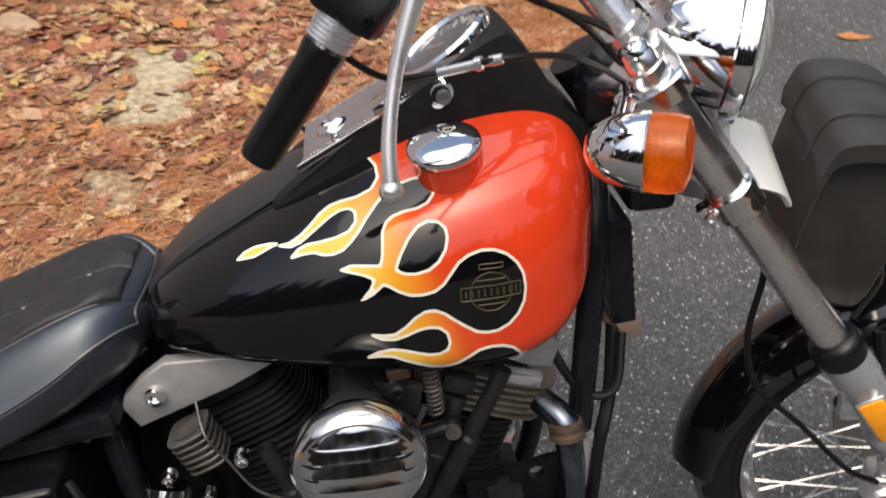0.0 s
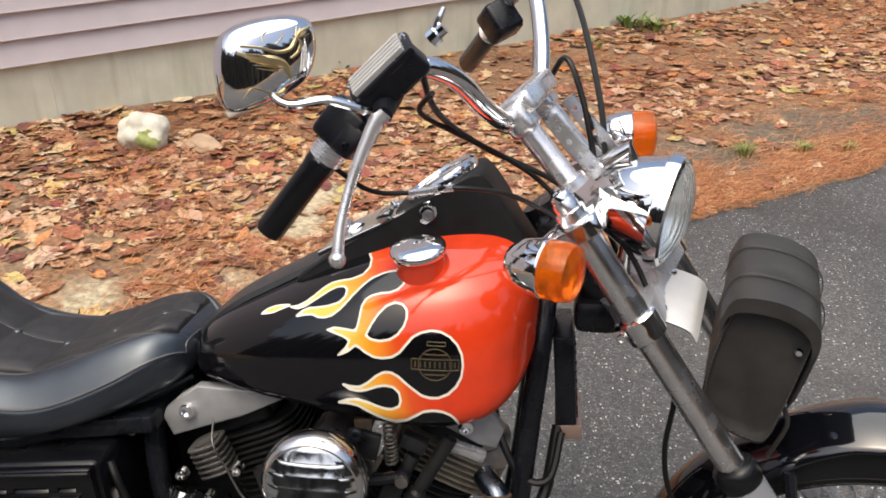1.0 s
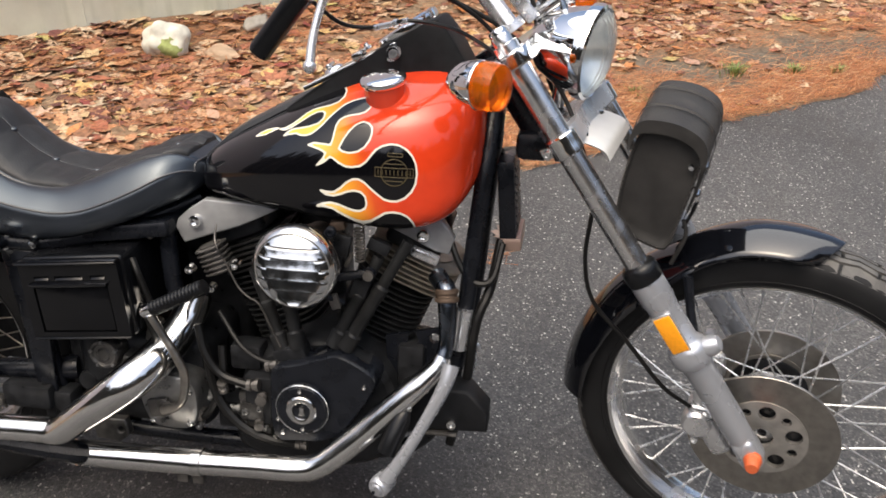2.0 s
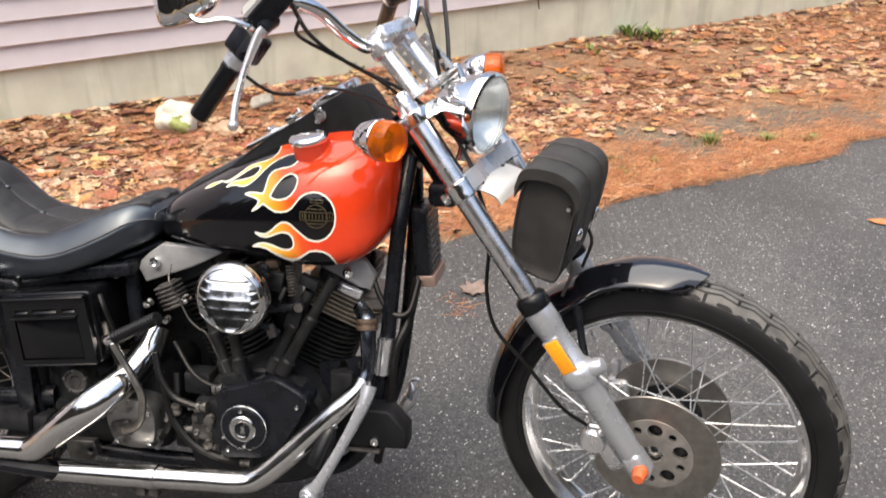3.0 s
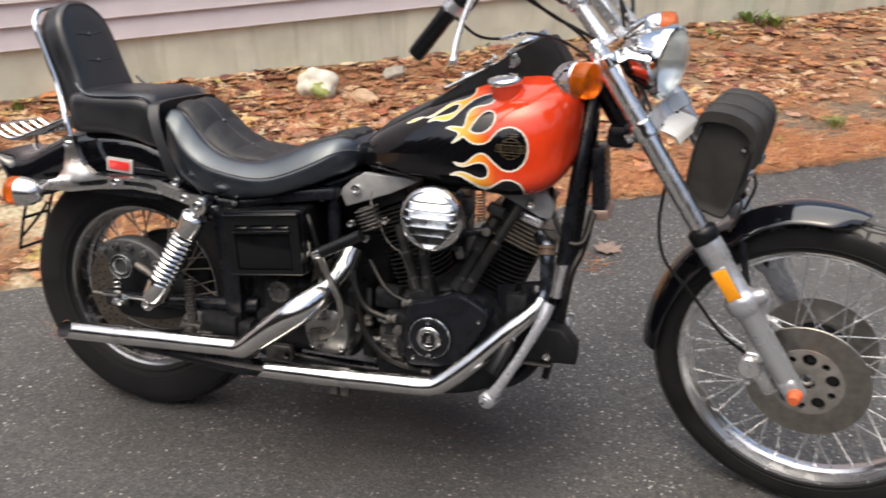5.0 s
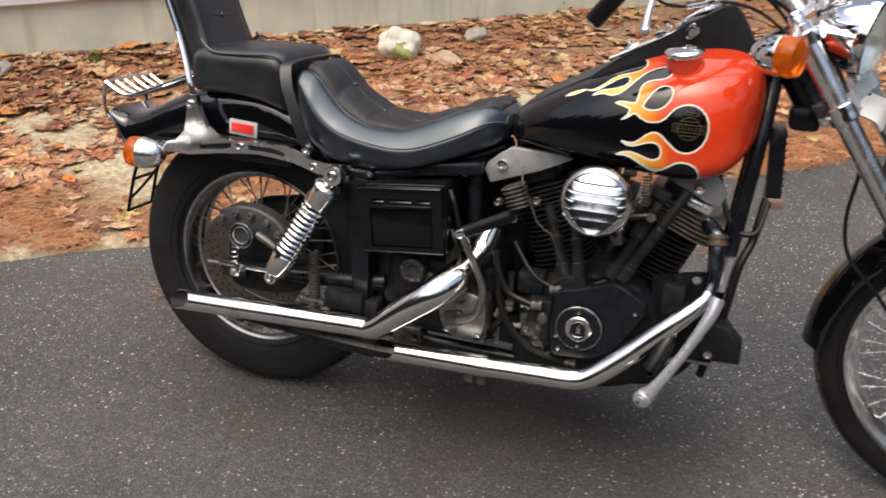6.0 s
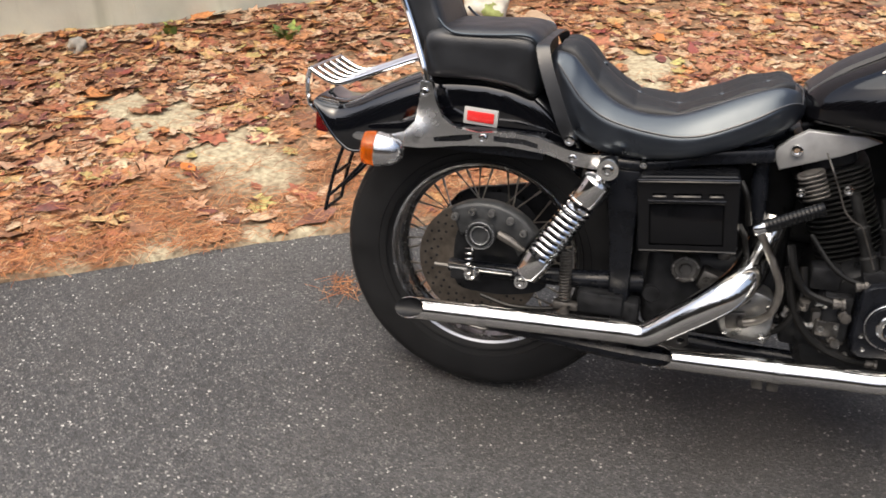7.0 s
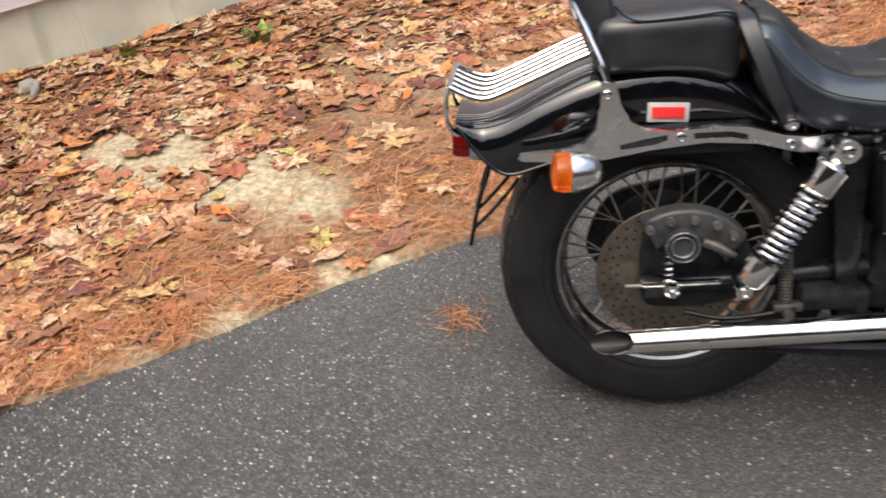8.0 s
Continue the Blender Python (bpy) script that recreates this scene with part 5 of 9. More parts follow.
def flame_paint():
    m = material("flame_lacquer", (0.6, 0.05, 0.01), 0.10, coat=0.3, rvar=0.03, scale=9, spec=0.36)
    nt = m.node_tree
    b = nt.nodes["Principled BSDF"]
    at = nt.nodes.new("ShaderNodeAttribute")
    at.attribute_name = "paint_edge"
    glow = nt.nodes.new("ShaderNodeAttribute")
    glow.attribute_name = "paint_heat"
    hot = ramp(nt, [(0.0, (0.78, 0.52, 0.09)), (0.35, (0.80, 0.34, 0.03)), (0.75, (0.70, 0.085, 0.018)), (1.0, (0.66, 0.050, 0.014))])
    nt.links.new(glow.outputs["Fac"], hot.inputs[0])
    speck = nt.nodes.new("ShaderNodeTexNoise")
    speck.inputs["Scale"].default_value = 25
    co = nt.nodes.new("ShaderNodeTexCoord")
    nt.links.new(co.outputs["Object"], speck.inputs["Vector"])
    fade = ramp(nt, [(0.35, (0.93, 0.9, 0.9)), (0.65, (1.06, 1.05, 1.05))])
    nt.links.new(speck.outputs[0], fade.inputs[0])
    mul = nt.nodes.new("ShaderNodeMix")
    mul.data_type, mul.blend_type = "RGBA", "MULTIPLY"
    mul.inputs[0].default_value = 1
    nt.links.new(hot.outputs[0], mul.inputs[6])
    nt.links.new(fade.outputs[0], mul.inputs[7])
    # 0.5 is the edge; a pin stripe lies on it
    inside = nt.nodes.new("ShaderNodeMath")
    inside.operation = "GREATER_THAN"
    inside.inputs[1].default_value = 0.5
    nt.links.new(at.outputs["Fac"], inside.inputs[0])
    mix = nt.nodes.new("ShaderNodeMix")
    mix.data_type = "RGBA"
    mix.inputs[6].default_value = (0.003, 0.003, 0.004, 1)
    nt.links.new(inside.outputs[0], mix.inputs[0])
    nt.links.new(mul.outputs[2], mix.inputs[7])
    off = nt.nodes.new("ShaderNodeMath")
    off.operation = "SUBTRACT"
    off.inputs[1].default_value = 0.5
    nt.links.new(at.outputs["Fac"], off.inputs[0])
    dist = nt.nodes.new("ShaderNodeMath")
    dist.operation = "ABSOLUTE"
    nt.links.new(off.outputs[0], dist.inputs[0])
    line = nt.nodes.new("ShaderNodeMath")
    line.operation = "LESS_THAN"
    line.inputs[1].default_value = 0.5 * 0.00150 / 0.02
    nt.links.new(dist.outputs[0], line.inputs[0])
    mix2 = nt.nodes.new("ShaderNodeMix")
    mix2.data_type = "RGBA"
    mix2.inputs[7].default_value = (0.80, 0.77, 0.66, 1)
    nt.links.new(line.outputs[0], mix2.inputs[0])
    nt.links.new(mix.outputs[2], mix2.inputs[6])
    nt.links.new(mix2.outputs[2], b.inputs["Base Color"])
    return m


# The flame's edge on the tank's flank, in x and in height as seen from the side and 35 degrees above.
SHED = radians(35)
LICK_TOP = [(0.9081, 0.7192), (0.9167, 0.7033), (0.9177, 0.6878), (0.9101, 0.6758), (0.8945, 0.6693), (0.8776, 0.6678), (0.8651, 0.6651), (0.8537, 0.6575), (0.8431, 0.6463), (0.832, 0.6371), (0.82, 0.6308), (0.8083, 0.6298)]
LICK_SECOND = [(0.8211, 0.6263), (0.8335, 0.6308), (0.8488, 0.6414), (0.8639, 0.6521), (0.8756, 0.6577), (0.8859, 0.6579), (0.8913, 0.6523), (0.8906, 0.6419), (0.883, 0.6329), (0.8687, 0.6284), (0.8519, 0.6265), (0.8389, 0.6262), (0.8291, 0.6225), (0.8201, 0.6144)]
LICK_CURL = [(0.8321, 0.6164), (0.8451, 0.6168), (0.8543, 0.6125), (0.8646, 0.6115), (0.875, 0.6144), (0.8847, 0.6223), (0.8931, 0.6318), (0.9012, 0.6433), (0.9135, 0.6583), (0.924, 0.6686), (0.9391, 0.6761), (0.9546, 0.68), (0.9653, 0.6779), (0.972, 0.6699), (0.971, 0.6589), (0.9642, 0.6507), (0.9537, 0.6466), (0.9397, 0.6451), (0.9282, 0.6419), (0.9209, 0.6363), (0.9166, 0.6267), (0.9155, 0.615), (0.9143, 0.6036), (0.9112, 0.5932)]
LICK_ROUNDEL = [(0.8934, 0.5959), (0.8811, 0.5974), (0.8708, 0.5944), (0.8817, 0.5907), (0.8941, 0.5864), (0.904, 0.5807), (0.8989, 0.5713), (0.8888, 0.562), (0.9014, 0.5672), (0.9122, 0.5752), (0.9177, 0.5725), (0.9265, 0.5665), (0.9382, 0.5613), (0.9497, 0.5604), (0.9626, 0.5623), (0.9724, 0.5682), (0.9797, 0.5768), (0.989, 0.5877), (0.9992, 0.5938), (1.0124, 0.5974), (1.0258, 0.5968), (1.0385, 0.5914), (1.0484, 0.5825), (1.0547, 0.5714), (1.0565, 0.5581), (1.0547, 0.5445), (1.0483, 0.5324), (1.0381, 0.5228), (1.0255, 0.5171), (1.0143, 0.5163), (1.003, 0.5183), (0.9916, 0.5251), (0.9802, 0.5327), (0.9711, 0.5396), (0.9612, 0.5439), (0.9513, 0.5435), (0.9404, 0.5382), (0.9302, 0.5303), (0.9184, 0.5243), (0.9065, 0.5246), (0.8946, 0.5269)]
LICK_LOW = [(0.9048, 0.5211), (0.9183, 0.5195), (0.9301, 0.5221), (0.9418, 0.526), (0.9534, 0.5279), (0.965, 0.5264), (0.9726, 0.52), (0.9749, 0.5105), (0.9725, 0.5035), (0.9631, 0.4996), (0.9531, 0.4998), (0.9414, 0.5026), (0.9282, 0.5068), (0.9141, 0.5097), (0.8996, 0.5084), (0.8881, 0.5046)]
LICK_EDGE = [(0.9019, 0.5044), (0.9154, 0.5022), (0.9277, 0.4966), (0.9407, 0.4918), (0.9535, 0.4879), (0.9673, 0.486), (0.9818, 0.4879), (0.9937, 0.4932), (1.0053, 0.4993), (1.0181, 0.5015), (1.0309, 0.5011), (1.0422, 0.4979), (1.0502, 0.4921), (1.0521, 0.4894)]
EYE_HOLE = [(0.9256, 0.5877), (0.9324, 0.6024), (0.9413, 0.6168), (0.9512, 0.6276), (0.9623, 0.6324), (0.9725, 0.6303), (0.9793, 0.6228), (0.9801, 0.6125), (0.977, 0.6014), (0.9693, 0.5904), (0.9589, 0.5837), (0.9453, 0.5811), (0.9336, 0.5829)]
FLICK = [(0.7607, 0.6227), (0.7682, 0.6295), (0.7814, 0.6339), (0.7986, 0.6342), (0.8057, 0.6327), (0.7955, 0.629), (0.7801, 0.623)]
AROUND = [(1.056, 0.469), (1.062, 0.3), (1.4, 0.3), (1.4, 0.95), (0.908, 0.95)]
FLAME_LOOPS = [[*LICK_TOP, *LICK_SECOND, *LICK_CURL, *LICK_ROUNDEL, *LICK_LOW, *LICK_EDGE, *AROUND], EYE_HOLE, FLICK]



def signed(points, loops):
    """Distance of each point from the edge of the painted field; positive inside it."""
    p = np.asarray(points)
    best, inside = np.full(len(p), 9.0), np.zeros(len(p), bool)
    for loop in loops:
        a = np.asarray(loop)
        b = np.roll(a, -1, 0)
        hit = np.zeros(len(p), bool)
        for s, e in zip(a, b):
            d = e - s
            t = np.clip(((p - s) @ d) / max(d @ d, 1e-12), 0, 1)
            best = np.minimum(best, np.linalg.norm(p - s - t[:, None] * d, axis=1))
            if abs(d[1]) > 1e-12:
                cross = ((s[1] > p[:, 1]) != (e[1] > p[:, 1])) & (p[:, 0] < s[0] + d[0] * (p[:, 1] - s[1]) / d[1])
                hit ^= cross
        inside ^= hit
    return np.where(inside, best, -best)


def build_tank():
    rows = np.array(TANK)
    s = np.r_[0, np.cumsum(np.linalg.norm(np.diff(rows, axis=0), axis=1))]
    fine = []
    pts = spline([(r[0], r[1], r[2]) for r in TANK], 18)
    wid = spline([(r[3], 0, 0) for r in TANK], 18)
    for p, w in zip(pts, wid):
        fine.append(section(p.x, p.y, p.z, max(w.x, 0.004), 320, 2.3, TANK_BELLY, TANK_MID))
    bm = bmesh.new()
    loft(bm, fine)
    tank_paint = flame_paint()
    tank = part("fuel_tank", bm, tank_paint, bike, "teardrop tank, black with orange-red flames edged in white", angle=70)
    me = tank.data
    co = np.empty(len(me.vertices) * 3)
    me.vertices.foreach_get("co", co)
    co = co.reshape(-1, 3)
    flat = np.c_[co[:, 0], co[:, 2] * math.cos(SHED) - np.abs(co[:, 1]) * math.sin(SHED)]
    d = signed(flat, FLAME_LOOPS)
    a = me.attributes.new("paint_edge", "FLOAT", "POINT")
    a.data.foreach_set("value", np.clip(0.5 + 0.5 * d / 0.02, 0, 1).astype(np.float32))
    heat = np.clip((flat[:, 0] - 0.905 + 0.35 * (flat[:, 1] - 0.56)) / 0.09, 0, 1)
    a = me.attributes.new("paint_heat", "FLOAT", "POINT")
    a.data.foreach_set("value", heat.astype(np.float32))
    # filler cap
    for s in (-1, 1):
        bm = bmesh.new()
        c, ax = Vector((0.990, s * 0.114, 0.922)), Vector((-0.12, s * 0.20, 0.96))
        # orange colour stands in for the tank's reflection on the chrome neck
        lathe(bm, [(0.0340, -0.020), (0.0340, 0.0185)], c, ax, 40)
        part("filler_neck", bm, ORANGE_REFLECTION, tank)
        bm = bmesh.new()
        lathe(bm, [(0.030, 0.012), (0.0355, 0.0165), (0.0375, 0.0185), (0.0388, 0.022), (0.0388, 0.0255), (0.0372, 0.0285), (0.033, 0.031), (0.018, 0.033), (0.0065, 0.0335), (0.006, 0.032), (0, 0.0315)], c, ax, 40)
        part("filler_cap", bm, CHROME, tank, "domed chrome filler cap")
    return tank


tank = build_tank()


def badge():
    """Bar-and-shield emblem on the flank, as plain gold shapes."""
    def flank(x, z):
        for (xa, zba, zta, wa), (xb, zbb, ztb, wb) in zip(TANK, TANK[1:]):
            if xa <= x <= xb:
                f = (x - xa) / (xb - xa)
                zb, zt, w = zba + (zbb - zba) * f, zta + (ztb - zta) * f, wa + (wb - wa) * f
                zc = zb + (zt - zb) * TANK_MID
                s, e = ((z - zc) / (zt - zc), 2.3) if z > zc else ((zc - z) / (zc - zb), TANK_BELLY)
                return Vector((x, -w * max(0.0, 1 - abs(s) ** e) ** (1 / e) - 0.0012, z))
        return Vector((x, -0.18, z))

    bm = bmesh.new()
    cx, cz = 1.020, 0.808

    def stroke(a, b, r=0.0008):
        pts = [flank(cx + a[0] + (b[0] - a[0]) * t / 6, cz + a[1] + (b[1] - a[1]) * t / 6) for t in range(7)]
        tube(bm, pts, r, 5)

    for r in (0.022,):
        pts = [(r * math.cos(2 * math.pi * i / 24), r * math.sin(2 * math.pi * i / 24)) for i in range(24)]
        for i in range(24):
            stroke(pts[i], pts[(i + 1) % 24])
    w, h = 0.031, 0.0075
    for a, b in (((-w, -h), (w, -h)), ((w, -h), (w, h)), ((w, h), (-w, h)), ((-w, h), (-w, -h)), ((-0.011, 0.031), (0.013, 0.031)), ((-0.011, 0.026), (0.013, 0.026)), ((-0.011, 0.026), (-0.011, 0.031)), ((0.013, 0.026), (0.013, 0.031)), ((-0.016, 0.014), (0.016, 0.014)), ((-0.014, -0.014), (0.014, -0.014))):
        stroke(a, b)
    for i in range(9):
        x = -0.026 + i * 0.0065
        stroke((x, -0.004), (x, 0.004), 0.0011)
    part("tank_badge", bm, DULL_GOLD, tank, "dull gold shield badge")


badge()


def console():
    side = [(0.800, 0.868), (0.835, 0.900), (0.90, 0.945), (0.980, 0.994), (1.034, 1.027), (1.058, 1.038), (1.070, 1.034), (1.092, 1.008), (1.124, 0.955), (1.15, 0.925), (1.12, 0.90), (0.95, 0.88), (0.84, 0.855)]
    out = curve2(side, 4)
    rings = []
    for f, sc in ((-1.0, 0.965), (-0.97, 0.99), (-0.9, 1.0), (-0.4, 1.006), (0.4, 1.006), (0.9, 1.0), (0.97, 0.99), (1.0, 0.965)):
        rings.append([Vector((1.0 + (x - 1.0) * sc, f * (0.062 if z > 0.93 else 0.066), 0.95 + (z - 0.95) * sc)) for x, z in out])
    bm = bmesh.new()
    loft(bm, rings)
    con = part("dash_console", bm, BLACK_MATT, bike, "crinkle-black dash console on the tank", angle=40)
    slope = Vector((-0.56, 0, 0.83))
    bm = bmesh.new()
    c = Vector((1.006, 0, 1.014))
    lathe(bm, [(0.056, -0.008), (0.059, 0.0), (0.058, 0.007), (0.054, 0.010), (0.0495, 0.006), (0.0490, 0.001)], c, slope, 40)
    sp = part("speedometer", bm, CHROME, con, "round speedometer with chrome bezel")
    bm = bmesh.new()
    lathe(bm, [(0.0495, 0.0015), (0, 0.0015)], c, slope, 40)
    part("dial", bm, DIAL_FACE, sp)
    mdial = aim(c + slope * 0.0021, slope)
    bm = bmesh.new()
    for i in range(19):
        a = radians(-130 + i * 14.5)
        p = Vector((math.sin(a), math.cos(a), 0))
        tube(bm, [mdial @ (p * (0.032 if i % 2 else 0.038)), mdial @ (p * 0.045)], 0.0012, 4)
    tube(bm, [mdial @ Vector((0, 0, 0.001)), mdial @ Vector((-0.022, -0.02, 0.001))], 0.001, 4)
    part("dial_marks", bm, WHITE_PRINT, sp)
    bm = bmesh.new()
    lathe(bm, [(0.050, 0.0045), (0.03, 0.0065), (0, 0.007), (0, 0.006), (0.03, 0.0055), (0.050, 0.0035)], c, slope, 32)
    gl = part("dial_glass", bm, DIAL_GLASS, sp)
    gl.visible_shadow = False
    # chrome trim plate with the switch behind the dial
    bm = bmesh.new()
    run, up = Vector((0.886, 0, 0.463)), Vector((-0.463, 0, 0.886))
    mid = Vector((0.9155, 0, 0.9535))
    rings = []
    for h in (-0.004, 0.002, 0.0035):
        k = 0.985 if h > 0.003 else 1.0
        rings.append([mid + run * (a * k) + Vector((0, b * k, 0)) + up * h for a, b in curve2([(-0.084, -0.050), (-0.078, -0.060), (0.078, -0.062), (0.084, -0.055), (0.084, 0.055), (0.078, 0.062), (-0.078, 0.060), (-0.084, 0.050)], 3)])
    loft(bm, rings)
    dash = part("dash_plate", bm, CHROME_OLD, con, "bright dash cover plate with beaded edges", angle=40)
    for s in (-1, 1):
        bm = bmesh.new()
        for i in range(34):
            q = mid + run * (-0.072 + i * 0.0043) + Vector((0, s * 0.0535, 0)) + up * 0.004
            rbox(bm, (0.0022, 0.003, 0.0018), Matrix.Translation(q), 0.0006, 1)
        tagged(part("beaded_edge", bm, STEEL, dash), kind="stuff")
    bm = bmesh.new()
    c2 = Vector((0.872, 0, 0.9345))
    lathe(bm, [(0, 0.007), (0.013, 0.007), (0.016, 0.005), (0.019, 0.002), (0.02, 0)], c2, slope, 20)
    rbox(bm, (0.010, 0.036, 0.008), aim(c2 + slope * 0.011, slope, (0, 1, 0)), 0.003)
    part("ignition_switch", bm, CHROME, con, "chrome ignition switch")
    bm = bmesh.new()
    lathe(bm, [(0, 0.009), (0.004, 0.009), (0.0045, 0.012), (0.0075, 0.012), (0.008, 0.010), (0.008, 0.002), (0.0095, 0.001), (0.0095, -0.006)], (0.994, -0.0655, 0.979), (0, -1, 0.1), 16)
    lock = part("lock", bm, KICK, con, "small worn steel lock barrel")
    bm = bmesh.new()
    loft(bm, [[Vector((0.994 + x, y, 0.979 + z)) for x, z in curve2([(-0.013, 0.004), (-0.009, 0.011), (0.0, 0.0125), (0.009, 0.011), (0.011, 0.0), (0.004, -0.008), (-0.004, -0.013), (-0.012, -0.010), (-0.009, -0.003)], 3)] for y in (-0.0645, -0.0668)])
    part("lock_plate", bm, ALU, lock, "torn bright lock plate")
    # flat black disc stands in for the dark hollow round the barrel
    bm = bmesh.new()
    loft(bm, [[Vector((0.994 + x, y, 0.979 + z)) for x, z in circle(-0.002, 0.002, 0.0098, 18)] for y in (-0.0660, -0.0680)])
    part("recess_disc", bm, BLACK, lock)
    bm = bmesh.new()
    rbox(bm, (0.034, 0.02, 0.012), aim((0.93, -0.050, 0.972), slope), 0.003)
    lathe(bm, [(0, 0.011), (0.004, 0.011), (0.005, 0.006), (0.008, 0.004), (0.008, 0)], (0.945, -0.045, 0.982), slope, 12)
    part("toggle", bm, CHROME_OLD, con)
    # leather-look strap down the middle of the tank
    bm = bmesh.new()
    rings = []
    for q in spline([(0.645, 0, 0.775), (0.70, 0, 0.822), (0.76, 0, 0.856), (0.82, 0, 0.888), (0.86, 0, 0.905)], 4):
        rings.append([Vector((q.x, y, q.z + h)) for y, h in ((-0.048, -0.006), (-0.045, 0.003), (-0.02, 0.007), (0.02, 0.007), (0.045, 0.003), (0.048, -0.006))])
    loft(bm, rings)
    part("tank_strip", bm, VINYL_MATT, con, "black vinyl centre strip")


console()


SEAT = [(0.130, 0.770, 0.794, 0.807, 0.815, 0.095), (0.150, 0.710, 0.804, 0.819, 0.828, 0.130), (0.180, 0.668, 0.772, 0.814, 0.829, 0.146), (0.210, 0.650, 0.739, 0.785, 0.811, 0.154), (0.245, 0.635, 0.714, 0.750, 0.778, 0.160), (0.275, 0.630, 0.702, 0.731, 0.753, 0.165), (0.31, 0.627, 0.694, 0.719, 0.735, 0.168), (0.35, 0.626, 0.688, 0.714, 0.722, 0.170), (0.40, 0.631, 0.684, 0.718, 0.717, 0.170), (0.45, 0.641, 0.690, 0.736, 0.731, 0.166), (0.50, 0.658, 0.708, 0.757, 0.751, 0.158), (0.55, 0.678, 0.731, 0.776, 0.773, 0.146), (0.59, 0.696, 0.752, 0.785, 0.784, 0.128), (0.618, 0.708, 0.758, 0.778, 0.780, 0.104), (0.638, 0.722, 0.752, 0.762, 0.765, 0.076), (0.650, 0.735, 0.745, 0.748, 0.750, 0.040)]


def seat():
    # stations: x, underside, lower piping, upper piping, middle, half width
    rows = spline([(a, b, c) for a, b, c, d, e, f in SEAT], 5)
    more = spline([(d, e, f) for a, b, c, d, e, f in SEAT], 5)
    xs = [q.x for q in rows]
    inner = 0.64

    def across(zp, ze, zm, t):
        """Height across the seat: a padded middle, then a bolster that rolls down to the lower piping."""
        if t <= inner:
            k = (t / inner) ** 3.0
            return zm + (ze - zm) * k - 0.004 * math.exp(-(((t - inner) / 0.03) ** 2))
        k = (t - inner) / (0.975 - inner)
        return ze + (zp - ze) * k**1.45 + 0.006 * math.sin(math.pi * min(1, k)) - 0.004 * math.exp(-(((t - inner) / 0.03) ** 2))

    def top_at(x, f):
        zp, ze, zm, hw = (float(np.interp(x, xs, v)) for v in ([q.z for q in rows], [q.x for q in more], [q.y for q in more], [q.z for q in more]))
        return Vector((x, hw * f, across(zp, ze, zm, abs(f))))

    rings, low, high = [], [], []
    for q, r in zip(rows, more):
        x, zb, zp, ze, zm, hw = q.x, q.y, q.z, r.x, r.y, r.z
        h = zp - zb
        skirt = [(0.990, zp - 0.05 * h), (1.0, zp - 0.16 * h), (1.0, zp - 0.45 * h), (0.985, zp - 0.70 * h), (0.955, zp - 0.88 * h), (0.90, zp - 0.97 * h), (0.80, zb), (0.4, zb)]
        ring = [Vector((x, hw * f, across(zp, ze, zm, abs(f)))) for f in np.linspace(-0.975, 0.975, 67)]
        ring += [Vector((x, hw * f, z)) for f, z in skirt]
        ring += [Vector((x, -hw * f, z)) for f, z in reversed(skirt)]
        rings.append(ring)
        low.append(Vector((x, -hw * 0.984, zp + 0.0005)))
        high.append(Vector((x, -hw * inner, across(zp, ze, zm, inner) + 0.001)))
    bm = bmesh.new()
    loft(bm, rings)
    s = part("seat", bm, VINYL, bike, "low black vinyl rider's seat with piped bolsters", angle=70)
    for line in (low[6:-6], high[6:-14]):
        for side in (1, -1):
            bm = bmesh.new()
            tube(bm, [Vector((e.x, e.y * side, e.z)) for e in line], 0.0021, 6)
            part("piping", bm, PIPING, s)
    # piping round the nose
    bm = bmesh.new()
    tube(bm, [low[-7], Vector((0.634, -0.07, 0.768)), Vector((0.639, 0, 0.770)), Vector((0.634, 0.07, 0.768)), Vector((low[-7].x, -low[-7].y, low[-7].z))], 0.0019, 6, 5)
    part("piping", bm, PIPING, s)
    # the insert: matt squares drawn in by creases and buttons
    seams = (0.235, 0.315, 0.400, 0.485, 0.570)

    def plump(x, f):
        near = min(abs(x - v) for v in seams)
        lift = min(1.0, near / 0.03) ** 0.5 * min(1.0, abs(f) / 0.22) ** 0.5 * min(1.0, (inner - abs(f)) / 0.12) ** 0.5
        wrinkle = 0.0016 * noise.noise(Vector((x * 38, f * 7, 2.0)))
        return top_at(x, f) + Vector((0, 0, 0.0010 + 0.0075 * lift + wrinkle * lift))

    span = inner - 0.02
    bm = bmesh.new()
    loft(bm, [[plump(x, f) for f in np.linspace(-span, span, 61)] + [top_at(x, f) - Vector((0, 0, 0.004)) for f in np.linspace(span, -span, 61)] for x in np.linspace(0.150, 0.618, 141)])
    ins = part("seat_insert", bm, INSERT, s, "buttoned and quilted matt black insert", angle=70)
    for x in seams:
        bm = bmesh.new()
        lathe(bm, [(0, 0.0042), (0.005, 0.0036), (0.0075, 0.001), (0.0078, -0.002)], top_at(x, 0), (0, 0, 1), 14)
        part("seat_button", bm, VINYL, ins)
        bm = bmesh.new()
        tube(bm, [top_at(x, f) + Vector((0, 0, 0.0012)) for f in np.linspace(-0.58, 0.58, 17)], 0.0009, 5)
        part("quilt_seam", bm, PIPING, ins)
    bm = bmesh.new()
    tube(bm, [top_at(x, 0) + Vector((0, 0, 0.0012)) for x in np.linspace(0.17, 0.61, 40)], 0.0009, 5)
    part("quilt_seam", bm, PIPING, ins)
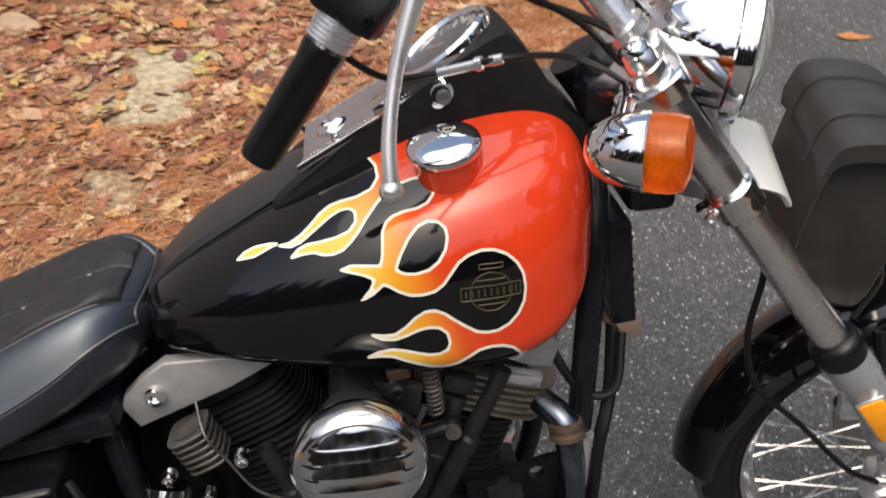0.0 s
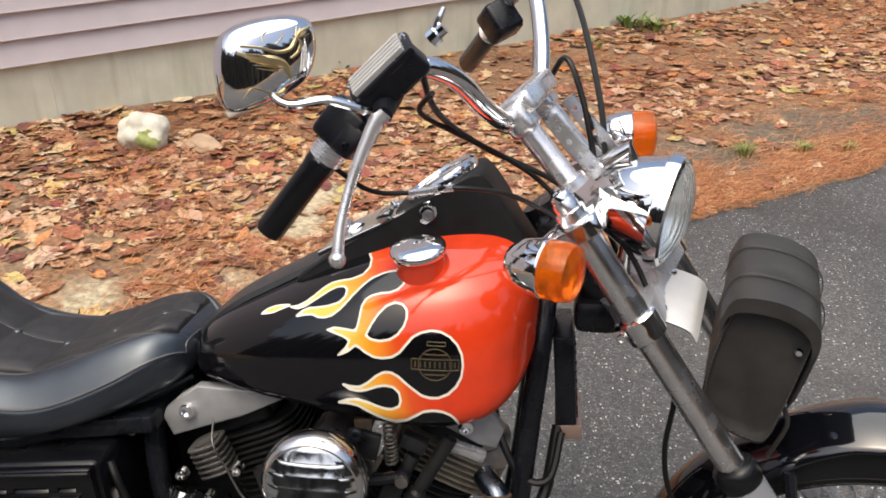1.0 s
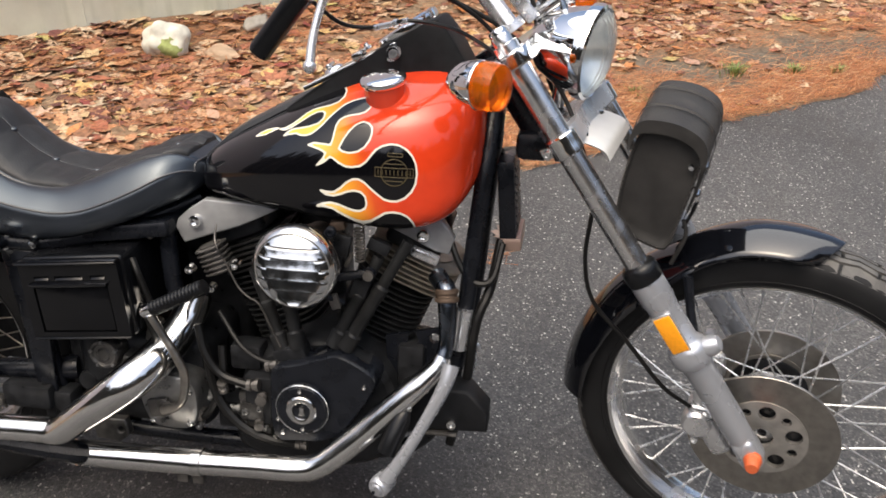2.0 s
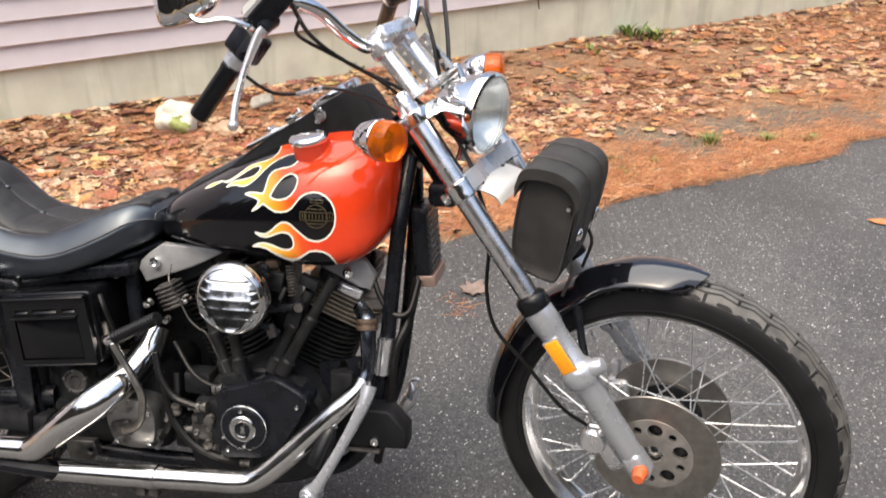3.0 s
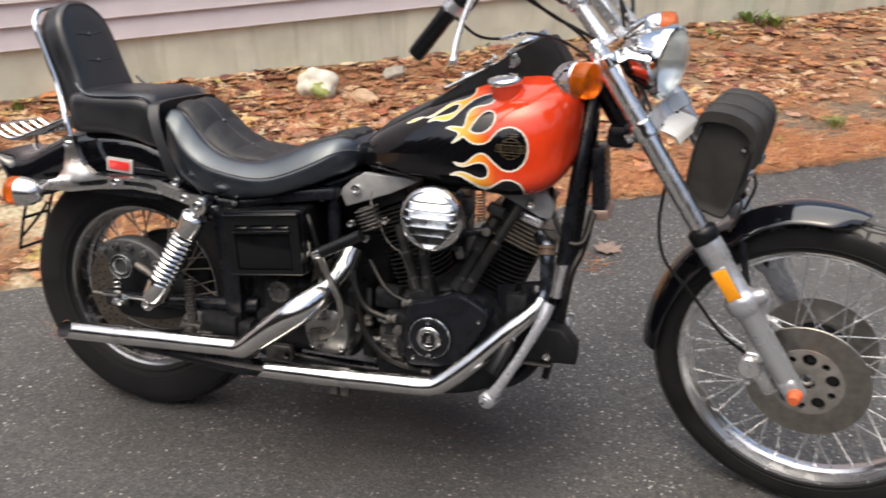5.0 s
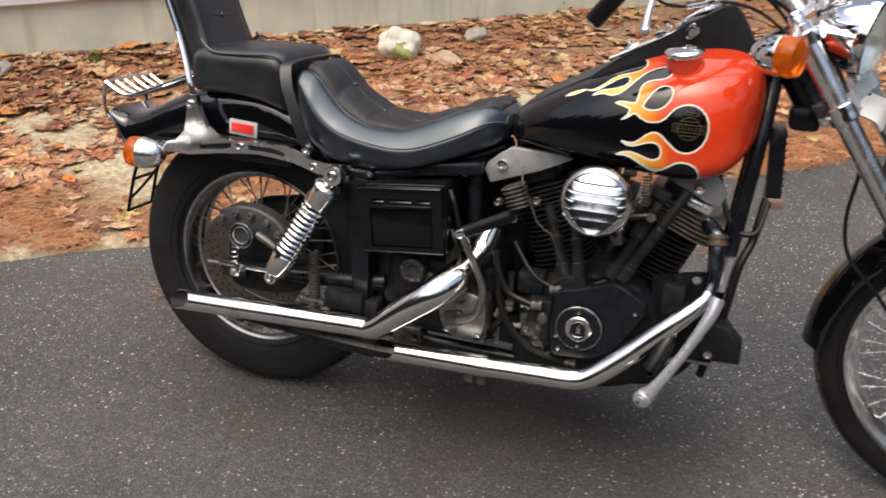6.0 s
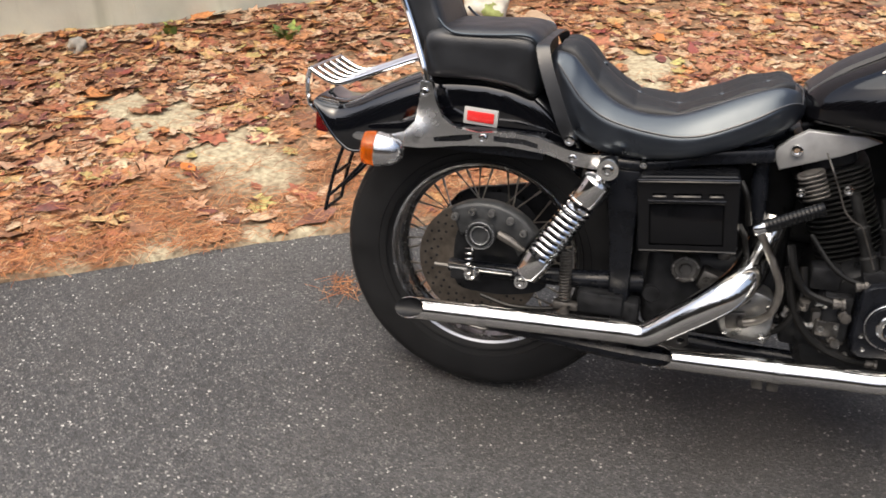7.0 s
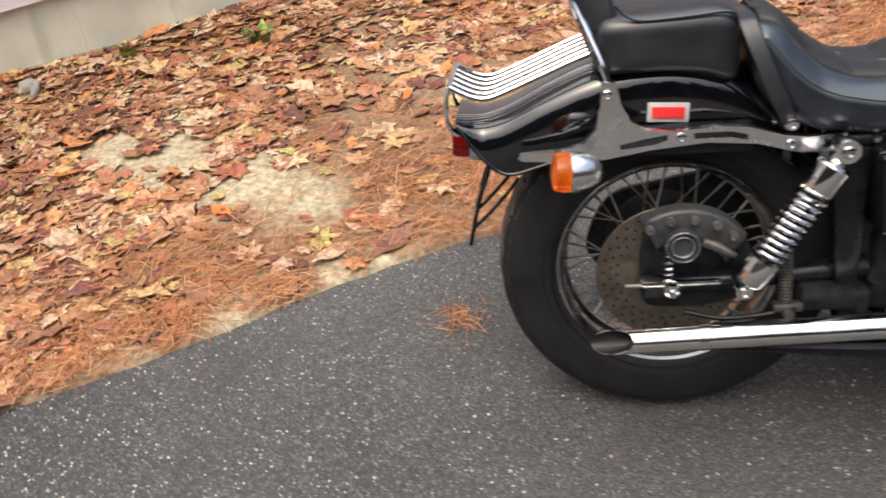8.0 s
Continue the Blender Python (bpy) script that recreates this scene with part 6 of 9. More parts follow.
    # pillion: a boxy cushion that runs up into a tall backrest
    st = [(-0.142, 0.760, 0.835, 0.105), (-0.122, 0.744, 0.852, 0.126), (-0.06, 0.745, 0.857, 0.134), (0.00, 0.745, 0.859, 0.134), (0.06, 0.736, 0.863, 0.133), (0.092, 0.724, 0.858, 0.131), (0.110, 0.722, 0.846, 0.122), (0.117, 0.735, 0.828, 0.105)]
    bm = bmesh.new()
    loft(bm, [section(x, a, b, w, 56, 5.0, 7.0) for x, a, b, w in [(q.x, q.y, q.z, r.x) for q, r in zip(spline([s_[:3] for s_ in st], 4), spline([(s_[3], 0, 0) for s_ in st], 4))]])
    p = part("pillion_seat", bm, VINYL_MATT, bike, "boxy black pillion cushion with a tall backrest", angle=70)
    for side in (-1, 1):
        bm = bmesh.new()
        tube(bm, [(-0.105, side * 0.124, 0.870), (-0.085, side * 0.128, 0.852), (-0.055, side * 0.130, 0.843), (0.02, side * 0.131, 0.846), (0.075, side * 0.130, 0.850), (0.098, side * 0.127, 0.845), (0.108, side * 0.121, 0.828)], 0.0032, 6, 5)
        part("piping", bm, VINYL, p)
    # backrest: rounded slab leaning back
    base, d = Vector((-0.109, 0, 0.79)), Vector((-0.362, 0, 0.932)).normalized()
    fwd = Vector((d.z, 0, -d.x))
    out = curve2([(-0.104, 0.0), (-0.104, 0.11), (-0.101, 0.19), (-0.086, 0.244), (-0.046, 0.279), (0.0, 0.287), (0.046, 0.279), (0.086, 0.244), (0.101, 0.19), (0.104, 0.11), (0.104, 0.0), (0.0, -0.01)], 4)
    bm = bmesh.new()
    rings = []
    for h, sc in ((-0.040, 0.86), (-0.038, 0.94), (-0.028, 0.985), (0.0, 1.0), (0.018, 1.0), (0.027, 0.98), (0.031, 0.93), (0.029, 0.90), (0.0315, 0.84), (0.033, 0.6), (0.033, 0.3), (0.033, 0.05)):
        rings.append([base + Vector((0, a * sc, 0)) + d * ((b - 0.14) * sc + 0.14) + fwd * h for a, b in out])
    loft(bm, rings)
    br = part("backrest", bm, VINYL_MATT, p, "tall buttoned black backrest", angle=50)
    for t in (0.125, 0.195):
        bm = bmesh.new()
        q = base + d * t + fwd * 0.033
        lathe(bm, [(0, 0.003), (0.006, 0.002), (0.008, -0.002)], q, fwd, 12)
        for w in (-1, 1):
            tube(bm, [q, q + Vector((0, w * 0.02, 0)) + fwd * 0.0005, q + Vector((0, w * 0.05, 0.003)) + fwd * 0.0005], [0.0026, 0.0018, 0.0008], 6)
        part("tuft_button", bm, VINYL, br)
    # grab strap over the joint of the two cushions
    bm = bmesh.new()
    path = [(0.200, -0.163, 0.650), (0.180, -0.168, 0.69), (0.142, -0.156, 0.775), (0.124, -0.138, 0.820), (0.119, -0.11, 0.836), (0.117, 0, 0.839), (0.119, 0.11, 0.836), (0.124, 0.138, 0.820), (0.142, 0.156, 0.775), (0.180, 0.168, 0.69), (0.200, 0.163, 0.650)]
    pts = spline(path, 5)
    rings = []
    for i, q in enumerate(pts):
        t = (pts[min(i + 1, len(pts) - 1)] - pts[max(i - 1, 0)]).normalized()
        s2 = Vector((1, 0, 0)) - t * t.x
        s2.normalize()
        nrm = s2.cross(t)
        rings.append([q - s2 * 0.0135 - nrm * 0.0014, q + s2 * 0.0135 - nrm * 0.0014, q + s2 * 0.0135 + nrm * 0.0014, q - s2 * 0.0135 + nrm * 0.0014])
    loft(bm, rings)
    part("grab_strap", bm, VINYL_MATT, p, "black grab strap with chrome bolts")
    bm = bmesh.new()
    bolt(bm, (0.198, -0.170, 0.656), (0, -1, 0), 0.012, 0.010)
    part("strap_bolt", bm, CHROME, p)


seat()


# ---- rear fender, struts, rack, lights ----
def rear_fender():
    # stations: x, crown height, skirt height, half width
    st = [(0.245, 0.60, 0.54, 0.085), (0.215, 0.655, 0.56, 0.095), (0.165, 0.705, 0.60, 0.1), (0.10, 0.742, 0.615, 0.102), (0.02, 0.762, 0.615, 0.103), (-0.07, 0.762, 0.61, 0.103), (-0.15, 0.745, 0.60, 0.103), (-0.23, 0.712, 0.575, 0.102), (-0.30, 0.678, 0.556, 0.1), (-0.335, 0.666, 0.570, 0.098), (-0.362, 0.662, 0.597, 0.096), (-0.385, 0.664, 0.630, 0.094), (-0.404, 0.669, 0.654, 0.090)]
    rows, wid = spline([s[:3] for s in st], 5), spline([(s[3], 0, 0) for s in st], 5)
    rings = []
    for q, w in zip(rows, wid):
        outer, h = [], q.y - q.z
        for f in np.linspace(-1, 1, 33):
            a = f * math.pi / 2
            y = math.copysign(abs(math.sin(a)) ** 0.62, f) * w.x
            z = abs(math.cos(a)) ** 0.62
            k = min(h, 0.075)
            zz = q.y - k + k * z if abs(f) < 0.999 else q.y - k
            outer.append(Vector((q.x, y, zz)))
        outer = [Vector((q.x, -w.x, q.z)), *outer, Vector((q.x, w.x, q.z))]
        inner = [Vector((p.x, p.y * 0.96, p.z - 0.004)) for p in reversed(outer)]
        rings.append(outer + inner)
    bm = bmesh.new()
    loft(bm, rings)
    f = part("rear_fender", bm, BLACK_GLOSS, bike, "glossy black flipped-tail rear fender", angle=50)
    for s in (-1, 1):
        bm = bmesh.new()
        tube(bm, [Vector((q.x, s * (w.x - 0.001), q.z)) for q, w in zip(rows, wid)], 0.0035, 8)
        part("edge_bead", bm, BLACK_GLOSS, f)
        bm = bmesh.new()
        rbox(bm, (0.076, 0.006, 0.037), Matrix.Translation((-0.006, s * 0.105, 0.668)) @ Matrix.Rotation(radians(3), 4, "Y"), 0.002)
        fr = part("side_reflector", bm, ZINC, f, "red reflector in a chrome frame")
        bm = bmesh.new()
        rbox(bm, (0.060, 0.003, 0.022), Matrix.Translation((-0.006, s * 0.1088, 0.668)) @ Matrix.Rotation(radians(3), 4, "Y"), 0.001)
        part("red_field", bm, RED_FLAT, fr)
        # polished strut with two slots
        bm = bmesh.new()
        outline = [(0.300, 0.628), (0.296, 0.600), (0.262, 0.594), (0.215, 0.597), (0.150, 0.615), (0.06, 0.622), (-0.04, 0.612), (-0.125, 0.597), (-0.20, 0.596), (-0.275, 0.600), (-0.285, 0.606), (-0.28, 0.613), (-0.20, 0.618), (-0.165, 0.628), (-0.140, 0.655), (-0.132, 0.70), (-0.130, 0.742), (-0.105, 0.742), (-0.095, 0.70), (-0.078, 0.668), (-0.05, 0.650), (0.0, 0.645), (0.07, 0.652), (0.13, 0.648), (0.19, 0.630), (0.235, 0.624)]
        slots = [[(-0.095, 0.615), (-0.035, 0.622), (-0.012, 0.630), (-0.012, 0.640), (-0.05, 0.634), (-0.098, 0.624)], [(0.035, 0.630), (0.10, 0.630), (0.13, 0.624), (0.13, 0.634), (0.10, 0.641), (0.035, 0.641)]]
        plate(bm, outline, s * 0.136, s * 0.152, slots, 0.0)
        st_ = part("fender_strut", bm, SATIN, f, "polished strut with black slots", angle=25)
        for x, z in ((0.012, 0.634), (0.205, 0.612), (-0.12, 0.72)):
            bm = bmesh.new()
            bolt(bm, (x, s * 0.152, z), (0, s, 0), 0.0095, 0.009)
            part("strut_bolt", bm, CHROME, st_)
        bm = bmesh.new()
        plate(bm, [(0.14, 0.598), (0.14, 0.648), (-0.11, 0.648), (-0.11, 0.598)], s * 0.108, s * 0.138)
        part("strut_spacer", bm, BLACK, st_)
    # tail lamp and the dark carrier below it
    bm = bmesh.new()
    rbox(bm, (0.055, 0.11, 0.056), Matrix.Translation((-0.362, 0, 0.597)) @ Matrix.Rotation(radians(4), 4, "Y"), 0.014, 3)
    t = part("tail_lamp", bm, CHROME_OLD, f, "tail lamp with dark red lens")
    bm = bmesh.new()
    rbox(bm, (0.045, 0.106, 0.052), Matrix.Translation((-0.396, 0, 0.604)) @ Matrix.Rotation(radians(4), 4, "Y"), 0.010, 3)
    part("red_lens", bm, RED_LENS, t)
    bm = bmesh.new()
    for y in (-0.05, 0.05):
        tube(bm, [Vector((-0.34, y, 0.575)), Vector((-0.351, y, 0.539)), Vector((-0.373, y, 0.477)), Vector((-0.395, y, 0.385))], 0.0045, 8, 3)
        tube(bm, [Vector((-0.29, y, 0.53)), Vector((-0.305, y, 0.508)), Vector((-0.35, y, 0.457)), Vector((-0.384, y, 0.424))], 0.004, 8, 3)
    tube(bm, [Vector((-0.395, -0.05, 0.387)), Vector((-0.395, 0.05, 0.387))], 0.0045, 8)
    tube(bm, [Vector((-0.373, -0.05, 0.477)), Vector((-0.373, 0.05, 0.477))], 0.0045, 8)
    part("plate_carrier", bm, BLACK, f, "open black number plate carrier")
    return f


rear_fender()


def rack():
    bm = bmesh.new()
    # sissy bar: up from the struts, then along the back of the rest
    side = [(-0.118, 0.142, 0.738), (-0.130, 0.138, 0.775), (-0.150, 0.124, 0.820), (-0.172, 0.112, 0.868), (-0.200, 0.108, 0.935), (-0.226, 0.104, 0.998), (-0.237, 0.092, 1.022), (-0.246, 0.06, 1.040), (-0.250, 0.0, 1.046)]
    tube(bm, [(x, -y, z) for x, y, z in side] + side[-2::-1], 0.0072, 10, 4)
    part("sissy_bar", bm, CHROME, bike, "chrome sissy bar behind the backrest")
    frame_ = new("luggage_rack")
    frame_.parent = bike
    frame_["label"] = "chrome luggage rack over the rear fender"
    for y in (-0.088, -0.053, -0.018, 0.018, 0.053, 0.088):
        bm = bmesh.new()
        a = [(-0.142, y, 0.783), (-0.19, y, 0.765), (-0.238, y, 0.745), (-0.29, y, 0.724), (-0.335, y, 0.708), (-0.362, y, 0.709), (-0.388, y, 0.720), (-0.411, y, 0.733)]
        tube(bm, a, 0.0056 if abs(y) > 0.08 else 0.0046, 10, 4)
        part("rack_bar", bm, CHROME, frame_)
    for x, z in ((-0.142, 0.783), (-0.411, 0.733)):
        bm = bmesh.new()
        tube(bm, [(x, -0.088, z), (x, 0.088, z)], 0.0056, 10)
        part("cross_bar", bm, CHROME, frame_)
    for y in (-0.088, 0.088):
        bm = bmesh.new()
        tube(bm, [(-0.411, y, 0.733), (-0.420, y * 0.98, 0.70), (-0.418, y * 0.94, 0.655), (-0.400, y * 0.9, 0.635)], 0.0055, 8, 4)
        part("rack_stay", bm, CHROME, frame_)


rack()
for s in (-1, 1):
    signal((-0.190, s * 0.248, 0.612), (-0.98, s * 0.12, 0.05), (-0.20, s * 0.15, 0.612), None, "satin bullet rear turn signal with amber lens", 0.037, 0.034, SATIN)


def shock(side):
    t, b = Vector((0.284, side * 0.205, 0.615)), Vector((0.128, side * 0.205, 0.345))
    d = (b - t).normalized()
    ln = (b - t).length
    bm = bmesh.new()
    lathe(bm, [(0.012, 0.018), (0.015, 0.026), (0.028, 0.030), (0.0312, 0.034), (0.0312, 0.082), (0.0295, 0.085), (0.015, 0.085)], t, d, 28)
    lathe(bm, [(0.011, -0.014), (0.021, -0.014), (0.0225, -0.010), (0.0225, 0.010), (0.021, 0.014), (0.011, 0.014)], t, (0, side, 0), 24, closed=True)
    s = part("shock_absorber", bm, PIPE, bike, "chrome coil-over rear shock")
    bm = bmesh.new()
    bolt(bm, t + Vector((0, side * 0.012, 0)), (0, side, 0), 0.012, 0.010)
    part("shock_bolt", bm, CHROME_OLD, s)
    bm = bmesh.new()
    m = aim(t, d)
    pts = []
    turns = 11
    for i in range(turns * 14 + 1):
        a = 2 * math.pi * i / 14
        pts.append(m @ Vector((0.0268 * math.cos(a), 0.0268 * math.sin(a), 0.085 + (ln - 0.158) * i / (turns * 14))))
    tube(bm, pts, 0.0052, 8)
    part("spring", bm, CHROME, s, "chrome coil spring")
    bm = bmesh.new()
    tube(bm, [t + d * 0.08, t + d * (ln - 0.02)], 0.015, 14)
    part("damper", bm, BLACK, s)
    bm = bmesh.new()
    lathe(bm, [(0.015, 0), (0.0300, 0.0), (0.0305, 0.006), (0.029, 0.048), (0.025, 0.054), (0.010, 0.058)], t + d * (ln - 0.072), d, 24)
    lathe(bm, [(0.008, -0.012), (0.015, -0.012), (0.015, 0.012), (0.008, 0.012)], b, (0, side, 0), 16, closed=True)
    bolt(bm, b + Vector((0, side * 0.012, 0)), (0, side, 0), 0.010, 0.009)
    part("spring_seat", bm, PIPE, s)
    return s


shock(-1)
shock(1)


# ---- engine, gearbox and exhaust ----
CRANK = Vector((0.862, 0, 0.285))


def fin_stack(bm, base, d, start, stop, count, r, thick, e=3.2):
    """Cooling fins: rounded square plates round a core."""
    m = aim(base, d, (0, 1, 0))
    lathe(bm, [(0, start), (r * 0.78, start), (r * 0.78, stop), (0, stop)], base, d, 20)
    for i in range(count):
        h = start + (stop - start) * (i + 0.5) / count
        loft(bm, [[m @ Vector((a * k, b * k, h + o)) for a, b in squircle(0, 0, r, 28, e)] for o, k in ((-thick, 0.97), (-thick * 0.6, 1.0), (thick * 0.6, 1.0), (thick, 0.97))])
    return bm


def build_engine():
    # crankcase
    bm = bmesh.new()
    out = curve2([(0.70, 0.24), (0.72, 0.38), (0.78, 0.44), (0.86, 0.47), (0.95, 0.46), (1.01, 0.40), (1.03, 0.30), (0.99, 0.22), (0.86, 0.185), (0.75, 0.20)], 4)
    loft(bm, [[Vector((0.86 + (x - 0.86) * k, y, 0.33 + (z - 0.33) * k)) for x, z in out] for y, k in ((-0.135, 0.9), (-0.125, 0.97), (-0.1, 1), (0.1, 1), (0.125, 0.97), (0.135, 0.9))])
    case = part("crankcase", bm, ENGINE, bike, "oily black engine crankcase")
    for name, s in (("rear", -1), ("front", 1)):
        d = Vector((s * 0.3827, 0, 0.9239))
        bm = bmesh.new()
        off = CRANK + Vector((0.022 if s > 0 else -0.006, 0, 0))
        fin_stack(bm, off, d, 0.155, 0.305, 13, 0.078 if s > 0 else 0.070, 0.0022)
        tagged(part("cylinder", bm, CYLINDER, bike, "black finned engine cylinder"), kind="stuff")
        bm = bmesh.new()
        fin_stack(bm, off + Vector((0.016 * (s > 0), 0, 0)), d, 0.308, 0.368, 6, 0.088 if s > 0 else 0.074, 0.0026, 4.0)
        tagged(part("cylinder_head", bm, HEAD_FINS if s > 0 else CYLINDER, bike, "dirty brassy alloy cylinder head with fins"), kind="stuff")
        bm = bmesh.new()
        m = aim(off + d * 0.398, d, (0, 1, 0))
        rbox(bm, (0.150, 0.105, 0.054), m @ Matrix.Rotation(radians(90), 4, "Z"), 0.014, 3)
        rbox(bm, (0.09, 0.10, 0.03), m @ Matrix.Rotation(radians(90), 4, "Z") @ Matrix.Translation((0.0, 0, 0.035)), 0.010, 3)
        part("rocker_box", bm, ENGINE, bike, "black rocker box")
    # pushrod tubes
    for a, b in (((0.812, -0.150, 0.452), (0.755, -0.130, 0.60)), ((0.842, -0.155, 0.460), (0.812, -0.135, 0.60)), ((0.908, -0.152, 0.470), (0.985, -0.130, 0.640)), ((0.930, -0.158, 0.470), (1.038, -0.135, 0.674))):
        bm = bmesh.new()
        a, b = Vector(a), Vector(b)
        d = (b - a).normalized()
        ln = (b - a).length
        lathe(bm, [(0.0165, 0), (0.0165, 0.03), (0.0125, 0.034), (0.0125, ln * 0.5), (0.0145, ln * 0.52), (0.0145, ln * 0.58), (0.0105, ln * 0.6), (0.0105, ln)], a, d, 16)
        part("pushrod_tube", bm, CYLINDER, case, "black pushrod tube")
    for x in (0.83, 0.942):
        bm = bmesh.new()
        rbox(bm, (0.062, 0.04, 0.045), Matrix.Translation((x, -0.148, 0.440)) @ Matrix.Rotation(radians(-18 if x < 0.9 else 22), 4, "Y"), 0.006)
        part("lifter_block", bm, ENGINE, case)
    # cam cover
    out = [(0.800, 0.290), (0.797, 0.40), (0.806, 0.432), (0.85, 0.445), (0.895, 0.462), (0.925, 0.470), (0.965, 0.452), (0.995, 0.428), (0.985, 0.395), (0.955, 0.345), (0.925, 0.305), (0.89, 0.288), (0.85, 0.284)]
    bm = bmesh.new()
    smooth_out = curve2(out, 3)
    rings = []
    for y, k in ((-0.13, 1.0), (-0.178, 1.0), (-0.186, 0.985), (-0.190, 0.955)):
        rings.append([Vector((0.885 + (x - 0.885) * k, y, 0.37 + (z - 0.37) * k)) for x, z in smooth_out])
    loft(bm, rings)
    cover = part("cam_cover", bm, BLACK, case, "black cam cover", angle=40)
    bm = bmesh.new()
    lathe(bm, [(0, 0.016), (0.044, 0.016), (0.047, 0.012), (0.049, 0.0)], (0.860, -0.188, 0.360), (0, -1, 0), 40)
    part("points_cover", bm, BLACK, cover, "round points cover")
    bm = bmesh.new()
    lathe(bm, [(0.0475, 0.0125), (0.0485, 0.0140), (0.0495, 0.0125)], (0.860, -0.188, 0.360), (0, -1, 0), 48)
    part("cover_edge", bm, ALU, cover)
    bm = bmesh.new()
    lathe(bm, [(0.0165, 0.016), (0.0165, 0.019), (0.019, 0.0205), (0.026, 0.0205), (0.0285, 0.0185), (0.0285, 0.015)], (0.860, -0.188, 0.360), (0, -1, 0), 36)
    rbox(bm, (0.008, 0.004, 0.016), Matrix.Translation((0.861, -0.206, 0.360)), 0.0015)
    rbox(bm, (0.012, 0.004, 0.005), Matrix.Translation((0.861, -0.206, 0.353)), 0.0015)
    part("cover_emblem", bm, CHROME_OLD, cover, "chrome ring emblem")
    for x, z in ((0.858, 0.398), (0.862, 0.322), (0.972, 0.412), (0.812, 0.330), (0.820, 0.303)):
        bm = bmesh.new()
        bolt(bm, (x, -0.190 if x > 0.9 or x < 0.83 else -0.203, z), (0, -1, 0), 0.0048, 0.005)
        part("cover_screw", bm, CHROME_OLD, cover)
    # air cleaner: chrome drum with five louvres
    c = Vector((0.868, -0.215, 0.652))
    bm = bmesh.new()
    lathe(bm, [(0.02, 0.0), (0.066, 0.0), (0.0705, 0.006), (0.0720, 0.014), (0.0720, 0.024), (0.0710, 0.031), (0.0680, 0.0365), (0.0640, 0.0395), (0.0615, 0.0395), (0.0605, 0.037), (0, 0.036)], c, (0, -1, 0), 56)
    drum = part("air_cleaner", bm, CHROME_OLD, bike, "round chrome air cleaner with louvred face")
    # a domed face, stepped into seven louvres
    tops = [0.0615, 0.040, 0.0215, 0.003, -0.0155, -0.034, -0.052, -0.0615]
    for za, zb in zip(tops, tops[1:]):
        bm = bmesh.new()
        rings = []
        for f in np.linspace(-1, 1, 25):
            ring = []
            for t, lip in ((0.0, -0.0015), (0.06, 0.0), (0.35, 0.0012), (0.7, 0.0026), (0.92, 0.0040), (1.0, 0.0030), (1.0, -0.006)):
                z = za + (zb - za) * t
                half = math.sqrt(max(0.0620**2 - z * z, 1e-6))
                r2 = ((f * half) ** 2 + z * z) / 0.0620**2
                ring.append(c + Vector((f * half, -(0.0385 + 0.0060 * (1 - r2) + 1.15 * lip * (1 - abs(f) ** 6)), z)))
            rings.append(ring)
        loft(bm, rings)
        part("louvre", bm, LOUVRE, drum, angle=40)
    bm = bmesh.new()
    lathe(bm, [(0.045, 0.0), (0.045, 0.05), (0.032, 0.06), (0.032, 0.13)], c + Vector((0.0, 0.002, -0.004)), (0, 1, 0), 20)
    rbox(bm, (0.07, 0.06, 0.09), Matrix.Translation((0.872, -0.105, 0.63)), 0.012, 2)
    part("carburettor", bm, ENGINE, drum, "grimy alloy carburettor")
    for a, b, r in (((0.973, -0.152, 0.616), (0.905, -0.15, 0.600), 0.009), ((0.895, -0.17, 0.575), (0.925, -0.15, 0.555), 0.006), ((0.915, -0.19, 0.70), (0.905, -0.17, 0.69), 0.008)):
        bm = bmesh.new()
        tube(bm, [a, b], r, 10)
        bolt(bm, a, (0, -1, 0), r * 1.2)
        part("stay", bm, BLACK, drum)
    # brassy fins and plug of the rear head, beside the mount
    bm = bmesh.new()
    fin_stack(bm, Vector((0.690, -0.116, 0.580)), Vector((-0.3827, 0, 0.9239)), 0.0, 0.055, 6, 0.026, 0.0018, 4.0)
    tagged(part("exhaust_port", bm, ALU_DIRTY, bike, "brassy fins at the rear exhaust port"), kind="stuff")
    for x, z, r in ((0.652, 0.600, 0.009), (0.735, 0.616, 0.009), (0.690, 0.568, 0.008)):
        bm = bmesh.new()
        bolt(bm, (x, -0.162, z), (0, -1, 0), r, 0.012)
        part("head_bolt", bm, CHROME_OLD, bike)
    # throttle springs and links between carburettor and front cylinder
    bm = bmesh.new()
    m = aim((0.953, -0.150, 0.700), (0.06, 0, -1))
    tube(bm, [m @ Vector((0.0085 * math.cos(i * 0.6), 0.0085 * math.sin(i * 0.6), 0.00062 * i)) for i in range(105)], 0.0018, 6)
    part("throttle_spring", bm, ALU_DIRTY, drum, "small dull coil spring")
    for c2, size, a, mat in (((0.925, -0.155, 0.665), (0.030, 0.014, 0.040), 12, ENGINE), ((0.918, -0.150, 0.700), (0.026, 0.020, 0.016), -8, RUST), ((0.938, -0.158, 0.640), (0.008, 0.008, 0.030), 25, ALU_DIRTY), ((0.912, -0.160, 0.560), (0.018, 0.012, 0.028), -20, ALU_DIRTY), ((0.955, -0.140, 0.585), (0.030, 0.020, 0.050), 20, ENGINE), ((0.985, -0.130, 0.660), (0.040, 0.020, 0.022), 22, ENGINE)):
        bm = bmesh.new()
        rbox(bm, size, Matrix.Translation(c2) @ Matrix.Rotation(radians(a), 4, "Y"), 0.003)
        part("linkage", bm, mat, drum)
